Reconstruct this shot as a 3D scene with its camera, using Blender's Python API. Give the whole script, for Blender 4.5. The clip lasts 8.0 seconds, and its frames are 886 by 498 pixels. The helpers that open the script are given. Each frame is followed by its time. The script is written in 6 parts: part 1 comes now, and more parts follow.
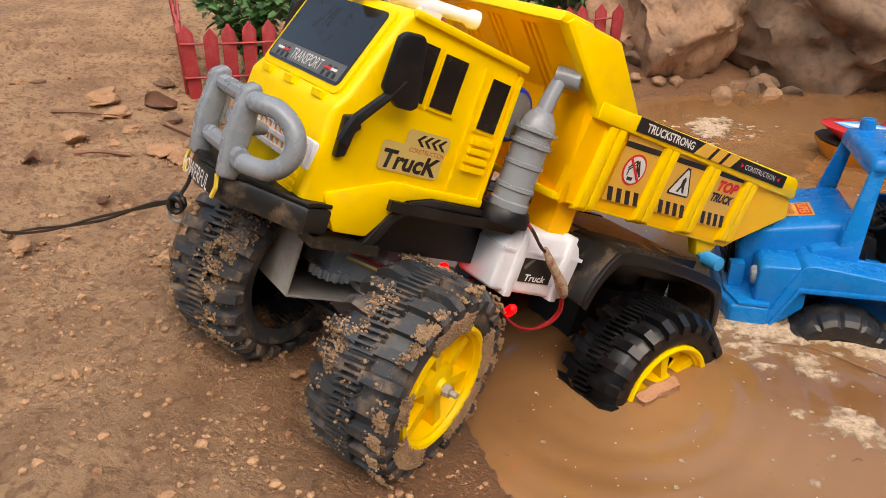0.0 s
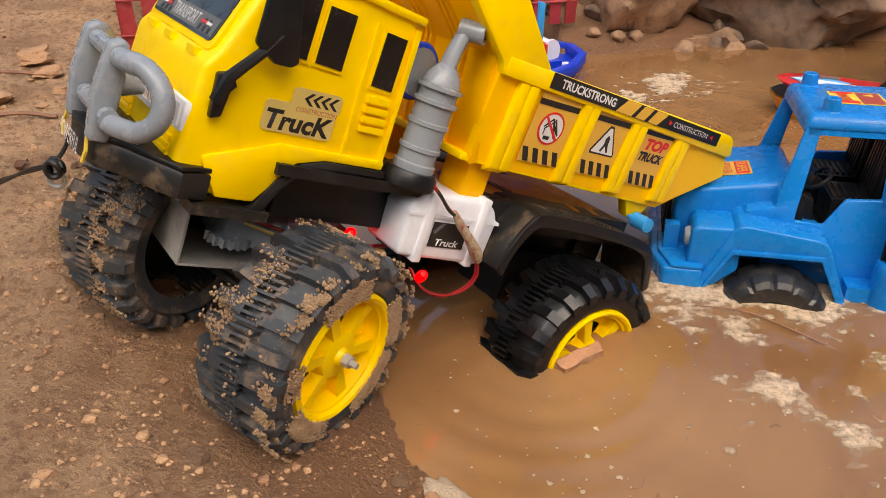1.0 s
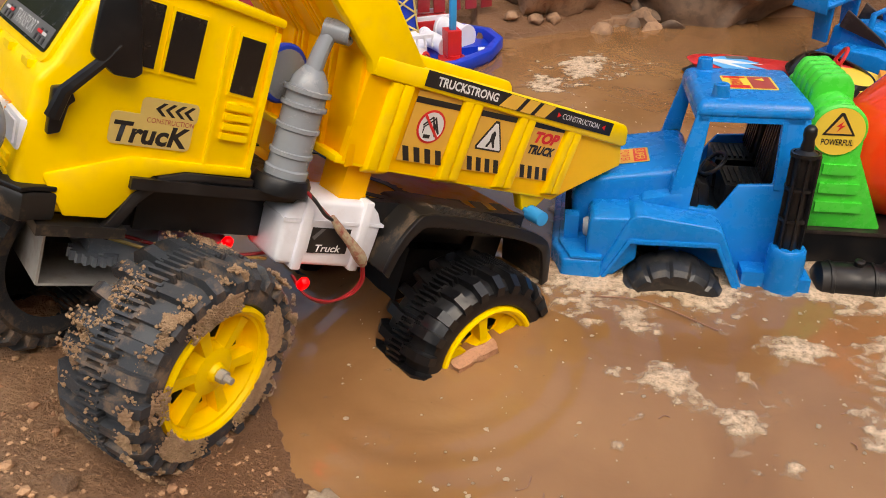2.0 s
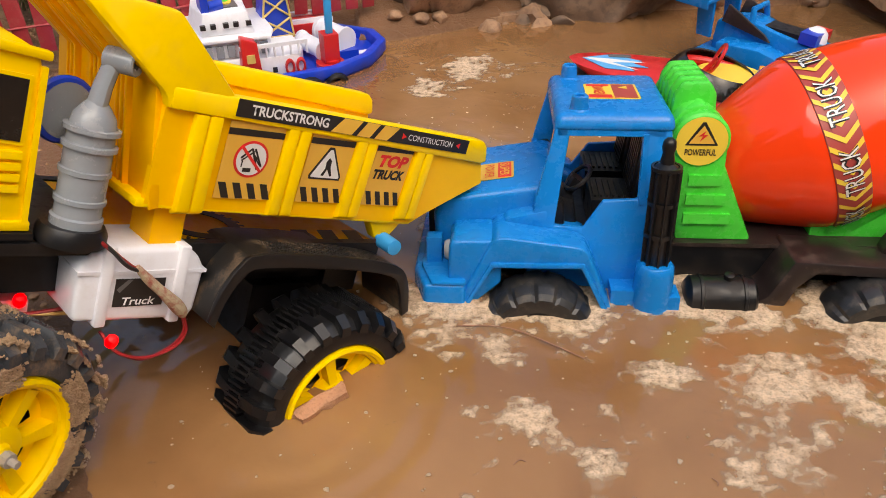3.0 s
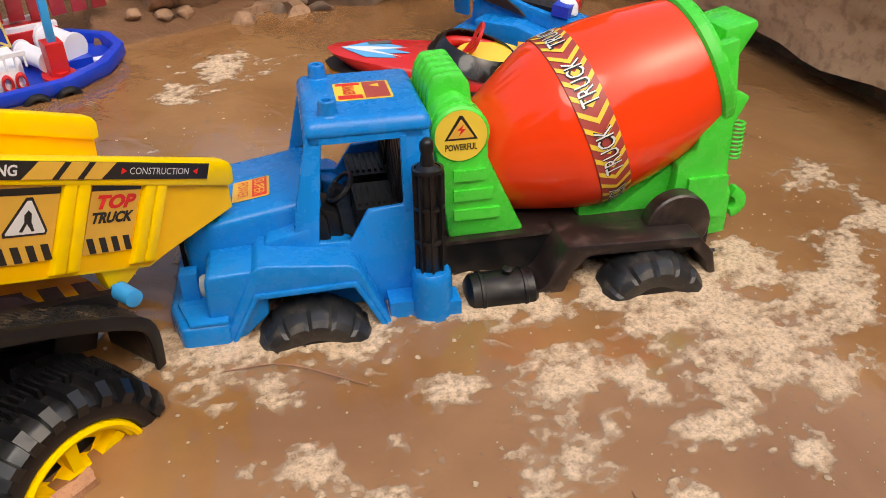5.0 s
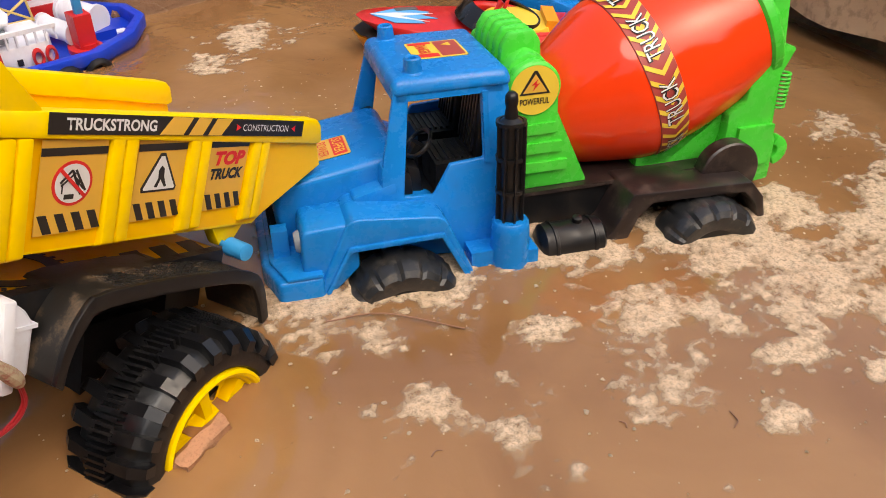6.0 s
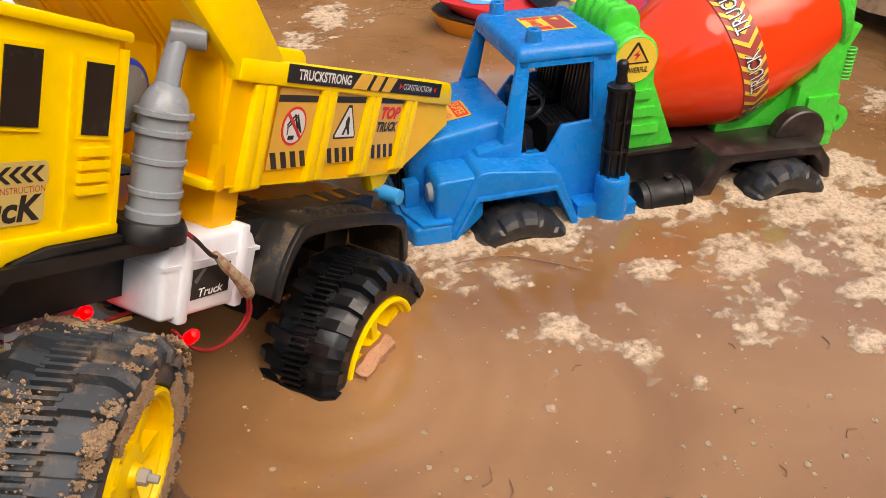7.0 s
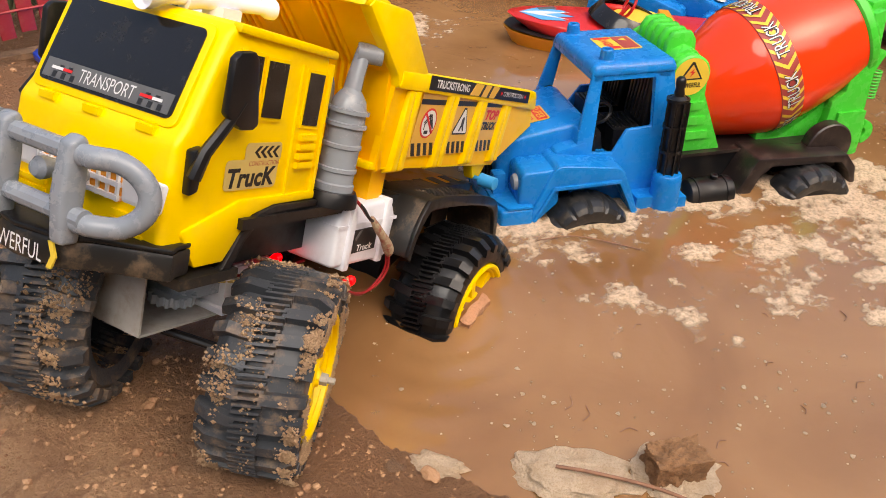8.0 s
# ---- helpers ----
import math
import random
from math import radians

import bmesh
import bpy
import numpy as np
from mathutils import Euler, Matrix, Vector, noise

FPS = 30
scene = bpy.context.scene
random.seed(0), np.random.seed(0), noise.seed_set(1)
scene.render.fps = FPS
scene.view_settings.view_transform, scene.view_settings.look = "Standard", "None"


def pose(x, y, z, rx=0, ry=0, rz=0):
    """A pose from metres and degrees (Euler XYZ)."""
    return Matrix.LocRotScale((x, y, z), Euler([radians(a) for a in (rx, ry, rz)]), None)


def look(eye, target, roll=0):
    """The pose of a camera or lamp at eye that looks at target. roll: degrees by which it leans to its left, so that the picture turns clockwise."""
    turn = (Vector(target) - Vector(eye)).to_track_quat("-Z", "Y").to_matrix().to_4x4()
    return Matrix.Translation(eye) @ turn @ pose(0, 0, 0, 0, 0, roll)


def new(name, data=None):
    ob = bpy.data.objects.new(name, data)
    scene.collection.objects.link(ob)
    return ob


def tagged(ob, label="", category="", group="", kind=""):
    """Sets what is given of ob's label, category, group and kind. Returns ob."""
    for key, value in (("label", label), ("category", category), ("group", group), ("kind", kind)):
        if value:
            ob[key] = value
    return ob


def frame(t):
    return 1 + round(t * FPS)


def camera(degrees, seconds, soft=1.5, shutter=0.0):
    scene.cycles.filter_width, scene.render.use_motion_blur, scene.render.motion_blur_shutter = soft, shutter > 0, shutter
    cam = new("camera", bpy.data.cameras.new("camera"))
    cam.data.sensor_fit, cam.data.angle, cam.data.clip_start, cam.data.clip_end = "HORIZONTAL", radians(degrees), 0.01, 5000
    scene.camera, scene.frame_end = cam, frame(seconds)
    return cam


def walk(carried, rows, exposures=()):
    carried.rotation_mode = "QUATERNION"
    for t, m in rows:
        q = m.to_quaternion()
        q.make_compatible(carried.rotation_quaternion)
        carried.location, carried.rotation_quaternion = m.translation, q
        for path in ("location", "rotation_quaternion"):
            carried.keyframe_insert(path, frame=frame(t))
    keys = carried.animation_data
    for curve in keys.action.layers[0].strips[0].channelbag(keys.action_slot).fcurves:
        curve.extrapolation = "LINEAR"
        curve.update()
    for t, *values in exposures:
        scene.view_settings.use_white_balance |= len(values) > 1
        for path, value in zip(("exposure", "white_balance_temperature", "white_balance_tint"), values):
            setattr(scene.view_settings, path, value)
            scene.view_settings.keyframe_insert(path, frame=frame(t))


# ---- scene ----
cam = camera(58.9, 8.0, soft=0.9)
PATH = [
    (0, (0.041, 0.017, 0.377), (-0.014, 1.778, -0.569), 0.1),
    (0.5, (0.07, 0.032, 0.368), (0.02, 1.77, -0.62), -0.0),
    (1, (0.097, 0.039, 0.369), (0.063, 1.75, -0.666), -0.1),
    (1.2, (0.107, 0.04, 0.376), (0.089, 1.741, -0.676), -0.2),
    (2.5, (0.177, 0.077, 0.376), (0.324, 1.749, -0.711), -0.4),
    (3, (0.216, 0.104, 0.378), (0.447, 1.756, -0.726), -0.1),
    (3.5, (0.256, 0.12, 0.377), (0.591, 1.749, -0.735), 0.2),
    (4, (0.281, 0.13, 0.372), (0.738, 1.722, -0.75), 0.5),
    (4.2, (0.289, 0.136, 0.378), (0.797, 1.705, -0.754), 0.6),
    (5.5, (0.225, 0.157, 0.373), (0.965, 1.609, -0.787), 1.4),
    (6, (0.166, 0.162, 0.372), (0.932, 1.575, -0.818), 1.6),
    (6.5, (0.094, 0.159, 0.38), (0.861, 1.557, -0.827), 2.1),
    (7, (0.04, 0.139, 0.385), (0.82, 1.532, -0.82), 2.3),
    (7.5, (-0.018, 0.102, 0.415), (0.741, 1.502, -0.795), 2.5),
    (8, (-0.064, 0.061, 0.445), (0.658, 1.482, -0.763), 3.1),
]
walk(cam, [(t, look(eye, target, roll)) for t, eye, target, roll in PATH], exposures=[(0, 0.8, 7100, 9), (4, 0.71, 7050, 9), (6.5, 0.85, 7150, 10), (8, 0.92, 7150, 11)])

# ---- world, sun ----
world = bpy.data.worlds.new("world")
scene.world = world
world.use_nodes = True
wn = world.node_tree
sky = wn.nodes.new("ShaderNodeTexSky")
sky.sky_type, sky.sun_disc = "NISHITA", False
sky.sun_elevation, sky.sun_rotation, sky.air_density, sky.dust_density = radians(58), radians(150), 1.0, 4.0
wn.links.new(sky.outputs[0], wn.nodes["Background"].inputs[0])
wn.nodes["Background"].inputs[1].default_value = 0.15
sun = new("sun", bpy.data.lights.new("sun", "SUN"))
sun.data.energy, sun.data.angle, sun.data.color = 0.75, radians(30), (1.0, 0.95, 0.88)
sun.matrix_world = look((-1.2, -1.6, 3.2), (0, 0, 0))


# ---- materials ----
def material(name, color, rough=0.5, metal=0.0, noise_scale=0.0, vary=0.0, dark=None, bump=0.0, bump_scale=None, spec=0.5,
             fine=0.0, dust=0.0, dust_color=(0.36, 0.2, 0.1), sub=0.0):
    """A surface with its colour varied by two noises, dust on it, and fine relief."""
    m = bpy.data.materials.new(name)
    m.use_nodes = True
    t = m.node_tree
    b = t.nodes["Principled BSDF"]
    b.inputs["Roughness"].default_value, b.inputs["Metallic"].default_value = rough, metal
    b.inputs["Specular IOR Level"].default_value = spec
    b.inputs["Base Color"].default_value = (*color, 1)
    if sub:
        b.inputs["Subsurface Weight"].default_value = sub
        b.inputs["Subsurface Radius"].default_value = (0.01, 0.006, 0.002)
        b.inputs["Subsurface Scale"].default_value = 0.3
    co = t.nodes.new("ShaderNodeTexCoord")
    last = None

    def noise_node(scale, detail=6.0, rough_=0.6):
        n = t.nodes.new("ShaderNodeTexNoise")
        n.inputs["Scale"].default_value, n.inputs["Detail"].default_value, n.inputs["Roughness"].default_value = scale, detail, rough_
        t.links.new(co.outputs["Object"], n.inputs["Vector"])
        return n

    def ramp(src, lo, hi):
        r = t.nodes.new("ShaderNodeMapRange")
        r.inputs[1].default_value, r.inputs[2].default_value = lo, hi
        t.links.new(src, r.inputs[0])
        return r.outputs[0]

    def mix(a, bcol, fac, amount):
        x = t.nodes.new("ShaderNodeMix")
        x.data_type = "RGBA"
        s = t.nodes.new("ShaderNodeMath")
        s.operation = "MULTIPLY"
        s.inputs[1].default_value = amount
        t.links.new(fac, s.inputs[0])
        t.links.new(s.outputs[0], x.inputs[0])
        if a is None:
            x.inputs[6].default_value = (*color, 1)
        else:
            t.links.new(a, x.inputs[6])
        x.inputs[7].default_value = (*bcol, 1)
        return x.outputs[2]

    if noise_scale and vary:
        d = dark or tuple(c * 0.45 for c in color)
        last = mix(last, d, ramp(noise_node(noise_scale).outputs[0], 0.42, 0.66), vary)
        if fine:
            last = mix(last, d, ramp(noise_node(noise_scale * 9, 3).outputs[0], 0.5, 0.62), fine)
    if dust:
        f = ramp(noise_node(55, 8, 0.7).outputs[0], 0.5, 0.72)
        last = mix(last, dust_color, f, dust)
        r = t.nodes.new("ShaderNodeMapRange")
        r.inputs[3].default_value, r.inputs[4].default_value = rough, min(1.0, rough + 0.4)
        t.links.new(f, r.inputs[0])
        t.links.new(r.outputs[0], b.inputs["Roughness"])
    if last is not None:
        t.links.new(last, b.inputs["Base Color"])
    if bump:
        bn = t.nodes.new("ShaderNodeBump")
        bn.inputs["Strength"].default_value, bn.inputs["Distance"].default_value = bump, 0.002 if bump < 1 else 0.004
        t.links.new(noise_node(bump_scale or noise_scale or 100, 8, 0.65).outputs[0], bn.inputs["Height"])
        t.links.new(bn.outputs[0], b.inputs["Normal"])
    return m


YELLOW = material("yellow_plastic", (1.0, 0.67, 0.0), 0.36, spec=0.32, noise_scale=14, vary=0.12, dark=(0.88, 0.5, 0.0), dust=0.07, bump=0.03, bump_scale=220)
GOLD = material("golden_plastic", (1.0, 0.55, 0.0), 0.36, spec=0.25, noise_scale=14, vary=0.2, dark=(0.92, 0.42, 0.0), dust=0.05, bump=0.03, bump_scale=220)
AMBER = material("amber_plastic", (1.0, 0.5, 0.0), 0.34, spec=0.3, sub=0.2, noise_scale=14, vary=0.12, dark=(0.8, 0.3, 0.0), dust=0.05, bump=0.03, bump_scale=220)
BLACK = material("black_plastic", (0.008, 0.008, 0.009), 0.33, spec=0.4, dust=0.14, dust_color=(0.1, 0.065, 0.04), bump=0.05, bump_scale=260)
DUSTY = material("dusty_black_plastic", (0.014, 0.013, 0.012), 0.38, dust=0.85, dust_color=(0.19, 0.125, 0.07), bump=0.06, bump_scale=260)
MAROON = material("dusty_dark_brown_plastic", (0.022, 0.015, 0.014), 0.3, dust=0.7, dust_color=(0.13, 0.085, 0.065), bump=0.05, bump_scale=260)
RUBBER_DRY = material("muddy_rubber", (0.042, 0.047, 0.055), 0.46, dust=0.85, dust_color=(0.34, 0.23, 0.145), bump=0.25, bump_scale=300)
RUBBER_WET = material("wet_rubber", (0.006, 0.006, 0.007), 0.28, dust=0.08, dust_color=(0.1, 0.07, 0.04), bump=0.1, bump_scale=150)
RUBBER_DARK = material("dusty_black_rubber", (0.018, 0.019, 0.021), 0.3, dust=0.5, dust_color=(0.2, 0.16, 0.12), bump=0.1, bump_scale=200)
GLASS_BLACK = material("black_window_sheet", (0.012, 0.011, 0.011), 0.12, dust=0.12, dust_color=(0.1, 0.08, 0.06))
GREY = material("grey_plastic", (0.26, 0.29, 0.33), 0.25, noise_scale=30, vary=0.2, dust=0.12, bump=0.03, bump_scale=200)
SMOKE = material("translucent_grey_plastic", (0.27, 0.3, 0.33), 0.14, noise_scale=40, vary=0.35, dark=(0.22, 0.22, 0.24), dust=0.1)
WHITE = material("white_plastic", (0.8, 0.81, 0.86), 0.35, noise_scale=30, vary=0.12, dark=(0.62, 0.62, 0.68), dust=0.14)
METAL = material("galvanised_sheet", (0.5, 0.48, 0.44), 0.55, 0.35, noise_scale=30, vary=0.3, dust=0.4, bump=0.05, bump_scale=200)
BLUE = material("blue_plastic", (0.0, 0.2, 0.6), 0.24, spec=0.36, noise_scale=14, vary=0.2, dark=(0.0, 0.17, 0.56), dust=0.06, dust_color=(0.16, 0.27, 0.42), bump=0.03, bump_scale=220)
DEEPBLUE = material("deep_blue_plastic", (0.005, 0.05, 0.55), 0.3, noise_scale=20, vary=0.15, dust=0.1)
LIGHTBLUE = material("light_blue_plastic", (0.03, 0.32, 0.7), 0.35, noise_scale=20, vary=0.15)
GREEN = material("green_plastic", (0.055, 0.66, 0.05), 0.26, noise_scale=20, vary=0.15, dark=(0.03, 0.42, 0.03), dust=0.06, bump=0.03, bump_scale=220)
RED = material("orange_red_plastic", (1.0, 0.058, 0.01), 0.1, noise_scale=16, vary=0.15, dark=(0.8, 0.04, 0.01))
SCARLET = material("red_plastic", (0.62, 0.02, 0.02), 0.3, noise_scale=20, vary=0.2, dust=0.1)
ORANGE = material("orange_plastic", (0.9, 0.35, 0.02), 0.3, noise_scale=20, vary=0.15)
FENCE = material("faded_red_plastic", (0.42, 0.035, 0.045), 0.5, noise_scale=40, vary=0.3, dust=0.45, dust_color=(0.4, 0.24, 0.16))
ROCK = material("brown_sandstone", (0.38, 0.225, 0.13), 0.85, noise_scale=14, vary=0.85, dark=(0.15, 0.09, 0.06), fine=0.4, bump=0.9, bump_scale=45)
ROCKDARK = material("grey_brown_rock", (0.24, 0.15, 0.095), 0.8, noise_scale=9, vary=0.95, dark=(0.07, 0.052, 0.042), fine=0.4, bump=0.9, bump_scale=30)
SAND = material("red_sand", (0.58, 0.36, 0.2), 0.9, noise_scale=13, vary=0.7, dark=(0.24, 0.12, 0.06), fine=0.7, bump=1.6, bump_scale=260)
WALLSTONE = material("rough_brown_wall", (0.54, 0.33, 0.19), 0.9, noise_scale=7, vary=0.55, dark=(0.22, 0.12, 0.065), fine=0.45, bump=0.9, bump_scale=60)
MUD = material("clod_of_mud", (0.36, 0.185, 0.085), 0.9, noise_scale=60, vary=0.7, fine=0.5, bump=1.0, bump_scale=300)
SANDGRIT = material("stuck_sand", (0.6, 0.4, 0.235), 0.95, noise_scale=90, vary=0.6, dark=(0.36, 0.21, 0.115), fine=0.4, bump=1.0, bump_scale=500)
FOAM = material("beige_foam", (0.7, 0.54, 0.38), 0.6, noise_scale=70, vary=0.55, dark=(0.5, 0.33, 0.19), fine=0.5, bump=0.7, bump_scale=420)
# foam: bubbles leave gaps down to the water
ft = FOAM.node_tree
fv = ft.nodes.new("ShaderNodeTexNoise")
fv.inputs["Scale"].default_value, fv.inputs["Detail"].default_value, fv.inputs["Roughness"].default_value = 300, 5, 0.7
fc = ft.nodes.new("ShaderNodeTexCoord")
ft.links.new(fc.outputs["Object"], fv.inputs["Vector"])
fm = ft.nodes.new("ShaderNodeMapRange")
fm.inputs[1].default_value, fm.inputs[2].default_value, fm.inputs[3].default_value, fm.inputs[4].default_value = 0.3, 0.56, 0.38, 1.0
ft.links.new(fv.outputs[0], fm.inputs[0])
fa = ft.nodes.new("ShaderNodeAttribute")
fa.attribute_name = "thick"
fx_ = ft.nodes.new("ShaderNodeMath")
fx_.operation, fx_.use_clamp = "MULTIPLY", True
ft.links.new(fm.outputs[0], fx_.inputs[0])
ft.links.new(fa.outputs["Fac"], fx_.inputs[1])
ft.links.new(fx_.outputs[0], ft.nodes["Principled BSDF"].inputs["Alpha"])
FOAMPAD = material("bubbly_foam", (0.7, 0.55, 0.39), 0.6, noise_scale=90, vary=0.6, dark=(0.5, 0.33, 0.19), fine=0.5, bump=1.0, bump_scale=500)
LEAF = material("green_leaf", (0.07, 0.17, 0.04), 0.5, noise_scale=60, vary=0.5, dark=(0.03, 0.09, 0.02))
STEM = material("plant_stem", (0.14, 0.15, 0.06), 0.7)
DRYLEAF = material("dry_leaf", (0.3, 0.15, 0.09), 0.8, noise_scale=60, vary=0.6)
WIRE_BLACK = material("black_wire", (0.015, 0.014, 0.014), 0.45)
WIRE_RED = material("red_wire", (0.3, 0.012, 0.015), 0.45)
TAPE = material("dirty_tape", (0.42, 0.34, 0.22), 0.7, noise_scale=250, vary=0.9, dark=(0.28, 0.05, 0.04))
BRICK = material("brick_piece", (0.5, 0.25, 0.13), 0.85, noise_scale=60, vary=0.5, fine=0.3, bump=0.6, bump_scale=200)
INK = material("black_ink", (0.015, 0.014, 0.014), 0.4)
INKWHITE = material("white_ink", (0.75, 0.75, 0.74), 0.4)
INKRED = material("red_ink", (0.7, 0.02, 0.02), 0.4)
INKYELLOW = material("yellow_ink", (0.85, 0.6, 0.06), 0.4)
INKAMBER = material("amber_sticker", (0.78, 0.45, 0.06), 0.35, noise_scale=40, vary=0.1)
INKTAN = material("tan_sticker", (0.62, 0.46, 0.14), 0.35)
INKMAROON = material("maroon_ink", (0.42, 0.06, 0.05), 0.4)
INKGREY = material("grey_ink", (0.12, 0.12, 0.12), 0.4)
INKSKY = material("sky_blue_ink", (0.1, 0.4, 0.75), 0.4)

LED = bpy.data.materials.new("red_led")
LED.use_nodes = True
LED.node_tree.nodes["Principled BSDF"].inputs["Base Color"].default_value = (0.5, 0.0, 0.0, 1)
LED.node_tree.nodes["Principled BSDF"].inputs["Emission Color"].default_value = (1, 0.0, 0.002, 1)
LED.node_tree.nodes["Principled BSDF"].inputs["Emission Strength"].default_value = 2.5

# muddy water: cloudy brown, a little see-through near its skin, glossy
WATER = bpy.data.materials.new("muddy_water")
WATER.use_nodes = True
wt = WATER.node_tree
wb = wt.nodes["Principled BSDF"]
wb.inputs["Roughness"].default_value, wb.inputs["IOR"].default_value = 0.03, 1.33
wb.inputs["Coat Weight"].default_value, wb.inputs["Coat Roughness"].default_value, wb.inputs["Coat IOR"].default_value = 1.0, 0.02, 1.5
wco = wt.nodes.new("ShaderNodeTexCoord")


def water_noise(scale, detail, distortion=0.0):
    n = wt.nodes.new("ShaderNodeTexNoise")
    n.inputs["Scale"].default_value, n.inputs["Detail"].default_value, n.inputs["Distortion"].default_value = scale, detail, distortion
    wt.links.new(wco.outputs["Object"], n.inputs["Vector"])
    return n


wr = wt.nodes.new("ShaderNodeValToRGB")
wr.color_ramp.elements[0].position, wr.color_ramp.elements[0].color = 0.3, (0.29, 0.14, 0.055, 1)
wr.color_ramp.elements[1].position, wr.color_ramp.elements[1].color = 0.7, (0.42, 0.222, 0.092, 1)
wt.links.new(water_noise(7, 5, 0.6).outputs[0], wr.inputs[0])
wt.links.new(wr.outputs[0], wb.inputs["Base Color"])
wbump = wt.nodes.new("ShaderNodeBump")
wbump.inputs["Strength"].default_value, wbump.inputs["Distance"].default_value = 0.34, 0.004
wt.links.new(water_noise(20, 4, 0.8).outputs[0], wbump.inputs["Height"])
wt.links.new(wbump.outputs[0], wb.inputs["Normal"])
wt.links.new(wbump.outputs[0], wb.inputs["Coat Normal"])
wclear = wt.nodes.new("ShaderNodeBsdfTransparent")
wclear.inputs[0].default_value = (0.85, 0.6, 0.35, 1)
wmix = wt.nodes.new("ShaderNodeMixShader")
wmix.inputs[0].default_value = 0.22
wt.links.new(wb.outputs[0], wmix.inputs[1])
wt.links.new(wclear.outputs[0], wmix.inputs[2])
wt.links.new(wmix.outputs[0], wt.nodes["Material Output"].inputs[0])


# ---- mesh tools ----
def finish(bm, name, mat, angle=35):
    bmesh.ops.recalc_face_normals(bm, faces=bm.faces)
    lim = radians(angle)
    for f in bm.faces:
        f.smooth = True
    for e in bm.edges:
        e.smooth = not (len(e.link_faces) == 2 and e.calc_face_angle(0) > lim)
    me = bpy.data.meshes.new(name)
    bm.to_mesh(me)
    bm.free()
    me.materials.append(mat)
    return me


def part(name, bm, mat, parent=None, label="", angle=35):
    ob = new(name, finish(bm, name, mat, angle))
    if parent is not None:
        ob.parent = parent
    if label:
        ob["label"] = label
    return ob


def empty(name, m):
    ob = new(name)
    ob.matrix_world = m
    return ob


def bevel(bm, w, seg=2, angle=25):
    es = [e for e in bm.edges if len(e.link_faces) == 2 and e.calc_face_angle(0) > radians(angle)]
    if w > 0 and es:
        bmesh.ops.bevel(bm, geom=es, offset=w, segments=seg, profile=0.5, affect="EDGES", clamp_overlap=True)
    return bm


def add_box(bm, lo, hi, m=None):
    c = [bm.verts.new(Vector((x, y, z)) if m is None else m @ Vector((x, y, z))) for x in (lo[0], hi[0]) for y in (lo[1], hi[1]) for z in (lo[2], hi[2])]
    for f in ((0, 1, 3, 2), (4, 6, 7, 5), (0, 4, 5, 1), (2, 3, 7, 6), (0, 2, 6, 4), (1, 5, 7, 3)):
        bm.faces.new([c[i] for i in f])
    return bm


def box(lo, hi, b=0.0, seg=2, m=None):
    return bevel(add_box(bmesh.new(), lo, hi, m), b, seg)


def add_prism(bm, pts, a, b, axis="y", inset=None):
    """A polygon drawn in (x, z), (x, y) or (y, z), drawn out from a to b along y, z or x; inset moves the second end's points."""
    def at(p, d):
        return {"y": (p[0], d, p[1]), "z": (p[0], p[1], d), "x": (d, p[0], p[1])}[axis]
    qs = inset or pts
    A = [bm.verts.new(at(p, a)) for p in pts]
    B = [bm.verts.new(at(p, b)) for p in qs]
    n = len(pts)
    bm.faces.new(A)
    bm.faces.new(B[::-1])
    for i in range(n):
        bm.faces.new((A[i], B[i], B[(i + 1) % n], A[(i + 1) % n]))
    return bm


def prism(pts, a, b, axis="y", bev=0.0, seg=2, inset=None):
    bm = add_prism(bmesh.new(), pts, a, b, axis, inset)
    bmesh.ops.recalc_face_normals(bm, faces=bm.faces)
    return bevel(bm, bev, seg)


def frame_of(d):
    d = Vector(d).normalized()
    u = d.cross(Vector((0, 0, 1)) if abs(d.z) < 0.9 else Vector((1, 0, 0))).normalized()
    return u, d.cross(u)


def add_tube(bm, path, r, seg=10, closed=False, flat=1.0):
    """A round bar along a path; r is one radius or one for each point."""
    path = [Vector(p) for p in path]
    n = len(path)
    rs = r if isinstance(r, (list, tuple)) else [r] * n
    rings, u = [], None
    for i, p in enumerate(path):
        d = (path[(i + 1) % n] - path[i - 1]) if closed else (path[min(i + 1, n - 1)] - path[max(i - 1, 0)])
        d.normalize()
        if u is None:
            u = frame_of(d)[0]
        u = (u - d * u.dot(d)).normalized()
        v = d.cross(u)
        rings.append([bm.verts.new(p + rs[i] * (math.cos(2 * math.pi * k / seg) * u + flat * math.sin(2 * math.pi * k / seg) * v)) for k in range(seg)])
    for i in range(n if closed else n - 1):
        a, b = rings[i], rings[(i + 1) % n]
        for k in range(seg):
            bm.faces.new((a[k], a[(k + 1) % seg], b[(k + 1) % seg], b[k]))
    if not closed:
        bm.faces.new(rings[0][::-1])
        bm.faces.new(rings[-1])
    return bm


def tube(path, r, seg=10, closed=False, flat=1.0):
    return add_tube(bmesh.new(), path, r, seg, closed, flat)


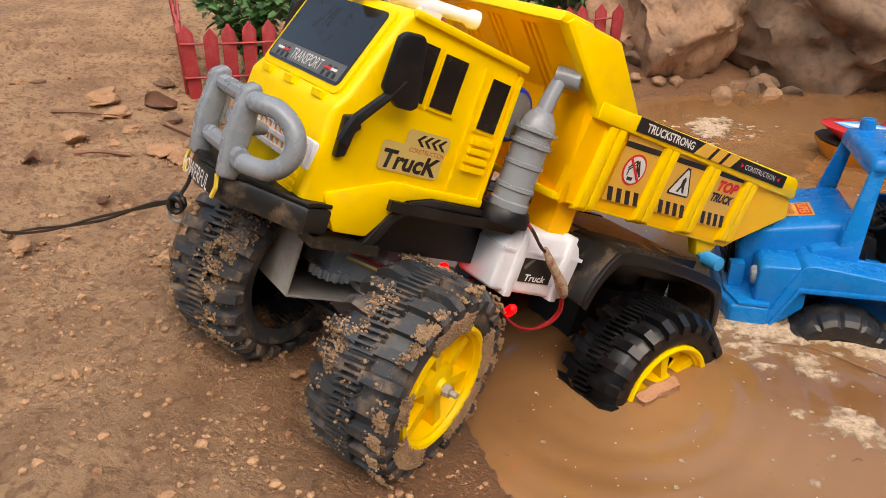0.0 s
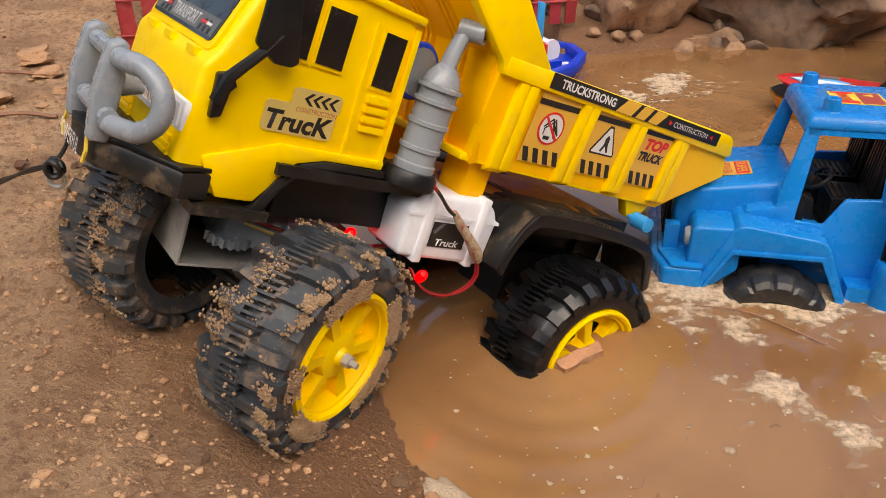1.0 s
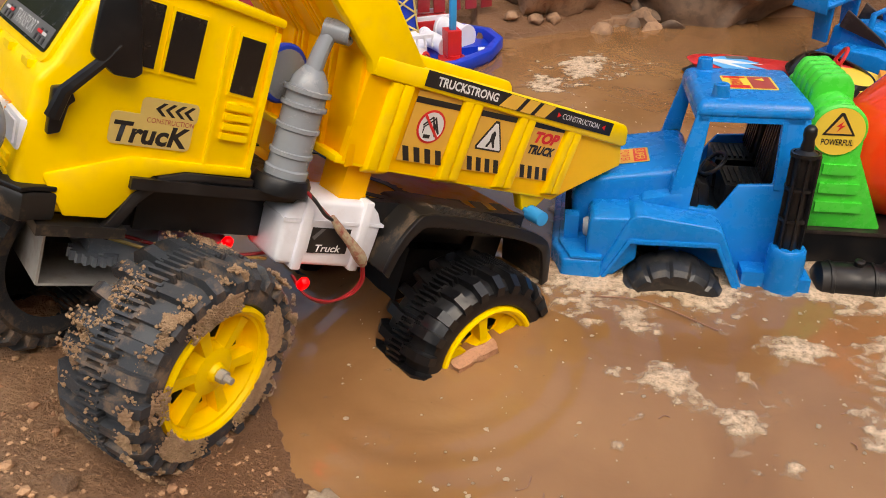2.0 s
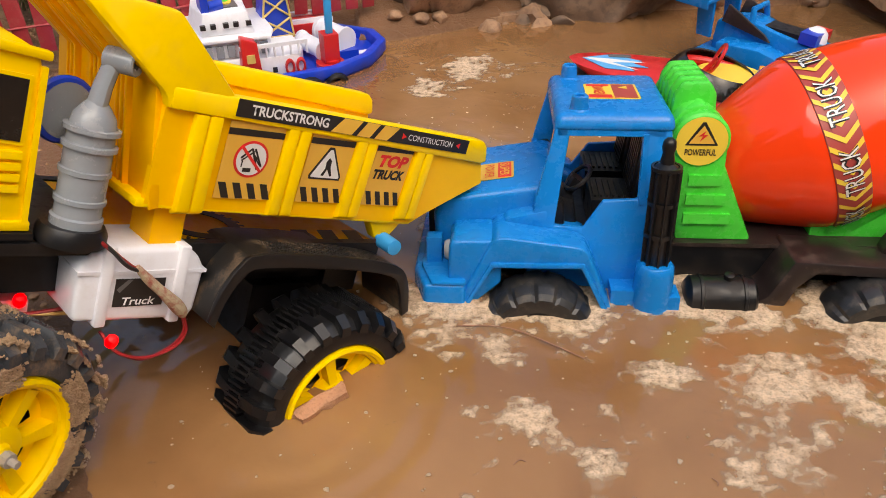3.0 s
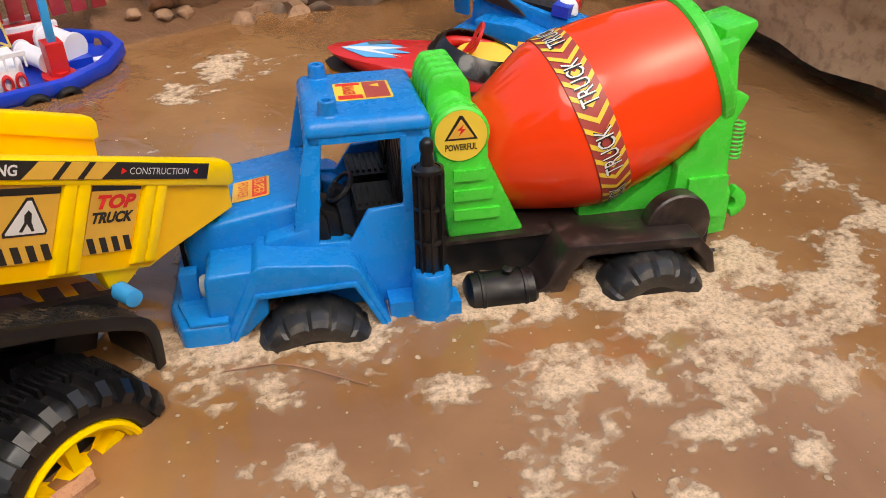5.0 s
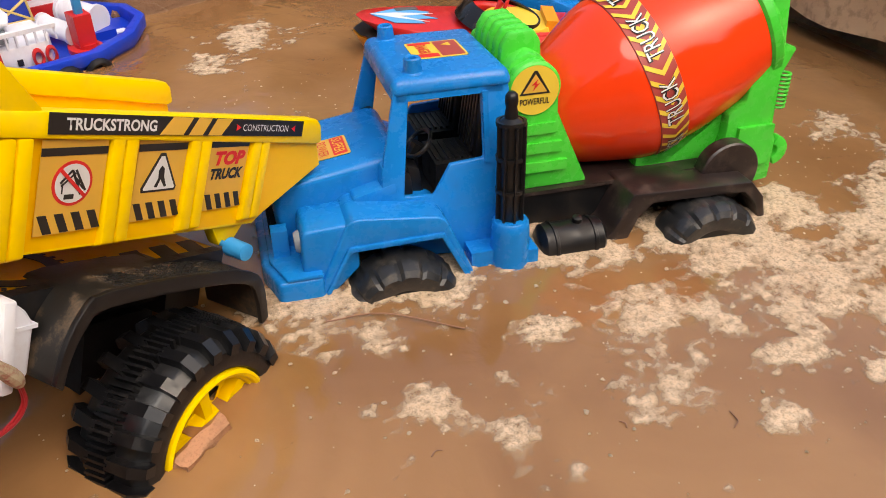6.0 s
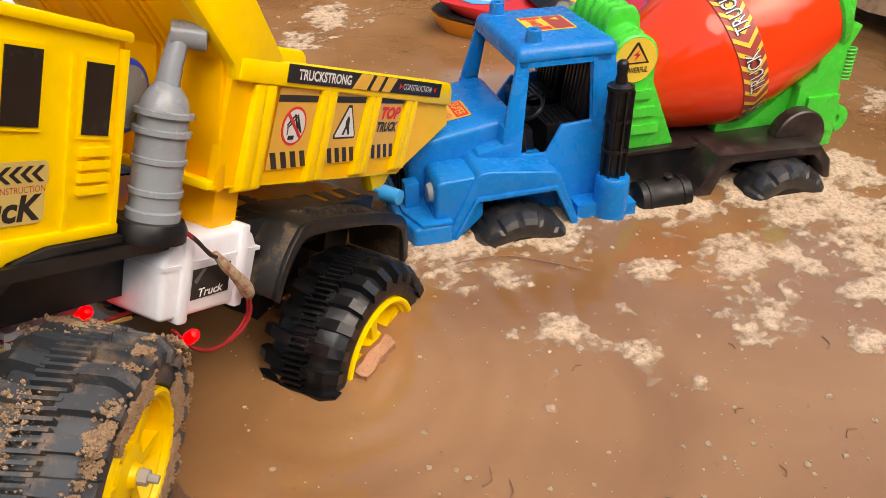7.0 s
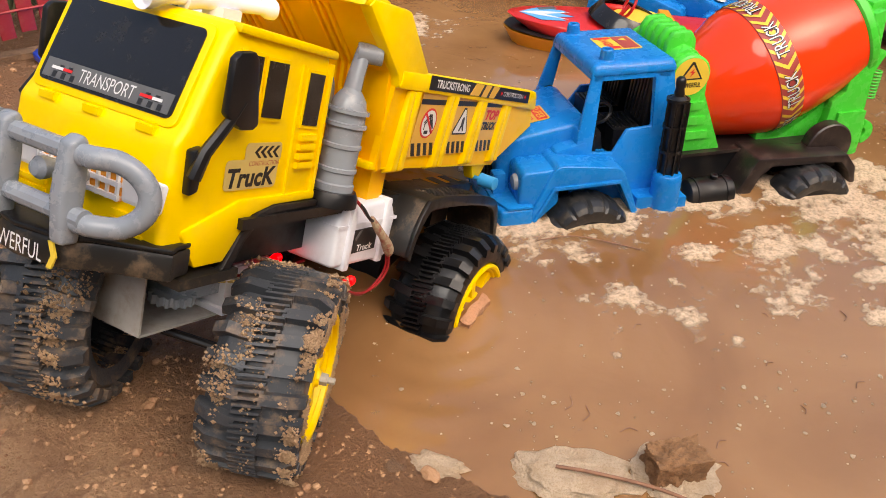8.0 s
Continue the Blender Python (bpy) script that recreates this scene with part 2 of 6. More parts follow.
def add_lathe(bm, profile, origin, direction, seg=32, cap=True):
    """A turned shape: (distance along the axis, radius) pairs."""
    o, d = Vector(origin), Vector(direction).normalized()
    u, v = frame_of(d)
    rings = [[bm.verts.new(o + d * s + r * (math.cos(2 * math.pi * k / seg) * u + math.sin(2 * math.pi * k / seg) * v)) for k in range(seg)] for s, r in profile]
    for a, b in zip(rings, rings[1:]):
        for k in range(seg):
            bm.faces.new((a[k], a[(k + 1) % seg], b[(k + 1) % seg], b[k]))
    if cap:
        bm.faces.new(rings[0][::-1])
        bm.faces.new(rings[-1])
    return bm


def lathe(profile, origin, direction, seg=32, cap=True):
    return add_lathe(bmesh.new(), profile, origin, direction, seg, cap)


def curve_pts(pts, n=8):
    """A smooth line through the points."""
    P = [Vector(p) for p in pts]
    P = [2 * P[0] - P[1]] + P + [2 * P[-1] - P[-2]]
    out = []
    for i in range(1, len(P) - 2):
        for k in range(n):
            t = k / n
            a, b, c, d = P[i - 1], P[i], P[i + 1], P[i + 2]
            out.append(0.5 * ((2 * b) + (c - a) * t + (2 * a - 5 * b + 4 * c - d) * t * t + (3 * b - a - 3 * c + d) * t ** 3))
    return out + [P[-2]]


def arc(cx, cz, r, a0, a1, n=10):
    return [(cx + r * math.cos(radians(a0 + (a1 - a0) * i / n)), cz + r * math.sin(radians(a0 + (a1 - a0) * i / n))) for i in range(n + 1)]


SIDE = Matrix(((1, 0, 0, 0), (0, 0, -1, 0), (0, 1, 0, 0), (0, 0, 0, 1)))      # writing on a face that looks to -y
FRONT = Matrix(((0, 0, -1, 0), (-1, 0, 0, 0), (0, 1, 0, 0), (0, 0, 0, 1)))    # writing on a face that looks to -x


def lettering(text, m, width, height, mat, parent, name="lettering", shear=0.0, bold=0.0, thick=0.0003):
    """Raised print in the built-in font, centred on m and stretched to a width and height."""
    cu = bpy.data.curves.new(name, "FONT")
    cu.body, cu.align_x, cu.align_y, cu.size, cu.shear, cu.offset, cu.resolution_u = text, "CENTER", "CENTER", 1.0, shear, bold, 3
    ob = bpy.data.objects.new(name, cu)
    scene.collection.objects.link(ob)
    bpy.context.view_layer.update()
    me = bpy.data.meshes.new_from_object(ob)
    bpy.data.objects.remove(ob)
    co = np.zeros(len(me.vertices) * 3)
    me.vertices.foreach_get("co", co)
    co = co.reshape(-1, 3)
    lo, hi = co.min(0), co.max(0)
    co = (co - (lo + hi) / 2) / np.maximum(hi - lo, 1e-6) * (width, height, 0)
    co = np.c_[co, np.ones(len(co))] @ np.array(m).T
    me.vertices.foreach_set("co", co[:, :3].ravel())
    me.materials.clear()
    me.materials.append(mat)
    me.update()
    ob = new(name, me)
    ob.parent = parent
    return ob


def patch(name, pts, m, mat, parent, thick=0.0004, label=""):
    """A thin printed shape: a polygon in the plane of m."""
    bm = add_prism(bmesh.new(), pts, 0.0, thick, "z")
    bmesh.ops.transform(bm, matrix=m, verts=bm.verts)
    return part(name, bm, mat, parent, label)


def rect(x0, z0, x1, z1, r=0.0):
    if not r:
        return [(x0, z0), (x1, z0), (x1, z1), (x0, z1)]
    return arc(x1 - r, z0 + r, r, -90, 0, 4) + arc(x1 - r, z1 - r, r, 0, 90, 4) + arc(x0 + r, z1 - r, r, 90, 180, 4) + arc(x0 + r, z0 + r, r, 180, 270, 4)


# ---- ground, pond, rocks ----
SHORE = ((0.0, 0.42), (0.15, 0.30), (0.24, 0.215), (0.30, 0.15), (0.335, 0.115), (0.36, 0.095), (0.39, 0.07), (0.43, 0.052), (0.5, 0.03), (0.6, 0.0), (0.8, -0.05), (1.0, -0.1), (1.25, -0.13))


def land(x, y):
    """How far inside the dry land a place lies (minus: in the pond)."""
    xs = np.interp(y, [p[0] for p in SHORE], [p[1] for p in SHORE])
    left = (xs - x) * 0.85
    yb = np.where(x < 0.47, np.where(x < 0.3, 1.225 + 0.2 * (x - 0.3), 1.225 + 0.34 * (x - 0.3)), 1.31)
    back = y - yb
    return np.maximum(left, np.maximum(back, x - 1.06))


def height(x, y):
    d = land(x, y)
    h = np.where(d > 0, 0.052 * (1 - np.exp(-(np.maximum(d, 0) / 0.13) ** 1.4)) + 0.05 * np.maximum(d - 0.1, 0), np.maximum(0.55 * d, -0.09))
    h = np.where((x > 0.25) & (y > 1.1) & (d > 0), 0.012 + 0.35 * d, h)
    h = h + 0.02 * np.exp(-(((x + 0.12) / 0.085) ** 2 + ((y - 0.5) / 0.07) ** 2))
    return np.clip(h, -0.09, 0.45)


def fbm(x, y, s, seed=0.0):
    return noise.fractal(Vector((x * s, y * s, seed)), 1.0, 2.0, 4)


def sheet_mesh(name, X, Y, Z, mat):
    ny, nx = X.shape
    idx = np.arange(nx * ny).reshape(ny, nx)
    faces = np.stack((idx[:-1, :-1], idx[:-1, 1:], idx[1:, 1:], idx[1:, :-1]), -1).reshape(-1, 4)
    me = bpy.data.meshes.new(name)
    me.from_pydata(np.stack((X, Y, Z), -1).reshape(-1, 3).tolist(), [], faces.tolist())
    me.polygons.foreach_set("use_smooth", np.ones(len(faces), bool))
    me.materials.append(mat)
    return me


# one sheet: close rows near the pond, wide ones out to the horizon
def stretched(a, b, step):
    near = np.arange(a, b + step / 2, step)
    out = np.cumsum(step * 1.5 ** np.arange(1, 22))
    out = out[out < 120]
    return np.concatenate((a - out[::-1], near, b + out))


gx, gy = stretched(-0.75, 1.1, 0.0045), stretched(-0.05, 1.45, 0.0045)
gx = gx[(gx < 0.3) | (np.arange(len(gx)) % 4 == 0) | (gx > 1.1)]
GX, GY = np.meshgrid(gx, gy)
GZ = height(GX, GY)
GD = land(GX, GY)
for j in range(len(gy)):
    for i in range(len(gx)):
        d, x, y = GD[j, i], float(gx[i]), float(gy[j])
        if d > -0.04 and -0.8 < x < 1.1 and -0.1 < y < 1.5:
            a = min(1.0, max(0.3, d / 0.12))
            GZ[j, i] += a * (0.006 * fbm(x, y, 9) + 0.0034 * fbm(x, y, 38, 3) + 0.0034 * fbm(x, y, 110, 5) + 0.006 * max(0.0, noise.noise(Vector((x * 55, y * 55, 8)))) * max(0.0, fbm(x, y, 6, 2)) * 4)
ground = new("ground", sheet_mesh("ground", GX, GY, GZ, SAND))
wet = ground.data.attributes.new("wet", "FLOAT", "POINT")
W_ = np.clip(1 - (GD - 0.05) / 0.22, 0, 1)
W_ = np.where(GD > 0.4, 0, W_)
wet.data.foreach_set("value", W_.ravel().astype(np.float32))
st_ = SAND.node_tree
sb_ = st_.nodes["Principled BSDF"]
at_ = st_.nodes.new("ShaderNodeAttribute")
at_.attribute_name = "wet"
wn_ = st_.nodes.new("ShaderNodeTexNoise")
wn_.inputs["Scale"].default_value, wn_.inputs["Detail"].default_value = 22, 6
wm_ = st_.nodes.new("ShaderNodeMath")
wm_.operation = "MULTIPLY_ADD"
wm_.inputs[1].default_value, wm_.inputs[2].default_value = 0.9, -0.45
st_.links.new(wn_.outputs[0], wm_.inputs[0])
wa_ = st_.nodes.new("ShaderNodeMath")
wa_.operation, wa_.use_clamp = "ADD", True
st_.links.new(at_.outputs["Fac"], wa_.inputs[0])
st_.links.new(wm_.outputs[0], wa_.inputs[1])
wx_ = st_.nodes.new("ShaderNodeMix")
wx_.data_type = "RGBA"
st_.links.new(wa_.outputs[0], wx_.inputs[0])
st_.links.new(sb_.inputs["Base Color"].links[0].from_socket, wx_.inputs[6])
wx_.inputs[7].default_value = (0.27, 0.137, 0.068, 1)
st_.links.new(wx_.outputs[2], sb_.inputs["Base Color"])
wr_ = st_.nodes.new("ShaderNodeMapRange")
wr_.inputs[3].default_value, wr_.inputs[4].default_value = 0.92, 0.5
st_.links.new(wa_.outputs[0], wr_.inputs[0])
st_.links.new(wr_.outputs[0], sb_.inputs["Roughness"])
tagged(ground, "dry reddish sandy soil sloping down to a muddy pond", "ground", kind="structure")

wx, wy = np.arange(-0.3, 1.12, 0.005), np.arange(-0.1, 1.45, 0.005)
WX, WY = np.meshgrid(wx, wy)
RC = (0.16, 0.50)
WR = np.hypot(WX - RC[0], WY - RC[1])
WZ = 0.0005 * np.sin(WR * 240) * np.exp(-((WR - 0.11) / 0.09) ** 2)
water = tagged(new("water", sheet_mesh("water", WX, WY, WZ, WATER)), "still muddy brown pond water with sky reflections", "water", kind="structure")

# ---- unseen trees round the yard, far behind everything: added to block sky light ----
SCREEN_TREES = material("screen_foliage", (0.05, 0.085, 0.03), 0.8, noise_scale=3, vary=0.8, dark=(0.015, 0.028, 0.01), fine=0.6)
rnd = random.Random(77)
tb = bmesh.new()
n_ = 260
prev = None
for k in range(n_ + 1):
    a = 2 * math.pi * k / n_
    r = 6.0 + 0.5 * math.sin(a * 5)
    # higher behind the camera against frontal light; jagged ahead to break water reflections
    behind = max(0.0, -math.sin(a + 0.25)) ** 0.5
    h = 2.6 + 0.9 * behind + (3.4 - 1.8 * behind) * noise.fractal(Vector((math.cos(a) * 6, math.sin(a) * 6, 2)), 1.0, 2.0, 5) + rnd.uniform(-0.25, 0.25)
    cur = (tb.verts.new((r * math.cos(a), 0.8 + r * math.sin(a), -0.5)), tb.verts.new((r * math.cos(a), 0.8 + r * math.sin(a), max(0.4, h))))
    if prev:
        tb.faces.new((prev[0], cur[0], cur[1], prev[1]))
    prev = cur
tagged(part("backdrop", tb, SCREEN_TREES), "unseen ring of dark green trees added to block sky light and darken reflections", "backdrop", kind="structure")


# ---- wheels ----
def tyre_mesh(R, rim, W, count, mat, teeth=True):
    """A tractor tyre round the y axis: outer face at y = 0, inner at y = W; two rows of bars and a row of small teeth."""
    bm = bmesh.new()
    g = R - rim
    prof = [(0.006, rim), (0.001, rim + 0.12 * g), (0.0, rim + 0.3 * g), (0.002, rim + 0.55 * g), (0.007, rim + 0.7 * g), (0.16 * W, rim + 0.76 * g),
            (0.5 * W, rim + 0.8 * g), (0.84 * W, rim + 0.76 * g), (W - 0.007, rim + 0.7 * g), (W - 0.001, rim + 0.4 * g), (W - 0.004, rim)]
    add_lathe(bm, prof, (0, 0, 0), (0, 1, 0), 48, cap=False)
    carcass = finish(bm, "tyre", mat, 30)
    bm = bmesh.new()

    def block(a0, a1, y0, y1, skew, r0, r1, narrow=0.8, drop0=0.0, drop1=0.0):
        vs = []
        for y, sk, dr in ((y0, 0.0, drop0), (y1, skew, drop1)):
            for r, n in ((r0, 1.0), (r1 - dr, narrow)):
                for a in (a0, a1):
                    mid = (a0 + a1) / 2
                    q = mid + (a - mid) * n + sk
                    vs.append(bm.verts.new((r * math.cos(q), y, r * math.sin(q))))
        for f in ((0, 1, 3, 2), (4, 6, 7, 5), (0, 4, 5, 1), (2, 3, 7, 6), (0, 2, 6, 4), (1, 5, 7, 3)):
            bm.faces.new([vs[i] for i in f])

    st = 2 * math.pi / count
    for k in range(count):
        a = k * st
        block(a, a + 0.5 * st, 0.12 * W, 0.41 * W, 0.1 * st, rim + 0.6 * g, R)
        block(a, a + 0.5 * st, -0.0015, 0.12 * W, 0.0, rim + 0.5 * g, R, 0.8, 0.006, 0.0)
        block(a + 0.1 * st, a + 0.6 * st, 0.61 * W, 0.88 * W, -0.1 * st, rim + 0.6 * g, R)
        block(a, a + 0.5 * st, 0.88 * W, W + 0.0015, 0.0, rim + 0.5 * g, R, 0.8, 0.0, 0.006)
        if teeth:
            for q in range(4):
                b = a + q * st / 4
                block(b, b + 0.14 * st, 0.37 * W, 0.65 * W, 0.03, rim + 0.66 * g, R + 0.0008, 0.7)
    return carcass, finish(bm, "tread", mat, 30)


def smooth_tyre(R, rim, W, count, mat):
    """A worn toy tyre: one skin with shallow cross grooves and a side wall."""
    prof = [(0.005, rim), (0.001, rim + 0.3 * (R - rim)), (0.0, rim + 0.65 * (R - rim)), (0.003, R - 0.004), (0.008, R - 0.0015), (0.3 * W, R), (0.5 * W, R), (0.7 * W, R), (W - 0.008, R - 0.0015), (W - 0.003, R - 0.004), (W, rim + 0.6 * (R - rim)), (W - 0.004, rim)]
    seg = count * 6
    bm = bmesh.new()
    rings = []
    for q, (y, r) in enumerate(prof):
        ring = []
        for k in range(seg):
            cut = 0.0022 if k % 6 == (0 if q < 6 else 3) and 2 <= q <= 9 else (0.0006 if q == 6 else 0.0)
            a = 2 * math.pi * k / seg
            ring.append(bm.verts.new(((r - cut) * math.cos(a), y, (r - cut) * math.sin(a))))
        rings.append(ring)
    for a, b in zip(rings, rings[1:]):
        for k in range(seg):
            bm.faces.new((a[k], a[(k + 1) % seg], b[(k + 1) % seg], b[k]))
    return finish(bm, "tyre", mat, 25)


def rim_mesh(rim, W, spokes=6, mat=None):
    """A wheel dish with a stepped lip, spokes from lip to hub, and open slots between them."""
    bm = bmesh.new()
    add_lathe(bm, [(0.004, rim + 0.0015), (0.0, rim + 0.001), (-0.001, rim - 0.001), (0.0, rim - 0.003), (0.003, rim - 0.0038), (0.0035, rim - 0.0055), (0.014, rim - 0.0075)], (0, 0, 0), (0, 1, 0), 48, cap=False)
    add_lathe(bm, [(0.014, rim * 0.4), (0.0055, rim * 0.36), (0.0045, rim * 0.3), (0.004, rim * 0.16), (0.001, rim * 0.13), (0.0, 0.001)], (0, 0, 0), (0, 1, 0), 28, cap=False)
    n = spokes * 8
    radii = (rim * 0.4, rim * 0.44, rim * 0.66, rim - 0.0075)
    rings = [[bm.verts.new((r * math.cos(2 * math.pi * k / n), 0.014, r * math.sin(2 * math.pi * k / n))) for k in range(n)] for r in radii]
    for q in range(3):
        for k in range(n):
            if not (q == 1 and k % 8 in (2, 3, 4, 5)):
                bm.faces.new((rings[q][k], rings[q][(k + 1) % n], rings[q + 1][(k + 1) % n], rings[q + 1][k]))
    for k in range(spokes):
        m = Matrix.Rotation(-2 * math.pi * k / spokes, 4, "Y")
        add_prism_m(bm, [(rim * 0.34, -rim * 0.07), (rim - 0.0065, -rim * 0.1), (rim - 0.0065, rim * 0.1), (rim * 0.34, rim * 0.07)], 0.0055, 0.0145, m)
    return finish(bm, "rim", mat, 30)


def add_prism_m(bm, pts, a, b, m):
    n0 = len(bm.verts)
    add_prism(bm, pts, a, b, "y")
    bm.verts.ensure_lookup_table()
    for v in bm.verts[n0:]:
        v.co = m @ v.co


def add_wheel(parent, at, turn, R, rim, W, count, rubber, rim_mat, bolt=True):
    w = new("wheel")
    w.parent = parent
    w.matrix_local = Matrix.Translation(at) @ turn
    carcass, bars = tyre_mesh(R, rim, W, count, rubber)
    tyre, tread_ = new("tyre", carcass), new("tread", bars)
    tyre.parent = tread_.parent = w
    tagged(tread_, "raised rubber bars of the tread", kind="stuff")
    r = new("rim", rim_mesh(rim, W, 6, rim_mat))
    r.parent = w
    # black disc stands in for the unlit hollow seen through the rim slots
    part("slot_shade_disc", lathe([(0.018, rim - 0.002), (0.024, rim - 0.002)], (0, 0, 0), (0, 1, 0), 32), BLACK, w)
    if bolt:
        part("axle_nut", lathe([(-0.009, 0.0022), (-0.004, 0.0024), (-0.004, 0.0042), (0.003, 0.0045)], (0, 0, 0), (0, 1, 0), 8), METAL, w)
    return w


BRICK_AT = pose(0.188, 0.491, 0.0025, 10, -3, 34)

# ---- yellow dump truck: x to its tail, y to its far side, z up ----
TRUCK = Matrix.Translation((0.125, 0.513, 0.099)) @ Matrix.Rotation(radians(34.0), 4, "Z") @ Matrix.Rotation(radians(23.5), 4, "Y") @ Matrix.Rotation(radians(-2.0), 4, "X")
truck = tagged(empty("dump_truck", TRUCK), "yellow toy dump truck with muddy wheels climbing out of muddy water", "toy truck")

CN, CF = 0.012, 0.134          # cab's near and far side
MID = (CN + CF) / 2
cab_prof = [(-0.101, 0.024), (-0.103, 0.112), (-0.108, 0.119), (-0.187, 0.126), (-0.194, 0.122), (-0.215, 0.071), (-0.222, 0.062), (-0.226, 0.012), (-0.222, -0.006),
            (-0.175, -0.008), (-0.166, 0.008), (-0.153, 0.020), (-0.138, 0.024)]
cab = part("cab", prism(cab_prof, CN, CF, "y", 0.006, 3), YELLOW, truck)
# windscreen lies on the slanting front
WS = Matrix.Translation((-0.2045, MID, 0.0965)) @ Matrix(((0, 0.38, -0.925, 0), (-1, 0, 0, 0), (0, 0.925, 0.38, 0), (0, 0, 0, 1)))
bmf = add_prism(bmesh.new(), rect(-0.056, -0.032, 0.054, 0.0275, 0.006), -0.002, 0.0022, "z")
bmesh.ops.transform(bmf, matrix=WS, verts=bmf.verts)
part("windscreen_frame", bevel(bmf, 0.001), YELLOW, cab)
patch("windscreen", rect(-0.0515, -0.0275, 0.0495, 0.0235, 0.004), WS @ pose(0, 0, 0.0022), GLASS_BLACK, cab, 0.0006, "glossy black windscreen")
patch("sticker", rect(-0.049, -0.0255, 0.047, -0.0145), WS @ pose(0, 0, 0.0028), INKGREY, cab, 0.0003)
lettering("TRANSPORT", WS @ pose(0.0, -0.02, 0.0034), 0.042, 0.0075, INKWHITE, cab)
for sx in (-1, 1):
    for k in range(5):
        patch("check", rect(sx * 0.033 - 0.008 + k * 0.0035, -0.025 + (k % 2) * 0.004, sx * 0.033 - 0.008 + k * 0.0035 + 0.003, -0.0215 + (k % 2) * 0.004), WS @ pose(0, 0, 0.0032), INK, cab, 0.0002)
    patch("stripe", rect(sx * 0.034 - 0.009, -0.0205, sx * 0.034, -0.0188), WS @ pose(0, 0, 0.0034), INKRED if sx > 0 else INKWHITE, cab, 0.0002)
    patch("stripe", rect(sx * 0.034, -0.0205, sx * 0.034 + 0.007, -0.0188), WS @ pose(0, 0, 0.0034), INKWHITE if sx > 0 else INKRED, cab, 0.0002)
# small raised marks and clips of the front panel
for y in (0.035, 0.075, 0.11):
    part("clip", box((-0.2225, y - 0.006, 0.063), (-0.217, y + 0.006, 0.067), 0.001), YELLOW, cab)
# cowl line, side window frames, side windows
SW = ((-0.184, -0.168, 0.078, 0.111), (-0.1625, -0.1455, 0.077, 0.1085), (-0.124, -0.1095, 0.0725, 0.104))
for x0, x1, z0, z1 in SW:
    lean = 0.0035
    P = [(x0 - lean * 0.2, z0), (x1 - lean * 0.2, z0 - 0.001), (x1, z1 - 0.001), (x0, z1)]
    Q = [(x0 - 0.002, z0 - 0.002), (x1 + 0.0015, z0 - 0.003), (x1 + 0.002, z1 + 0.001), (x0 - 0.0015, z1 + 0.002)]
    for s, y in ((1, CN), (-1, CF)):
        part("window_frame", bevel(add_prism(bmesh.new(), Q, y + 0.001 * s, y - 0.0014 * s), 0.0008), YELLOW, cab)
        part("side_window", add_prism(bmesh.new(), P, y - 0.0012 * s, y - 0.002 * s), GLASS_BLACK, cab, "black side window")
for k in range(4):
    z = 0.0645 - k * 0.0058
    part("louvre", box((-0.1245, CN - 0.003, z - 0.0019), (-0.1085, CN + 0.002, z + 0.0019), 0.0012), YELLOW, cab)
part("door_seam", box((-0.1312, CN - 0.0016, 0.026), (-0.1295, CN + 0.001, 0.108), 0.0006), YELLOW, cab)
part("door_seam", box((-0.1045, CN - 0.002, 0.026), (-0.1015, CN + 0.002, 0.11), 0.0008), YELLOW, cab)
part("roof_edge", prism([(-0.1, 0.113), (-0.1, 0.118), (-0.19, 0.126), (-0.19, 0.121)], CN - 0.003, CN + 0.004, "y", 0.0015), YELLOW, cab)
part("belt_line", prism([(-0.212, 0.012), (-0.212, 0.015), (-0.17, 0.029), (-0.1, 0.0295), (-0.1, 0.024), (-0.14, 0.0235), (-0.158, 0.019), (-0.178, -0.007), (-0.2, -0.007)], CN - 0.0022, CN + 0.003, "y", 0.0012), YELLOW, cab)
# logo sticker on the door
LG = SIDE.copy()
LG.translation = (-0.1625, CN - 0.0006, 0.0475)
patch("sticker", rect(-0.0225, -0.0125, 0.022, 0.005, 0.003), LG, INKTAN, cab, 0.0003)
patch("sticker", rect(-0.008, 0.003, 0.0235, 0.0145, 0.003), LG, INKTAN, cab, 0.00025)
lettering("TrucK", LG @ pose(0, -0.0055, 0.0005), 0.041, 0.0115, INK, cab, shear=0.15, bold=0.035)
lettering("CONSTRUCTION", LG @ pose(0.009, 0.0025, 0.0005), 0.026, 0.0028, INKMAROON, cab)
for k in range(4):
    c = -0.0005 + k * 0.0052
    patch("chevron", [(c, 0.009), (c + 0.004, 0.0055), (c + 0.0062, 0.0055), (c + 0.0024, 0.009), (c + 0.0062, 0.0125), (c + 0.004, 0.0125)], LG @ pose(0, 0, 0.0003), INK, cab, 0.0003)
# bumper, wrapped round the nose
bump = [(-0.204, CN - 0.003), (-0.214, CN - 0.004), (-0.222, 0.004), (-0.245, 0.036), (-0.256, 0.044), (-0.262, MID), (-0.256, 2 * MID - 0.044), (-0.245, 2 * MID - 0.036), (-0.222, 2 * MID - 0.004), (-0.214, CF + 0.004), (-0.204, CF + 0.003), (-0.204, CF - 0.01), (-0.204, CN + 0.01)]
bumper = part("bumper", prism(bump, -0.01, 0.006, "z", 0.0025), DUSTY, truck, "black bumper with worn print")
part("bumper_lip", prism([(x - 0.001 if x < -0.2 else x, y) for x, y in bump], 0.006, 0.0088, "z", 0.001), BLACK, bumper)
part("foot_step", box((-0.213, CN - 0.006, -0.017), (-0.168, CN + 0.012, -0.011), 0.0015), DUSTY, truck)
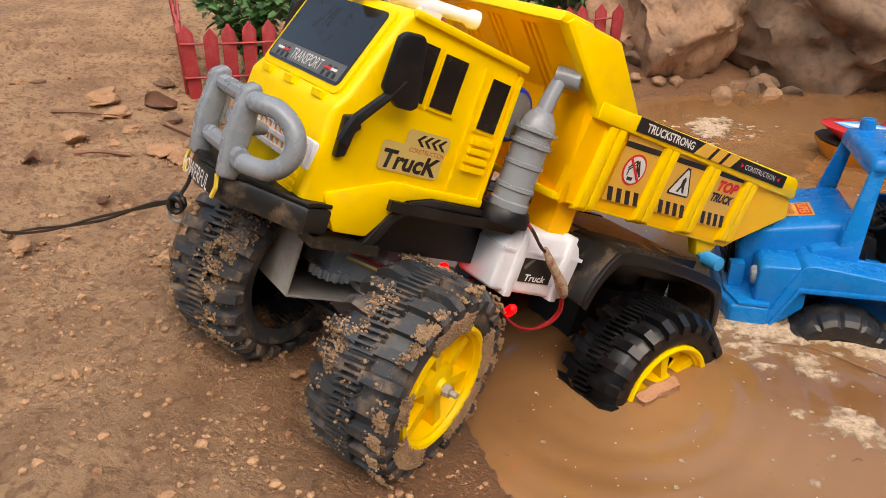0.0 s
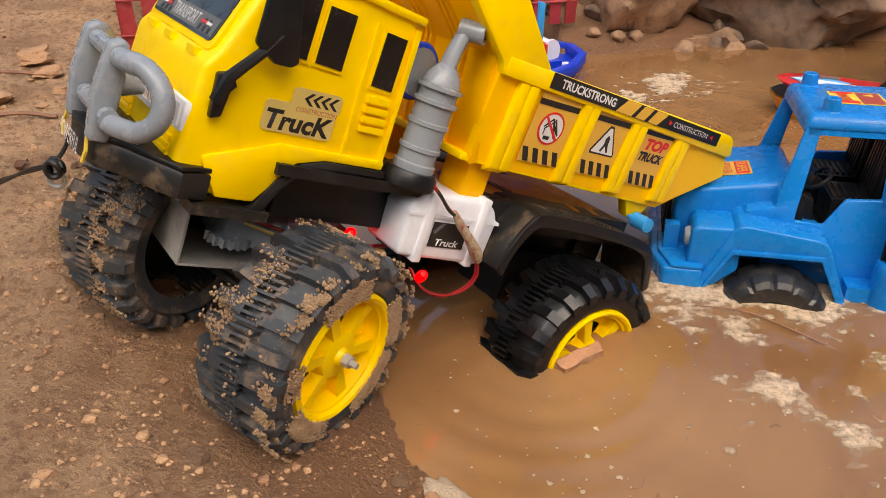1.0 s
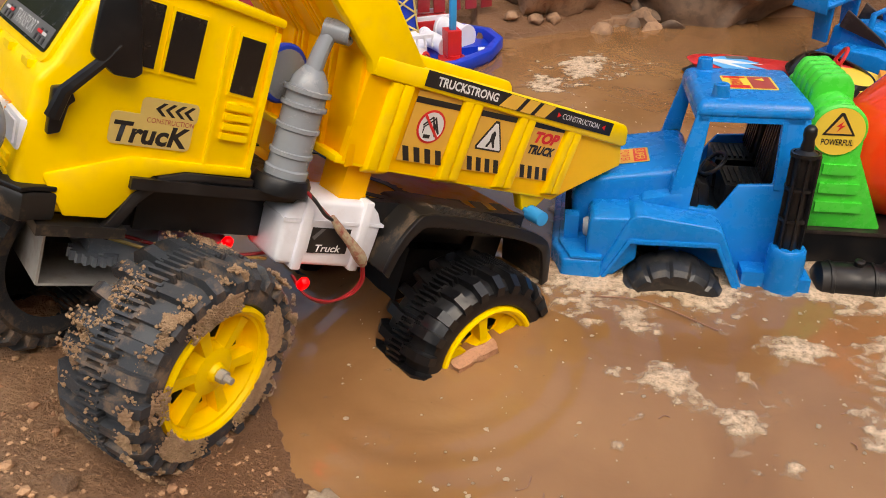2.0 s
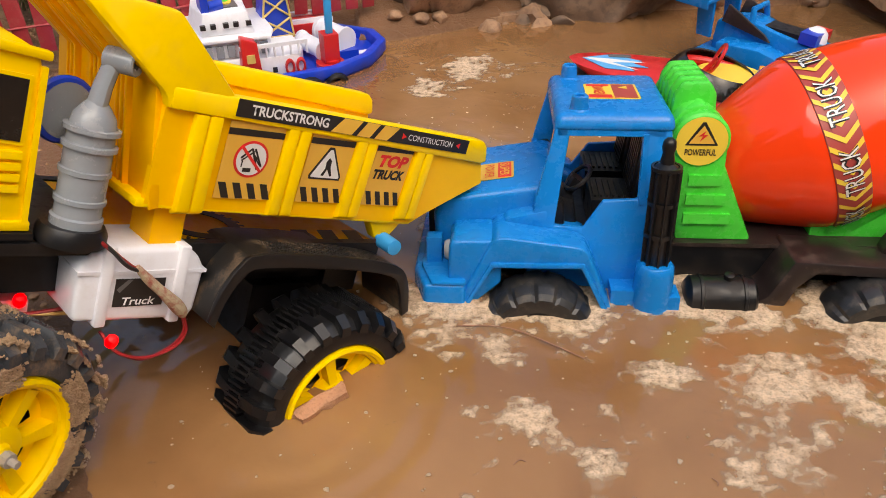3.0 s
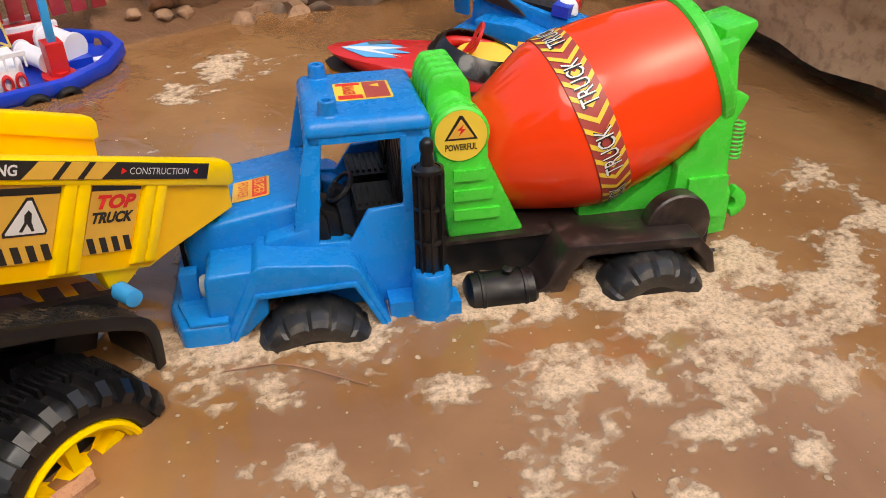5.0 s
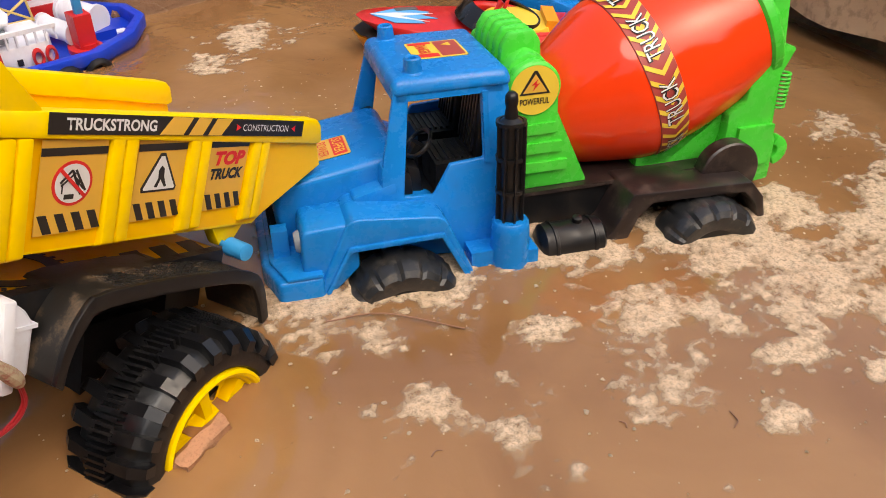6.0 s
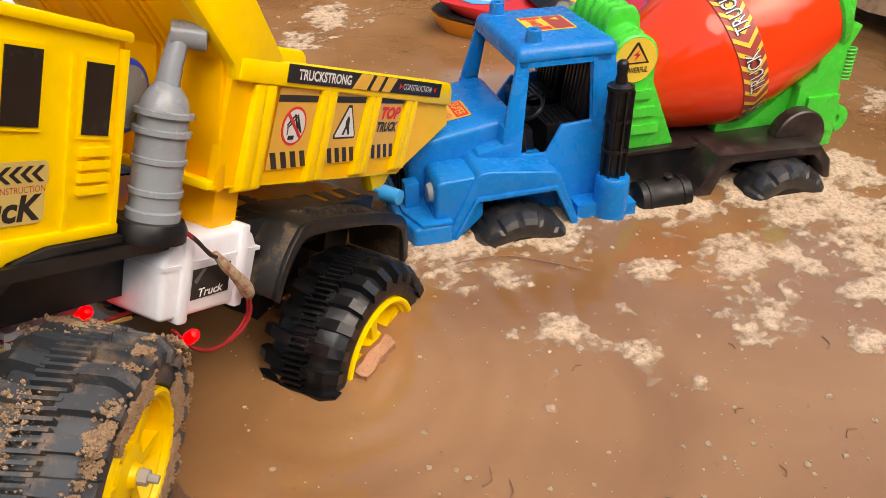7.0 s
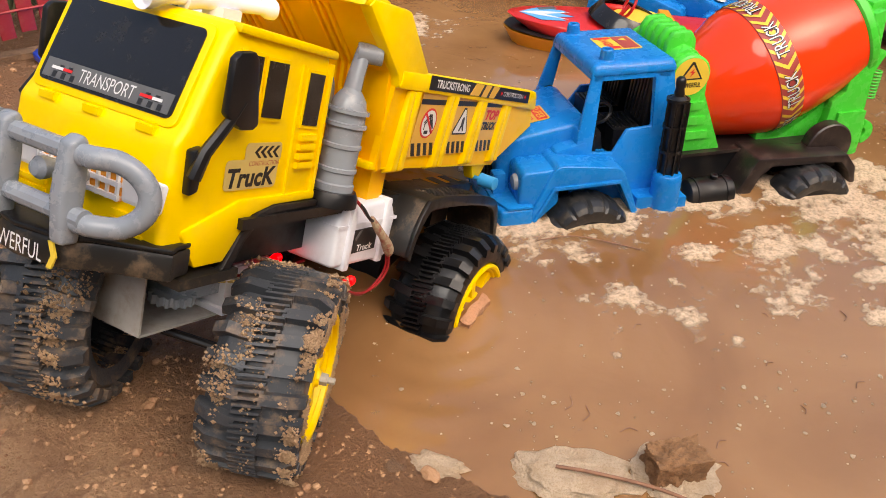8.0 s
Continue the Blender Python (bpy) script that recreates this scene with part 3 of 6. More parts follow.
lettering("POWERFUL", Matrix.Translation((-0.2628, MID, -0.002)) @ FRONT, 0.045, 0.009, INKWHITE, bumper)
for s in (-1, 1):
    patch("chevron", [(s * 0.0235, -0.007), (s * 0.027, -0.007), (s * 0.03, 0), (s * 0.027, 0.007), (s * 0.0235, 0.007), (s * 0.0265, 0)], Matrix.Translation((-0.2595, MID, -0.002)) @ FRONT, INKYELLOW, bumper, 0.0012)
# bull bar
BM = 0.068
bar = part("bull_bar", tube([(-0.254, BM - 0.036, 0.051), (-0.254, BM + 0.036, 0.051)], 0.0052), GREY, truck, "silver grey plastic bull bar")
part("crossbar", tube([(-0.255, BM - 0.036, 0.02), (-0.255, BM + 0.036, 0.02)], 0.0052), GREY, bar)
for s in (-1, 1):
    y = BM + s * 0.0245
    part("upright", prism([(-0.262, 0.005), (-0.251, 0.005), (-0.249, 0.04), (-0.25, 0.058), (-0.254, 0.061), (-0.261, 0.057), (-0.264, 0.03)], y - 0.005, y + 0.005, "y", 0.0042, 3), GREY, bar)
    loop = [(-0.254, y, 0.051), (-0.253, y + s * 0.012, 0.0515)] + [(-0.25 + 0.012 * math.sin(radians(a)), y + s * (0.016 + 0.019 * math.sin(radians(a))), 0.0345 + 0.0175 * math.cos(radians(a))) for a in range(10, 175, 15)] + [(-0.253, y + s * 0.012, 0.0175), (-0.254, y, 0.0175)]
    part("loop", tube(curve_pts(loop, 3), 0.0058, 12), GREY, bar)
    part("lamp_knob", lathe([(-0.006, 0.001), (-0.005, 0.004), (-0.002, 0.0062), (0.002, 0.006), (0.012, 0.003)], (-0.246, BM + s * 0.009, 0.034), (1, 0, 0), 14), GREY, bar)
# lights and grille of the nose
for s in (-1, 1):
    y = MID + s * 0.045
    hl = part("headlight", prism([(y - 0.014, 0.024), (y + 0.014, 0.024), (y + 0.015, 0.041), (y - 0.015, 0.041)], -0.2262, -0.213, "x", 0.002), WHITE, truck, "white plastic headlight")
    part("lens", box((-0.2272, y - 0.011, 0.027), (-0.2255, y + 0.011, 0.0385), 0.0012), WHITE, hl)
grille = part("grille", box((-0.2265, MID - 0.031, 0.024), (-0.219, MID + 0.031, 0.042), 0.001), ORANGE, truck, "white grille over orange plastic")
for k in range(3):
    part("grille_bar", box((-0.2285, MID - 0.031, 0.0245 + k * 0.0072), (-0.225, MID + 0.031, 0.0272 + k * 0.0072), 0.0007), WHITE, grille)
for k in range(9):
    y = MID - 0.0305 + k * 0.0074
    part("grille_bar", box((-0.228, y, 0.024), (-0.225, y + 0.0018, 0.042), 0.0005), WHITE, grille)
for s in (-1, 1):
    for k in range(3):
        y = MID + s * 0.038
        part("nose_louvre", box((-0.2272, y - 0.012, 0.008 + k * 0.0045), (-0.22, y + 0.012, 0.0106 + k * 0.0045), 0.0006), YELLOW, truck)
# door mirrors on their arms
for s, y in ((-1, CN - 0.010), (1, CF + 0.010)):
    mir = part("mirror", prism([(-0.203, 0.08), (-0.202, 0.109), (-0.198, 0.1125), (-0.187, 0.1135), (-0.184, 0.11), (-0.177, 0.075), (-0.181, 0.072), (-0.191, 0.072)], y - 0.0028, y + 0.0028, "y", 0.0018), BLACK, truck, "black plastic door mirror")
    part("arm", tube([(-0.19, y, 0.087), (-0.196, y, 0.078), (-0.211, y - 0.3 * (y - MID) * 0.05, 0.06), (-0.214, y * 0.7 + 0.3 * MID * 0.2, 0.046)], [0.0032, 0.003, 0.0035, 0.004], 8), BLACK, mir)
    yy = CN if s < 0 else CF
    part("foot", prism([(-0.2155, 0.06), (-0.208, 0.062), (-0.204, 0.055), (-0.207, 0.052), (-0.209, 0.038), (-0.215, 0.036)], yy - 0.006 if s < 0 else yy, yy if s < 0 else yy + 0.006, "y", 0.0012), BLACK, mir)
# air horns on the roof
horn = part("roof_horn", tube([(-0.182, 0.06, 0.131), (-0.172, 0.058, 0.132), (-0.15, 0.052, 0.133), (-0.132, 0.048, 0.134), (-0.128, 0.047, 0.134), (-0.1235, 0.046, 0.134)], [0.007, 0.0055, 0.0045, 0.0042, 0.0062, 0.006], 14), WHITE, truck, "white plastic roof horn")
part("bracket", box((-0.165, 0.046, 0.118), (-0.15, 0.062, 0.13), 0.002), WHITE, horn)
part("bell", lathe([(0, 0.004), (0.012, 0.005), (0.022, 0.009), (0.026, 0.0095), (0.022, 0.007)], (-0.182, 0.06, 0.131), (-1, 0.1, -0.02), 16, cap=False), WHITE, horn)

# chassis
part("chassis_rail", box((-0.175, 0.036, -0.02), (0.15, 0.11, 0.012), 0.002), BLACK, truck)
part("deck", box((-0.17, CN - 0.006, 0.012), (-0.056, CF + 0.006, 0.0185), 0.0015), BLACK, truck)
for s in (-1, 1):
    y0, y1 = (CN - 0.004, 0.05) if s < 0 else (0.096, CF + 0.004)
    outer = [(-0.186, -0.016)] + [(-0.178, -0.009), (-0.168, 0.008), (-0.155, 0.0195), (-0.14, 0.0235), (-0.098, 0.0235)]
    inner = [(-0.098, 0.019), (-0.14, 0.0185), (-0.152, 0.015), (-0.163, 0.004), (-0.172, -0.012), (-0.176, -0.019)]
    part("front_arch", prism(outer + inner, y0, y1, "y", 0.0008), BLACK, truck)
    part("side_skirt", box((-0.155, 0.03 if s < 0 else 0.112, -0.02), (-0.058, 0.034 if s < 0 else 0.116, 0.014), 0.001), BLACK, truck)
# exhaust stacks
for y in (0.012,):
    stack = part("exhaust", lathe([(s_, r_ * 0.87) for s_, r_ in [(0.0, 0.0155), (0.006, 0.0158), (0.007, 0.0142), (0.014, 0.0142), (0.0145, 0.0155), (0.017, 0.0155), (0.0175, 0.0142), (0.03, 0.0143), (0.0305, 0.0155), (0.033, 0.0155), (0.0335, 0.0143), (0.044, 0.0143), (0.0445, 0.0165), (0.047, 0.0165), (0.0475, 0.0143), (0.053, 0.0142), (0.0535, 0.0168), (0.056, 0.0168), (0.0565, 0.0138), (0.062, 0.0125), (0.067, 0.0085), (0.0695, 0.006), (0.07, 0.002)]], (-0.0765, y, 0.027), (0.02, 0, 1), 28), SMOKE, truck, "translucent smoky grey exhaust stack")
    part("base", lathe([(0, 0.0185), (0.006, 0.0185), (0.01, 0.0165), (0.01, 0.012)], (-0.078, y, 0.0185), (0.02, 0, 1), 24), BLACK, stack)
    part("pipe", tube([(-0.0755, y, 0.092), (-0.0735, y, 0.105), (-0.0705, y, 0.117), (-0.0695, y, 0.1225)], [0.0068, 0.006, 0.0056, 0.005], 12, flat=0.8), SMOKE, stack)
    part("outlet", lathe([(-0.0055, 0.0066), (0.0105, 0.0068), (0.0112, 0.006), (0.0105, 0.0032), (-0.003, 0.003)], (-0.0685, y - 0.001, 0.1195), (0.62, -0.78, 0.05), 16), SMOKE, stack)
spare = part("side_disc", lathe([(-0.003, 0.0155), (0.005, 0.0155), (0.005, 0.01)], (-0.0845, 0.0315, 0.0862), (0.25, -1, 0), 28), SMOKE, truck, "grey disc in a blue ring")
part("ring", tube([(-0.0845 + 0.016 * math.cos(a), 0.029 + 0.004 * math.cos(a), 0.0862 + 0.016 * math.sin(a)) for a in np.linspace(0, 6.283, 29)[:-1]], 0.0027, 8, True), DEEPBLUE, spare, "blue ring")

# white tool box with straps, label, wires
tool = part("tool_box", prism([(-0.074, -0.028), (-0.003, -0.03), (0.0, -0.024), (0.002, 0.003), (-0.003, 0.0115), (-0.012, 0.0175), (-0.066, 0.0165), (-0.075, 0.006)], 0.003, 0.045, "y", 0.0035, 3), WHITE, truck, "white plastic box with raised straps")
for x in (-0.059, -0.014):
    part("strap", prism([(x - 0.0035, -0.031), (x + 0.0035, -0.031), (x + 0.0035, 0.019), (x - 0.0035, 0.019)], 0.0005, 0.045, "y", 0.0015), WHITE, tool)
part("lid_rim", box((-0.0755, 0.0022, 0.0012), (0.0026, 0.046, 0.0034), 0.0006), WHITE, tool)
LB = SIDE.copy()
LB.translation = (-0.038, 0.0026, -0.011)
patch("sticker", rect(-0.015, -0.008, 0.015, 0.0095), LB, INK, tool, 0.0004, "dark worn sticker")
patch("stripe", [(-0.014, 0.003), (-0.008, 0.009), (-0.005, 0.009), (-0.012, 0.001)], LB @ pose(0, 0, 0.0004), INKGREY, tool, 0.0002)
lettering("Truck", LB @ pose(0, -0.0045, 0.0007), 0.02, 0.005, INKWHITE, tool, shear=0.15, bold=0.02)

# rear mudguards
for s in (-1, 1):
    y0, y1 = (-0.014, 0.036) if s < 0 else (2 * MID - 0.036, 2 * MID + 0.014)
    out = [(0.0, -0.026), (0.004, -0.008), (0.014, 0.011), (0.03, 0.019), (0.1, 0.0155), (0.146, 0.0085), (0.162, -0.004), (0.172, -0.03)]
    inn = [(0.167, -0.031), (0.157, -0.008), (0.144, 0.003), (0.1, 0.0095), (0.033, 0.0125), (0.019, 0.006), (0.01, -0.01), (0.006, -0.027)]
    if s > 0:
        out, inn = out[:6], inn[2:]
    out, inn = ([(p.x, p.y) for p in curve_pts([(x, z, 0) for x, z in side], 3)] for side in (out, inn))
    guard = part("mudguard", prism(out + inn, y0, y1, "y", 0.0014), DUSTY, truck, "dusty black rear mudguard")
    part("lip", prism([(x, z + 0.001) for x, z in out] + [(x - 0.001, z - 0.002) for x, z in inn], y0 - 0.002 if s < 0 else y1 - 0.002, y0 + 0.002 if s < 0 else y1 + 0.002, "y", 0.0008), BLACK, guard)
    # diamond-plate tread: little bars
    tread = bmesh.new()
    for i in range(26):
        for j in range(7):
            x = 0.042 + i * 0.0037
            y = (y0 + 0.006 if s < 0 else y1 - 0.024) + j * 0.0027
            z = 0.0189 - (x - 0.03) * 0.052 + 0.0003
            z = z if x < 0.1 else 0.0156 - (x - 0.1) * 0.15
            m = Matrix.Translation((x, y, z)) @ Matrix.Rotation(radians(45 if (i + j) % 2 else -45), 4, "Z")
            add_box(tread, (-0.002, -0.0005, -0.0006), (0.002, 0.0005, 0.0011), m)
    part("tread_plate", tread, DUSTY, guard)
part("tail_frame", box((0.12, 0.03, -0.03), (0.152, 0.116, 0.014), 0.002), BLACK, truck)
part("axle", lathe([(0, 0.006), (0.14, 0.006)], (0.097, 0.0, -0.08), (0, 1, 0), 12), BLACK, truck)
part("axle_housing", box((0.07, 0.045, -0.1), (0.125, 0.1, -0.03), 0.006), BLACK, truck)

# hazard plate under the tipping body
for y in (0.012, 0.126):
    part("subframe_rail", box((-0.056, y, -0.004), (0.15, y + 0.008, 0.0165), 0.001), BLACK, truck)
plate = part("subframe_plate", box((-0.056, 0.021, 0.0125), (0.15, 0.125, 0.0155), 0.0008), AMBER, truck, "yellow plate printed with black tyre and hazard marks")
for k in range(4):
    x = 0.055 + k * 0.024
    patch("hazard_stripe", [(x, 0.019), (x + 0.014, 0.019), (x + 0.022, 0.04), (x + 0.008, 0.04)], pose(0, 0, 0.0155), INK, plate, 0.0004)
ring_bm = bmesh.new()
add_lathe(ring_bm, [(0.0005, 0.030), (0.001, 0.030), (0.001, 0.021), (0.0005, 0.021)], (0.018, 0.05, 0.0155), (0, 0, 1), 36, cap=False)
part("printed_tyre", ring_bm, INK, plate)
for k in range(30):
    a = 2 * math.pi * k / 30
    patch("printed_lug", rect(-0.0012, 0.0305, 0.0012, 0.0345), pose(0.018, 0.05, 0.0156) @ Matrix.Rotation(a, 4, "Z"), INK, plate, 0.0003)

# tipping body
BN, BFAR = -0.006, 0.150
bed = new("tipping_body")
bed.parent = truck


def body_side(s):
    yo = BN if s < 0 else BFAR
    yi = yo + 0.005 if s < 0 else yo - 0.005
    yb, ybi = (0.003, 0.008) if s < 0 else (2 * 0.072 - 0.003, 2 * 0.072 - 0.008)
    bm = bmesh.new()
    rows = [(-0.045, 0.104, -0.045, 0.044), (0.0, 0.104, 0.0, 0.042), (0.1, 0.1, 0.1, 0.039), (0.165, 0.099, 0.165, 0.037), (0.218, 0.097, 0.227, 0.074)]
    O = [[bm.verts.new((a, yo + 0.004 * -s, b)), bm.verts.new((c, yb if i < 4 else yo + 0.003 * -s, d))] for i, (a, b, c, d) in enumerate(rows)]
    I = [[bm.verts.new((a, yo + 0.009 * -s, b)), bm.verts.new((c, ybi if i < 4 else yo + 0.008 * -s, d))] for i, (a, b, c, d) in enumerate(rows)]
    for i in range(4):
        bm.faces.new((O[i][0], O[i + 1][0], O[i + 1][1], O[i][1]))
        bm.faces.new((I[i][0], I[i][1], I[i + 1][1], I[i + 1][0]))
        bm.faces.new((O[i][0], I[i][0], I[i + 1][0], O[i + 1][0]))
        bm.faces.new((O[i][1], O[i + 1][1], I[i + 1][1], I[i][1]))
    bm.faces.new((O[0][0], O[0][1], I[0][1], I[0][0]))
    bm.faces.new((O[4][0], I[4][0], I[4][1], O[4][1]))
    side = part("side_wall", bm, GOLD, bed)
    # rim band with its sloping top
    part("rim", prism([(-0.044, 0.101), (-0.044, 0.1135), (0.214, 0.108), (0.219, 0.104), (0.223, 0.092), (0.218, 0.09)], yo, yo - 0.013 * s, "y", 0.0022), YELLOW, side)
    # tall wing beside the headboard
    part("wing", prism([(-0.045, 0.1), (-0.047, 0.108), (-0.097, 0.149), (-0.092, 0.154), (-0.046, 0.152), (-0.004, 0.112)], yo + 0.001 * -s, yo - 0.012 * s, "y", 0.003), YELLOW, side)
    # upright ribs
    for x in (-0.019, 0.0435, 0.1, 0.156):
        bmr = bmesh.new()
        for xx, w in ((x - 0.0045, 0.0042), (x + 0.0045, 0.0042)):
            v = []
            for y_, z_ in ((yo + 0.0005 * -s, 0.1), (yb - 0.005 * -s, 0.041), (yb + 0.004 * -s, 0.037), (yo + 0.008 * -s, 0.1)):
                v.append([bm2 for bm2 in (bmr.verts.new((xx - w, y_, z_)), bmr.verts.new((xx + w, y_, z_)))])
            for i in range(4):
                a, b = v[i], v[(i + 1) % 4]
                bmr.faces.new((a[0], a[1], b[1], b[0]))
            bmr.faces.new([q[0] for q in v])
            bmr.faces.new([q[1] for q in v][::-1])
        bmesh.ops.recalc_face_normals(bmr, faces=bmr.faces)
        part("rib", bevel(bmr, 0.0014), YELLOW, side)
    return side


near_side, far_side = body_side(-1), body_side(1)
part("floor_pan", prism([(-0.05, 0.042), (0.165, 0.035), (0.226, 0.072), (0.224, 0.077), (0.163, 0.041), (-0.05, 0.047)], 0.003, 0.141, "y", 0.001), YELLOW, bed)
head = part("headboard", prism([(-0.042, 0.04), (-0.05, 0.11), (-0.096, 0.15), (-0.09, 0.153), (-0.044, 0.113), (-0.036, 0.042)], BN + 0.008, BFAR - 0.008, "y", 0.001), AMBER, bed, "amber translucent ribbed headboard")
part("headboard_rim", prism([(-0.102, 0.148), (-0.098, 0.156), (-0.07, 0.155), (-0.07, 0.148)], BN + 0.003, BFAR - 0.003, "y", 0.003), YELLOW, bed)
for y in (0.03, 0.036, 0.042, 0.068, 0.074, 0.08, 0.104, 0.11, 0.116):
    part("headboard_rib", prism([(-0.046, 0.044), (-0.054, 0.11), (-0.094, 0.145), (-0.09, 0.145), (-0.048, 0.11), (-0.04, 0.044)], y, y + 0.003, "y", 0.0008), AMBER, head)
part("hinge_block", box((-0.034, 0.01, 0.0155), (-0.014, 0.036, 0.05), 0.002), AMBER, bed)
part("hinge_block", box((-0.034, 0.108, 0.0155), (-0.014, 0.134, 0.05), 0.002), AMBER, bed)
part("tail_hinge", prism([(0.125, 0.042), (0.165, 0.04), (0.15, 0.022), (0.138, 0.022)], 0.006, 0.016, "y", 0.002), YELLOW, bed)
part("hinge_peg", lathe([(-0.02, 0.004), (-0.0195, 0.0058), (-0.004, 0.0062), (-0.003, 0.002), (0.012, 0.002)], (0.14, 0.003, 0.024), (0.1, 1, 0), 16), LIGHTBLUE, truck, "light blue plastic peg")

# stickers of the near side: the wall leans in as it goes down
lean_m = Matrix(((1, 0, 0, 0), (0, -0.08, -0.997, 0), (0, 0.997, -0.08, 0), (0, 0, 0, 1)))


def panel(cx, w, kind):
    m = lean_m.copy()
    m.translation = (cx, -0.0008, 0.0742)
    patch("sticker", rect(-w / 2, -0.024, w / 2, 0.0245), m, INKAMBER, near_side, 0.0004)
    patch("stripe", rect(-w / 2, 0.0165, w / 2, 0.0205), m @ pose(0, 0, 0.0004), INK, near_side, 0.0003)
    for k in range(4):
        a, b = -w / 2 + (k + 0.1) * w / 4, -w / 2 + (k + 0.62) * w / 4
        patch("stripe", [(a + 0.0045, -0.0235), (b + 0.0045, -0.0235), (b, -0.0135), (a, -0.0135)], m @ pose(0, 0, 0.0004), INK, near_side, 0.0003)
    q = m @ pose(0, 0.002, 0.0004)
    if kind == 0:
        patch("sign_ring", arc(0, 0, 0.0118, 0, 350, 28), q, INKRED, near_side, 0.0003)
        patch("sign_disc", arc(0, 0, 0.0102, 0, 350, 28), q, INKWHITE, near_side, 0.0005)
        for (x0, z0), (x1, z1), wd in (((-0.001, 0.007), (0.005, -0.006), 0.0006), ((0.001, 0.007), (0.0075, -0.004), 0.0006), ((-0.001, 0.007), (-0.0075, 0.0005), 0.0005), ((0.001, 0.0055), (-0.0068, -0.001), 0.0004), ((0.0, 0.004), (0.0048, 0.0), 0.0004), ((0.002, 0.0015), (0.0062, -0.003), 0.0004), ((-0.006, -0.001), (-0.006, -0.005), 0.0003)):
            nx, nz = (z1 - z0), -(x1 - x0)
            ln = math.hypot(nx, nz)
            nx, nz = nx / ln * wd, nz / ln * wd
            patch("crane_mark", [(x0 - nx, z0 - nz), (x1 - nx, z1 - nz), (x1 + nx, z1 + nz), (x0 + nx, z0 + nz)], q, INK, near_side, 0.0008)
        patch("load_mark", rect(-0.0045, -0.008, 0.001, -0.0055), q, INK, near_side, 0.0008)
        patch("sign_bar", [(-0.0085, 0.0068), (-0.0072, 0.008), (0.0085, -0.0068), (0.0072, -0.008)], q, INKRED, near_side, 0.001)
    elif kind == 1:
        patch("sign_border", [(-0.0125, -0.0095), (0.0125, -0.0095), (0.0132, -0.007), (0.0018, 0.013), (-0.0018, 0.013), (-0.0132, -0.007)], q, INK, near_side, 0.0003)
        patch("sign_face", [(-0.0112, -0.0082), (0.0112, -0.0082), (0.0116, -0.0072), (0.0012, 0.0112), (-0.0012, 0.0112), (-0.0116, -0.0072)], q, INKWHITE, near_side, 0.0005)
        patch("work_mark", [(-0.004, -0.0065), (-0.002, -0.0068), (0.0, -0.002), (0.0035, -0.0068), (0.005, -0.0065), (0.0025, -0.001), (0.002, 0.004), (0.0, 0.0058), (-0.002, 0.003), (-0.0015, -0.0015)], q, INK, near_side, 0.0008)
    else:
        lettering("TOP", q @ pose(0.001, 0.0075, 0.0004), 0.0275, 0.0092, INKRED, near_side, shear=0.2, bold=0.055)
        lettering("TRUCK", q @ pose(0.0, -0.0025, 0.0004), 0.0295, 0.0074, INK, near_side, shear=0.2, bold=0.05)


panel(0.0145, 0.0385, 0)
panel(0.0725, 0.036, 1)
panel(0.128, 0.0345, 2)
SR = Matrix.Rotation(radians(1.6), 4, "Y") @ SIDE
SR.translation = (0.095, BN - 0.0005, 0.1045)
patch("sticker", rect(-0.1, -0.0052, 0.1004, 0.0052), SR, INK, near_side, 0.0003, "black rim sticker with white print")
patch("stripe", [(-0.031, -0.005), (0.018, -0.005), (0.027, 0.005), (-0.022, 0.005)], SR @ pose(0, 0, 0.0003), INKAMBER, near_side, 0.0002)
for x in (-0.0135, 0.002):
    patch("stripe", [(x, -0.005), (x + 0.004, -0.005), (x + 0.011, 0.005), (x + 0.007, 0.005)], SR @ pose(0, 0, 0.0005), INK, near_side, 0.0002)
lettering("TRUCKSTRONG", SR @ pose(-0.0622, 0, 0.0006), 0.0568, 0.0062, INKWHITE, near_side, bold=0.03)
lettering("CONSTRUCTION", SR @ pose(0.06, 0, 0.0006), 0.046, 0.0042, INKWHITE, near_side)
for x, s in ((0.031, 1), (0.0905, -1)):
    patch("arrow", [(x, -0.002), (x + s * 0.004, 0), (x, 0.002)] if s > 0 else [(x, 0.002), (x + s * 0.004, 0), (x, -0.002)], SR @ pose(0, 0, 0.0006), INKRED, near_side, 0.0002)

# wheels
ST = Matrix.Rotation(radians(24), 4, "Z")
add_wheel(truck, (-0.1105, -0.0285, -0.0868), ST, 0.068, 0.0425, 0.06, 24, RUBBER_DRY, YELLOW)
add_wheel(truck, (-0.19, 0.144, -0.065), Matrix.Rotation(radians(24), 4, "Z") @ Matrix.Rotation(math.pi, 4, "Z"), 0.068, 0.0425, 0.06, 24, RUBBER_DRY, YELLOW)
add_wheel(truck, (0.098, -0.045, -0.081), Matrix.Rotation(0.1, 4, "Y"), 0.068, 0.0425, 0.059, 24, RUBBER_WET, YELLOW, False)
add_wheel(truck, (0.097, 0.18, -0.08), Matrix.Rotation(math.pi, 4, "Z"), 0.068, 0.0425, 0.059, 24, RUBBER_WET, YELLOW, False)

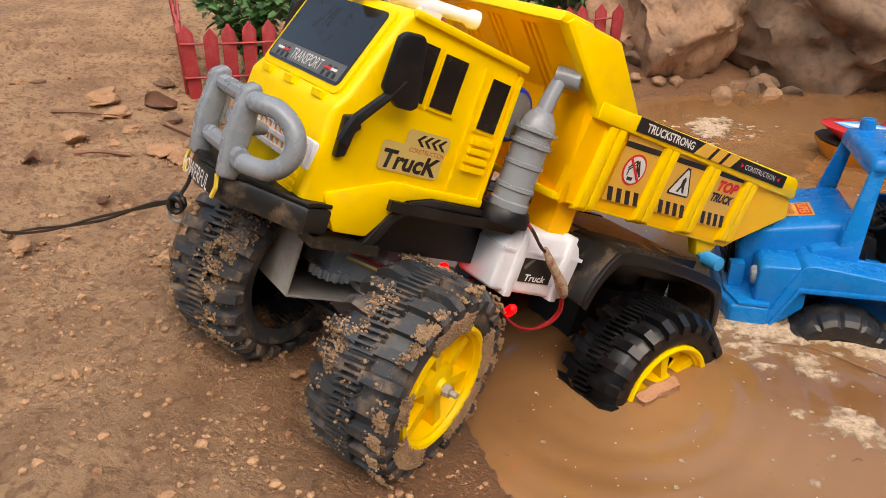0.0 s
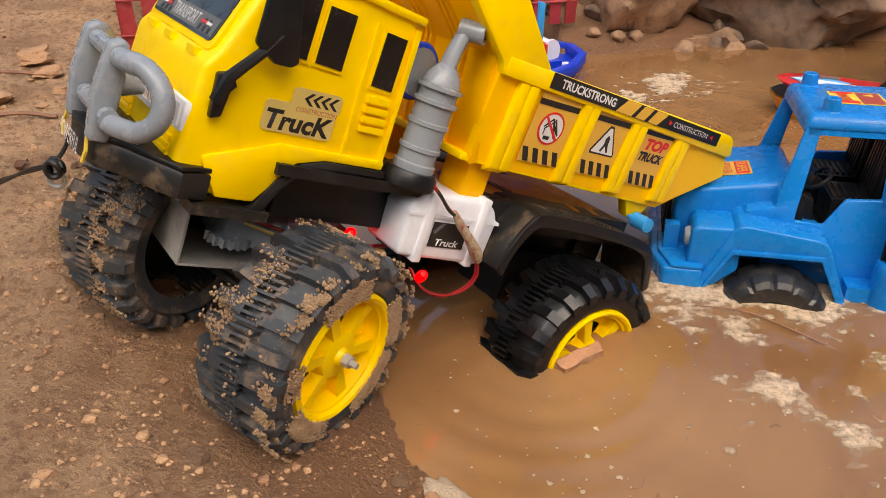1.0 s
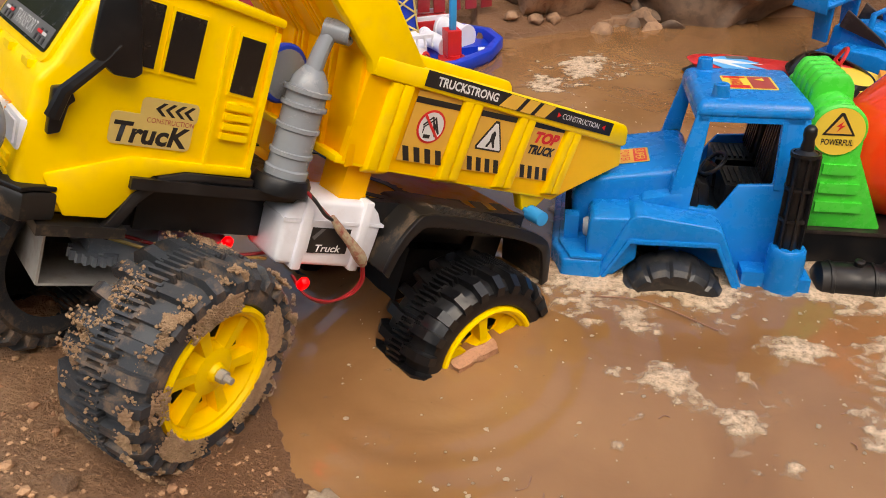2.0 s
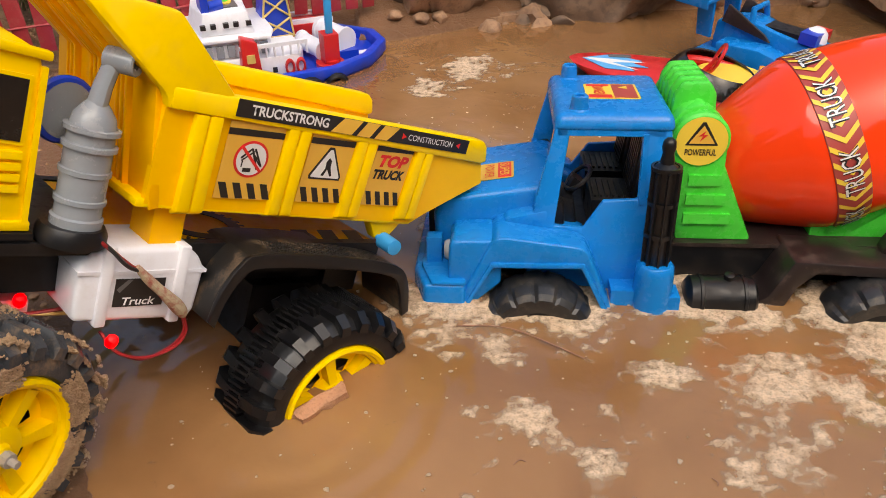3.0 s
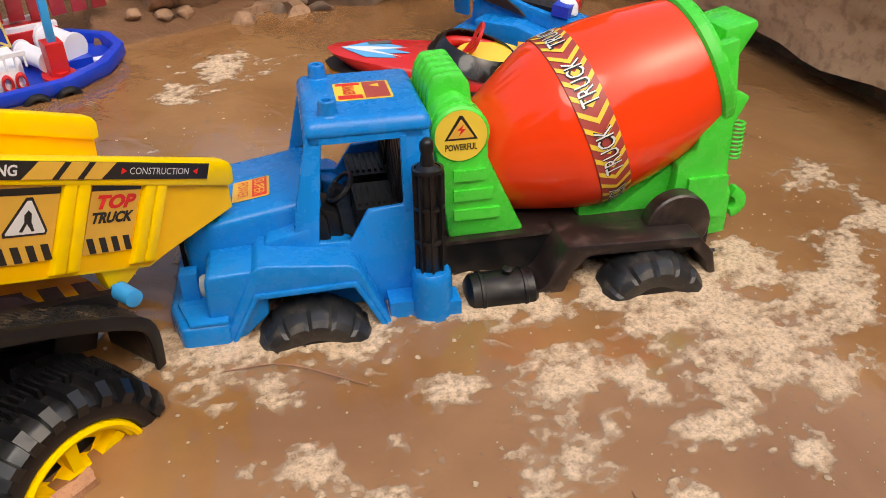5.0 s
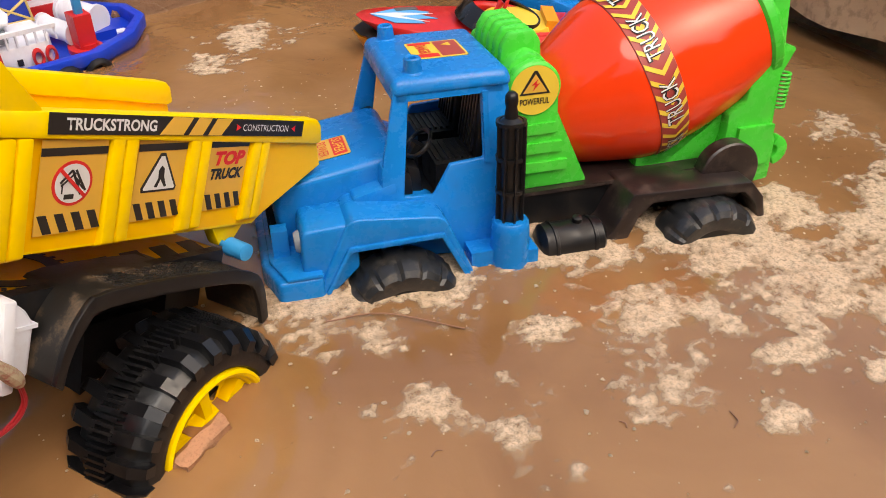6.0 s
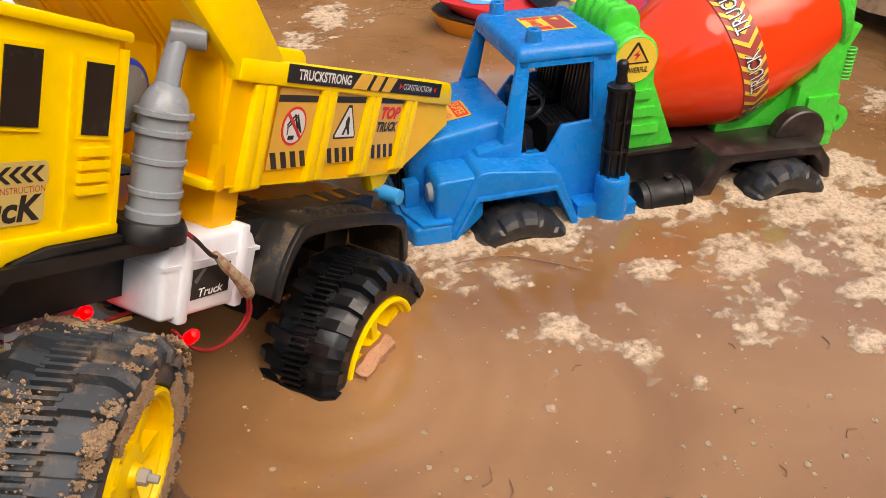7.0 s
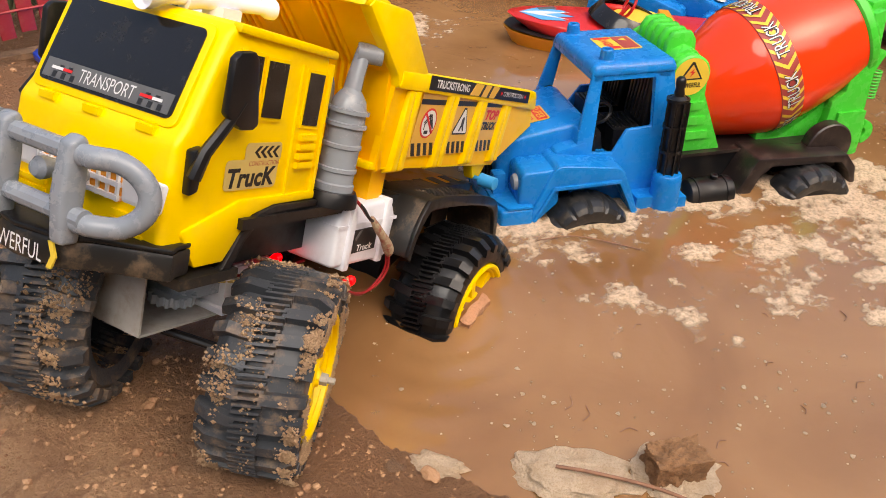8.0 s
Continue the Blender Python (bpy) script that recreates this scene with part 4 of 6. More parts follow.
# steel gearbox under the nose
gear = part("gearbox", box((-0.197, 0.047, -0.064), (-0.1955, 0.12, -0.006), 0.0005), METAL, truck, "bare sheet metal gearbox plate")
part("side_plate", box((-0.196, 0.047, -0.0645), (-0.125, 0.11, -0.063), 0.0004), METAL, gear)
part("motor", box((-0.17, 0.05, -0.05), (-0.13, 0.09, -0.022), 0.003), SMOKE, gear)
teeth = []
for k in range(32):
    a = 2 * math.pi * k / 32
    r = 0.0145 if k % 2 else 0.0118
    teeth += [(-0.165 + r * math.cos(a - 0.06), 0.056 + r * math.sin(a - 0.06)), (-0.165 + r * math.cos(a + 0.06), 0.056 + r * math.sin(a + 0.06))]
gb = prism(teeth, -0.05, -0.044, "z")
part("gear_wheel", gb, SMOKE, gear, "translucent plastic gear wheel")
part("front_axle", lathe([(0, 0.003), (0.155, 0.003)], (-0.117, -0.015, -0.087), (-0.46, 0.88, 0.13), 10), BLACK, truck)
part("battery_case", box((-0.13, 0.045, -0.06), (-0.082, 0.092, -0.032), 0.002), WHITE, truck, "white plastic case under the cab")
part("case_flange", box((-0.134, 0.041, -0.0625), (-0.078, 0.096, -0.0585), 0.001), WHITE, truck)
part("pivot_pin", lathe([(0, 0.004), (0.012, 0.004), (0.0125, 0.0026), (0.024, 0.0026)], (-0.119, 0.03, -0.07), (0, 0, 1), 12), METAL, truck)
# lamps glowing red under the frame
for p in ((-0.088, 0.042, -0.032), (-0.049, 0.004, -0.043)):
    part("red_lamp", lathe([(0, 0.0036), (0.006, 0.0036), (0.0085, 0.0025), (0.0095, 0.0005)], p, (-0.2, -0.6, 0.6), 12), LED, truck, "glowing red lamp")

# ---- blue concrete mixer truck: x to its tail, y to its far side, z up ----
MIXER = Matrix.Translation((0.446, 0.559, 0.0)) @ Matrix.Rotation(radians(-12.0), 4, "Z") @ Matrix.Rotation(radians(-1.0), 4, "Y") @ Matrix.Rotation(radians(-5.0), 4, "X")
mixer = tagged(empty("mixer_truck", MIXER), "blue toy mixer truck with orange-red drum, wheels sunk in muddy water", "toy truck")
MC, DC = 0.095, 0.106          # middle of the cab and of the drum
# lower body with wheel arches, both sides
for s in (-1, 1):
    y0, y1 = (0.0, 0.05) if s < 0 else (2 * MC - 0.05, 2 * MC)
    crown = [(-0.034, 0.002), (-0.0525, 0.046), (-0.056, 0.0515), (-0.062, 0.0545), (-0.117, 0.0615), (-0.1235, 0.061), (-0.128, 0.057), (-0.1535, 0.004), (-0.1535, -0.012)]
    arch = [(-0.1445, -0.012), (-0.1445, 0.004), (-0.1263, 0.0367), (-0.0586, 0.0375), (-0.0413, 0.002), (-0.0405, -0.012), (-0.032, -0.012)]
    wing = part("front_wing", prism(crown + arch, y0, y1, "y", 0.0022, 3), BLUE, mixer)
    lip = [(-0.147, -0.01), (-0.147, 0.005), (-0.128, 0.0405), (-0.057, 0.0412), (-0.037, 0.002), (-0.0365, -0.01)]
    part("arch_lip", prism(lip + [(-0.0413, -0.01), (-0.0418, 0.002), (-0.0592, 0.037), (-0.1258, 0.0363), (-0.1442, 0.0035), (-0.1442, -0.01)], y0 - 0.002 if s < 0 else y1 - 0.002, y0 + 0.002 if s < 0 else y1 + 0.002, "y", 0.0008), BLUE, wing)
    ca_, cb_ = (0.003, 0.043) if s < 0 else (2 * MC - 0.043, 2 * MC - 0.003)
    part("lamp_block", prism([(-0.1625, -0.008), (-0.1605, 0.0515), (-0.157, 0.0565), (-0.12, 0.0575), (-0.12, 0.02), (-0.15, -0.008)], ca_, cb_, "y", 0.003, 3), BLUE, mixer)
    yl = 0.018 if s < 0 else 2 * MC - 0.018
    part("headlamp", lathe([(-0.003, 0.002), (-0.0025, 0.007), (0.0, 0.0085), (0.004, 0.0085)], (-0.162, yl, 0.041), (1, 0, 0.03), 20), SMOKE, mixer, "dull round headlamp")
    part("wing_inner", prism([(-0.128, -0.01), (-0.128, 0.055), (-0.06, 0.05), (-0.034, 0.0), (-0.034, -0.01)], 0.044 if s < 0 else 2 * MC - 0.046, 0.046 if s < 0 else 2 * MC - 0.044, "y", 0.0), BLACK, mixer)
nose = [(-0.19, 0.026), (-0.18, -0.003), (-0.1475, -0.003), (-0.1475, 2 * MC + 0.003), (-0.18, 2 * MC + 0.003), (-0.19, 2 * MC - 0.026)]
part("bumper", prism(nose, -0.012, 0.0205, "z", 0.0035, 3), BLUE, mixer)
part("bumper_shelf", prism([(x + 0.006 if x < -0.15 else x, y) for x, y in nose], 0.02, 0.0235, "z", 0.0015), BLUE, mixer)
hood = part("hood", prism([(-0.172, 0.01), (-0.176, 0.06), (-0.168, 0.074), (-0.085, 0.087), (-0.075, 0.085), (-0.075, 0.01)], 0.043, 2 * MC - 0.043, "y", 0.006, 3), BLUE, mixer)
part("hood_step", prism([(-0.12, 0.05), (-0.118, 0.064), (-0.085, 0.072), (-0.08, 0.05)], 0.028, 2 * MC - 0.028, "y", 0.003), BLUE, hood)
part("grille", box((-0.1785, 0.055, 0.022), (-0.173, 2 * MC - 0.055, 0.062), 0.001), BLACK, hood, "black radiator grille")
for k in range(9):
    y = 0.06 + k * (2 * MC - 0.122) / 8
    part("grille_bar", box((-0.1805, y, 0.022), (-0.178, y + 0.003, 0.062), 0.0006), BLACK, hood)
for y in (0.035, 2 * MC - 0.035):
    part("grille_post", box((-0.18, y - 0.006, 0.02), (-0.168, y + 0.006, 0.045), 0.003), BLUE, hood)
HS = Matrix.Translation((-0.125, MC - 0.012, 0.0812)) @ Matrix.Rotation(radians(-8.9), 4, "Y") @ Matrix.Rotation(radians(-90), 4, "Z")
patch("sticker", rect(-0.017, -0.014, 0.017, 0.014, 0.002), HS, INKAMBER, hood, 0.0004, "yellow and red warning sticker")
patch("stripe", rect(-0.015, 0.001, 0.015, 0.012), HS @ pose(0, 0, 0.0004), INKRED, hood, 0.0003)
lettering("SUPER", HS @ pose(0, 0.0065, 0.0009), 0.026, 0.008, INKYELLOW, hood)
lettering("POWER", HS @ pose(0, -0.006, 0.0006), 0.026, 0.008, INKRED, hood)

# cab shell: door sides that lean in, pillars, roof, open windows
CB, CT = 0.025, 0.040          # near face of the cab at its foot and at its roof
y0, y1 = CB + 0.006, 2 * MC - CB - 0.006


def lean_in(bm, s):
    """Leans a side of the cab inwards as it rises."""
    for v in bm.verts:
        v.co.y -= s * max(0.0, v.co.z - 0.045) * (CT - CB) / 0.09
    return bm


for s in (-1, 1):
    ya, yb = (CB, CB + 0.005) if s < 0 else (2 * MC - CB - 0.005, 2 * MC - CB)
    door = [(-0.1, 0.01), (-0.1, 0.049), (-0.06, 0.056), (-0.0565, 0.0585), (-0.043, 0.0795), (-0.017, 0.081), (-0.0165, 0.136), (0.004, 0.137), (0.009, 0.1), (0.014, 0.0)]
    part("door_side", lean_in(prism(door, ya, yb, "y", 0.0016), s), BLUE, mixer)
    part("front_pillar", lean_in(prism([(-0.1, 0.044), (-0.056, 0.0445), (-0.0565, 0.0575), (-0.0795, 0.059), (-0.0705, 0.134), (-0.081, 0.137), (-0.0925, 0.09), (-0.0965, 0.066)], ya, yb, "y", 0.0016), s), BLUE, mixer)
    part("window_top_rail", lean_in(box((-0.08, ya, 0.129), (0.0, yb, 0.137), 0.0016), s), BLUE, mixer)
    part("door_edge", lean_in(box((-0.0165, ya - 0.0018 if s < 0 else ya, 0.078), (-0.0125, yb if s < 0 else yb + 0.0018, 0.131), 0.001), s), BLUE, mixer)
    part("sill", box((-0.034, 0.006 if s < 0 else 2 * MC - 0.05, -0.005), (0.014, 0.05 if s < 0 else 2 * MC - 0.006, 0.014), 0.003), BLUE, mixer)
    part("sill_step", box((0.004, 0.0 if s < 0 else 2 * MC - 0.02, -0.004), (0.018, 0.02 if s < 0 else 2 * MC, 0.013), 0.003), BLUE, mixer)
ra, rb = CT - 0.003, 2 * MC - CT + 0.003
roof = part("roof", prism([(-0.084, ra), (0.008, ra), (0.008, rb), (-0.084, rb)], 0.1325, 0.1455, "z", 0.0055, 4, inset=[(-0.081, ra + 0.005), (0.005, ra + 0.005), (0.005, rb - 0.005), (-0.081, rb - 0.005)]), BLUE, mixer)
for p in ((-0.064, 0.053), (-0.066, 0.137)):
    part("roof_peg", lathe([(0, 0.0085), (0.0015, 0.007), (0.0105, 0.0062), (0.0115, 0.0052), (0.011, 0.0032), (0.005, 0.0028)], (p[0], p[1], 0.145), (0, 0, 1), 20), BLUE, roof)
RS = Matrix.Translation((-0.035, 0.097, 0.1456)) @ Matrix.Rotation(radians(180), 4, "Z")
patch("sticker", rect(-0.021, -0.0195, 0.021, 0.0195, 0.002), RS, INKYELLOW, roof, 0.0004, "red and yellow warning sticker")
patch("stripe", rect(-0.019, -0.0175, -0.001, 0.0175), RS @ pose(0, 0, 0.0004), INKMAROON, roof, 0.0003)
patch("stripe", rect(0.001, 0.01, 0.019, 0.0175), RS @ pose(0, 0, 0.0004), INKRED, roof, 0.0003)
patch("stripe", rect(0.001, -0.0175, 0.019, -0.013), RS @ pose(0, 0, 0.0004), INKRED, roof, 0.0003)
lettering("DANGER", RS @ pose(0.01, -0.0015, 0.0006) @ pose(0, 0, 0, 0, 0, 90), 0.021, 0.009, INKRED, roof, bold=0.03)
patch("warning_mark", [(-0.013, -0.012), (-0.006, -0.008), (-0.013, -0.004)], RS @ pose(0, 0, 0.0008), INKYELLOW, roof, 0.0003)
# cab inside: dash, console, seats, dark rear wall
dash = part("dash", prism([(-0.092, 0.04), (-0.0905, 0.083), (-0.08, 0.086), (-0.072, 0.072), (-0.069, 0.04)], y0 + 0.006, y1 - 0.006, "y", 0.003), BLACK, mixer, "black dashboard")
part("dash_pod", prism([(-0.078, 0.05), (-0.078, 0.079), (-0.064, 0.074), (-0.06, 0.05)], y0 + 0.012, y0 + 0.045, "y", 0.003), BLACK, dash)
part("cowl", prism([(-0.099, 0.05), (-0.0945, 0.083), (-0.089, 0.084), (-0.089, 0.05)], y0, y1, "y", 0.0015), BLUE, mixer)
part("windscreen_header", prism([(-0.083, 0.13), (-0.082, 0.137), (-0.07, 0.137), (-0.072, 0.13)], CT, 2 * MC - CT, "y", 0.001), BLUE, mixer)
part("rear_wall", prism([(0.0, 0.03), (0.007, 0.03), (0.002, 0.137), (-0.003, 0.137)], CT + 0.002, 2 * MC - CT - 0.002, "y", 0.001), BLUE, mixer)
for y in (0.046, 0.106):
    seat = part("seat", box((-0.05, y, 0.046), (-0.01, y + 0.046, 0.073), 0.004), BLACK, mixer, "black ribbed seat")
    part("backrest", prism([(-0.02, 0.068), (-0.0035, 0.068), (-0.005, 0.128), (-0.0135, 0.13)], y, y + 0.046, "y", 0.003), BLACK, seat)
    for k in range(6):
        part("rib", box((-0.048 + k * 0.0048, y + 0.006, 0.0725), (-0.0458 + k * 0.0048, y + 0.04, 0.0748), 0.0006), BLACK, seat)
    for k in range(6):
        yy = y + 0.0055 + k * 0.0064
        part("back_rib", prism([(-0.0215, 0.078), (-0.019, 0.078), (-0.0125, 0.124), (-0.015, 0.124)], yy, yy + 0.0032, "y", 0.0004), BLACK, seat)
part("steering_wheel", tube([(-0.06 + 0.009 * math.cos(a), y0 + 0.03 + 0.015 * math.sin(a), 0.086 + 0.008 * math.cos(a)) for a in np.linspace(0, 6.283, 21)[:-1]], 0.0018, 8, True), BLACK, mixer)
part("steering_hub", tube([(-0.068, y0 + 0.03, 0.074), (-0.06, y0 + 0.03, 0.086)], [0.004, 0.007], 10), BLACK, mixer)
part("cab_floor", box((-0.1, y0, 0.0), (0.005, y1, 0.044), 0.001), BLACK, mixer)
# exhaust in its blue socket
pipe = part("exhaust", lathe([(0.0, 0.008), (0.002, 0.0095), (0.085, 0.0095), (0.0865, 0.0075), (0.088, 0.005), (0.0905, 0.0052), (0.096, 0.0042), (0.1, 0.0052), (0.1045, 0.0048), (0.107, 0.0025)], (-0.002, 0.012, 0.03), (0, 0.03, 1), 8), BLACK, mixer, "black ribbed exhaust pipe", 50)
for z in (0.004, 0.03, 0.056, 0.083):
    part("band", lathe([(z, 0.0092), (z, 0.0112), (z + 0.003, 0.0112), (z + 0.003, 0.0092)], (-0.002, 0.012, 0.03), (0, 0.03, 1), 24, cap=False), BLACK, pipe)
for k in range(8):
    a = 2 * math.pi * k / 8
    part("fin", box((0.0085, -0.0008, 0.003), (0.0112, 0.0008, 0.084), 0.0, m=Matrix.Translation((-0.002, 0.012, 0.03)) @ Matrix.Rotation(a, 4, "Z")), BLACK, pipe)
part("exhaust_socket", lathe([(-0.02, 0.0155), (0.03, 0.0148), (0.036, 0.0142), (0.038, 0.0125), (0.038, 0.0)], (-0.002, 0.01, 0.0), (0, 0, 1), 28), BLUE, mixer)
# frame, tank, rear mudguards
part("frame", box((0.006, 0.05, 0.0), (0.24, 2 * DC - 0.05, 0.034), 0.002), BLACK, mixer)
part("frame_top", box((0.006, 0.047, 0.033), (0.235, 2 * DC - 0.047, 0.0365), 0.001), MAROON, mixer)
for y in (0.02, 2 * DC - 0.02):
    tank = part("fuel_tank", lathe([(0.0, 0.004), (0.001, 0.013), (0.004, 0.0165), (0.01, 0.017), (0.0105, 0.018), (0.013, 0.018), (0.0135, 0.017), (0.043, 0.017), (0.0435, 0.018), (0.046, 0.018), (0.0465, 0.017), (0.052, 0.0165), (0.055, 0.013), (0.056, 0.004)], (0.025, y, 0.003), (1, 0, 0), 28), BLACK, mixer, "black plastic fuel tank")
    part("cap", lathe([(0.0, 0.004), (0.006, 0.004), (0.0065, 0.003)], (0.058, y, 0.018), (0, -0.2, 1), 12), BLACK, tank)
for s in (-1, 1):
    ya, yb = (0.014, 0.062) if s < 0 else (2 * DC - 0.062, 2 * DC - 0.014)
    o = [(0.079, 0.0), (0.089, 0.008), (0.104, 0.039), (0.212, 0.034), (0.226, 0.018), (0.232, -0.006)]
    i = [(0.226, -0.008), (0.219, 0.012), (0.206, 0.025), (0.122, 0.028), (0.11, 0.016), (0.1, -0.008), (0.088, -0.006)]
    mg = part("mudguard", prism(o + i, ya, yb, "y", 0.002), MAROON, mixer, "dusty black mudguard")
    part("wheel_cover", lathe([(0.0, 0.012), (0.0005, 0.026), (0.002, 0.0275), (0.014, 0.0275), (0.016, 0.026), (0.016, 0.01)], (0.205, ya + 0.022 if s < 0 else yb - 0.038, 0.032), (0, 1, 0), 32), MAROON, mg)
    for x in (0.232, ):
        part("tow_hook", tube([(x, ya + 0.03, 0.0), (x + 0.02, ya + 0.032, -0.004), (x + 0.034, ya + 0.034, -0.006)], 0.004, 8), BLACK, mixer)
for x in (-0.09, 0.172):
    for s in (-1, 1):
        yy = (-0.018 if x < 0 else -0.008) if s < 0 else (2 * MC + 0.012 if x < 0 else 2 * DC + 0.004)
        w = new("wheel")
        w.parent = mixer
        w.matrix_local = Matrix.Translation((x, yy, -0.0195)) @ Matrix.Rotation(0 if s < 0 else math.pi, 4, "Z")
        ty = new("tyre", smooth_tyre(0.046, 0.022, 0.042, 15, RUBBER_DARK))
        ty.parent = w
        part("rim", lathe([(0.004, 0.0245), (0.008, 0.018), (0.004, 0.004), (0.004, 0.001)], (0, 0, 0), (0, 1, 0), 24), BLACK, w)

# green drum carrier at the front
carrier = part("front_carrier", prism([(0.02, 0.036), (0.081, 0.036), (0.0515, 0.1), (0.051, 0.125), (0.045, 0.138), (0.03, 0.145), (0.014, 0.138), (0.008, 0.122), (0.012, 0.1)], 0.053, 0.066, "y", 0.003), GREEN, mixer, "green plastic drum carrier")
part("carrier_cheek", prism([(0.02, 0.036), (0.081, 0.036), (0.0515, 0.1), (0.051, 0.125), (0.045, 0.138), (0.03, 0.145), (0.014, 0.138), (0.008, 0.122), (0.012, 0.1)], 2 * DC - 0.062, 2 * DC - 0.048, "y", 0.003), GREEN, carrier)
part("bridge", prism([(0.006, 0.1), (0.048, 0.1), (0.047, 0.13), (0.04, 0.143), (0.028, 0.149), (0.014, 0.143), (0.006, 0.128)], 0.06, 2 * DC - 0.06, "y", 0.004), GREEN, carrier)
part("boss", lathe([(0.0, 0.02), (0.002, 0.022), (0.02, 0.022)], (0.03, 0.052, 0.121), (0, 1, 0), 32), GREEN, carrier)
for k in range(5):
    y = 0.073 + k * 0.0145
    part("fin", prism([(0.008, 0.13), (0.044, 0.13), (0.042, 0.152), (0.036, 0.161), (0.016, 0.16), (0.01, 0.15)], y, y + 0.009, "y", 0.003), GREEN, carrier)
for k in range(3):
    part("raised_bar", box((0.024 - k * 0.0, 0.0502, 0.085 - k * 0.0165), (0.049 + k * 0.0055, 0.055, 0.0935 - k * 0.0165), 0.003, 3), GREEN, carrier)
SG = SIDE.copy()
SG.translation = (0.03, 0.0518, 0.121)
patch("sign_disc", arc(0, 0, 0.0195, 0, 350, 32), SG, INKYELLOW, carrier, 0.0004, "round yellow warning sticker")
q = SG @ pose(0, 0.001, 0.0004)
patch("sign_border", [(-0.0125, -0.004), (0.0125, -0.004), (0.0012, 0.0145), (-0.0012, 0.0145)], q, INK, carrier, 0.0003)
patch("sign_face", [(-0.0098, -0.0025), (0.0098, -0.0025), (0.0, 0.012)], q, INKAMBER, carrier, 0.0005)
patch("bolt_mark", [(0.002, 0.008), (-0.003, 0.0035), (0.0, 0.0035), (-0.002, -0.001), (0.0035, 0.0045), (0.0005, 0.0045)], q, INKRED, carrier, 0.0008)
lettering("POWERFUL", SG @ pose(0, -0.0085, 0.0008), 0.024, 0.0052, INK, carrier, bold=0.02)

# drum on its slanting axle
DA = Vector((math.cos(radians(21)), 0, math.sin(radians(21))))
DO = Vector((0.146, DC, 0.108))
drum = part("drum", lathe([(-0.1, 0.02), (-0.1, 0.039), (-0.097, 0.042), (-0.06, 0.0585), (-0.035, 0.069), (-0.026, 0.0715), (-0.02, 0.072), (0.02, 0.0705), (0.05, 0.0665), (0.09, 0.0575), (0.092, 0.05)], DO, DA, 64), RED, mixer, "glossy orange-red plastic drum")
part("axle", lathe([(-0.125, 0.016), (-0.098, 0.018)], DO, DA, 24), RED, drum)
band = part("printed_band", lathe([(-0.0215, 0.0722), (-0.021, 0.0728), (0.004, 0.0716), (0.0045, 0.071)], DO, DA, 64, cap=False), INKMAROON, drum, "maroon sticker band with yellow chevrons and white words")
U, V = frame_of(DA)


def on_band(s, ang, lift=0.0005):
    """A place on the drum's printed band: metres along the axle, degrees round it."""
    r = 0.0719 - s * 0.05 + lift
    s, r, a = float(s), float(r), radians(float(ang))
    return DO + DA * s + r * (math.cos(a) * U + math.sin(a) * V)


for k in range(36):
    bmc = bmesh.new()
    a = k * 10.0
    for s0, s1, a0, a1 in ((-0.0208, -0.0085, 0.0, 8.0), (-0.0085, 0.0038, 8.0, 0.0)):
        lo = [on_band(s0 + (s1 - s0) * i / 3, a + a0 + (a1 - a0) * i / 3) for i in range(4)]
        hi = [on_band(s0 + (s1 - s0) * i / 3, a + a0 + (a1 - a0) * i / 3 + 3.6) for i in range(4)]
        L, H = [bmc.verts.new(p) for p in lo], [bmc.verts.new(p) for p in hi]
        for i in range(3):
            bmc.faces.new((L[i], L[i + 1], H[i + 1], H[i]))
    part("chevron", bmc, INKYELLOW, band)


def band_word(text, centre, span, mat, lift, grow):
    """Print that runs round the drum."""
    cu = bpy.data.curves.new("lettering", "FONT")
    cu.body, cu.align_x, cu.align_y, cu.offset, cu.resolution_u = text, "CENTER", "CENTER", grow, 2
    ob = new("lettering", cu)
    bpy.context.view_layer.update()
    me = bpy.data.meshes.new_from_object(ob)
    bpy.data.objects.remove(ob)
    co = np.array([v.co[:] for v in me.vertices])
    lo, hi = co.min(0), co.max(0)
    for v in me.vertices:
        fx = (v.co.x - (lo[0] + hi[0]) / 2) / (hi[0] - lo[0])
        fy = (v.co.y - (lo[1] + hi[1]) / 2) / (hi[1] - lo[1])
        v.co = on_band(-0.0085 - fy * 0.0145, centre - fx * span, lift)
    me.materials.clear()
    me.materials.append(mat)
    ob = new("lettering", me)
    ob.parent = band


for c in range(0, 360, 45):
    band_word("TRUCK", c, 32, INK, 0.0009, 0.05)
    band_word("TRUCK", c, 30.5, INKWHITE, 0.0013, 0.0)
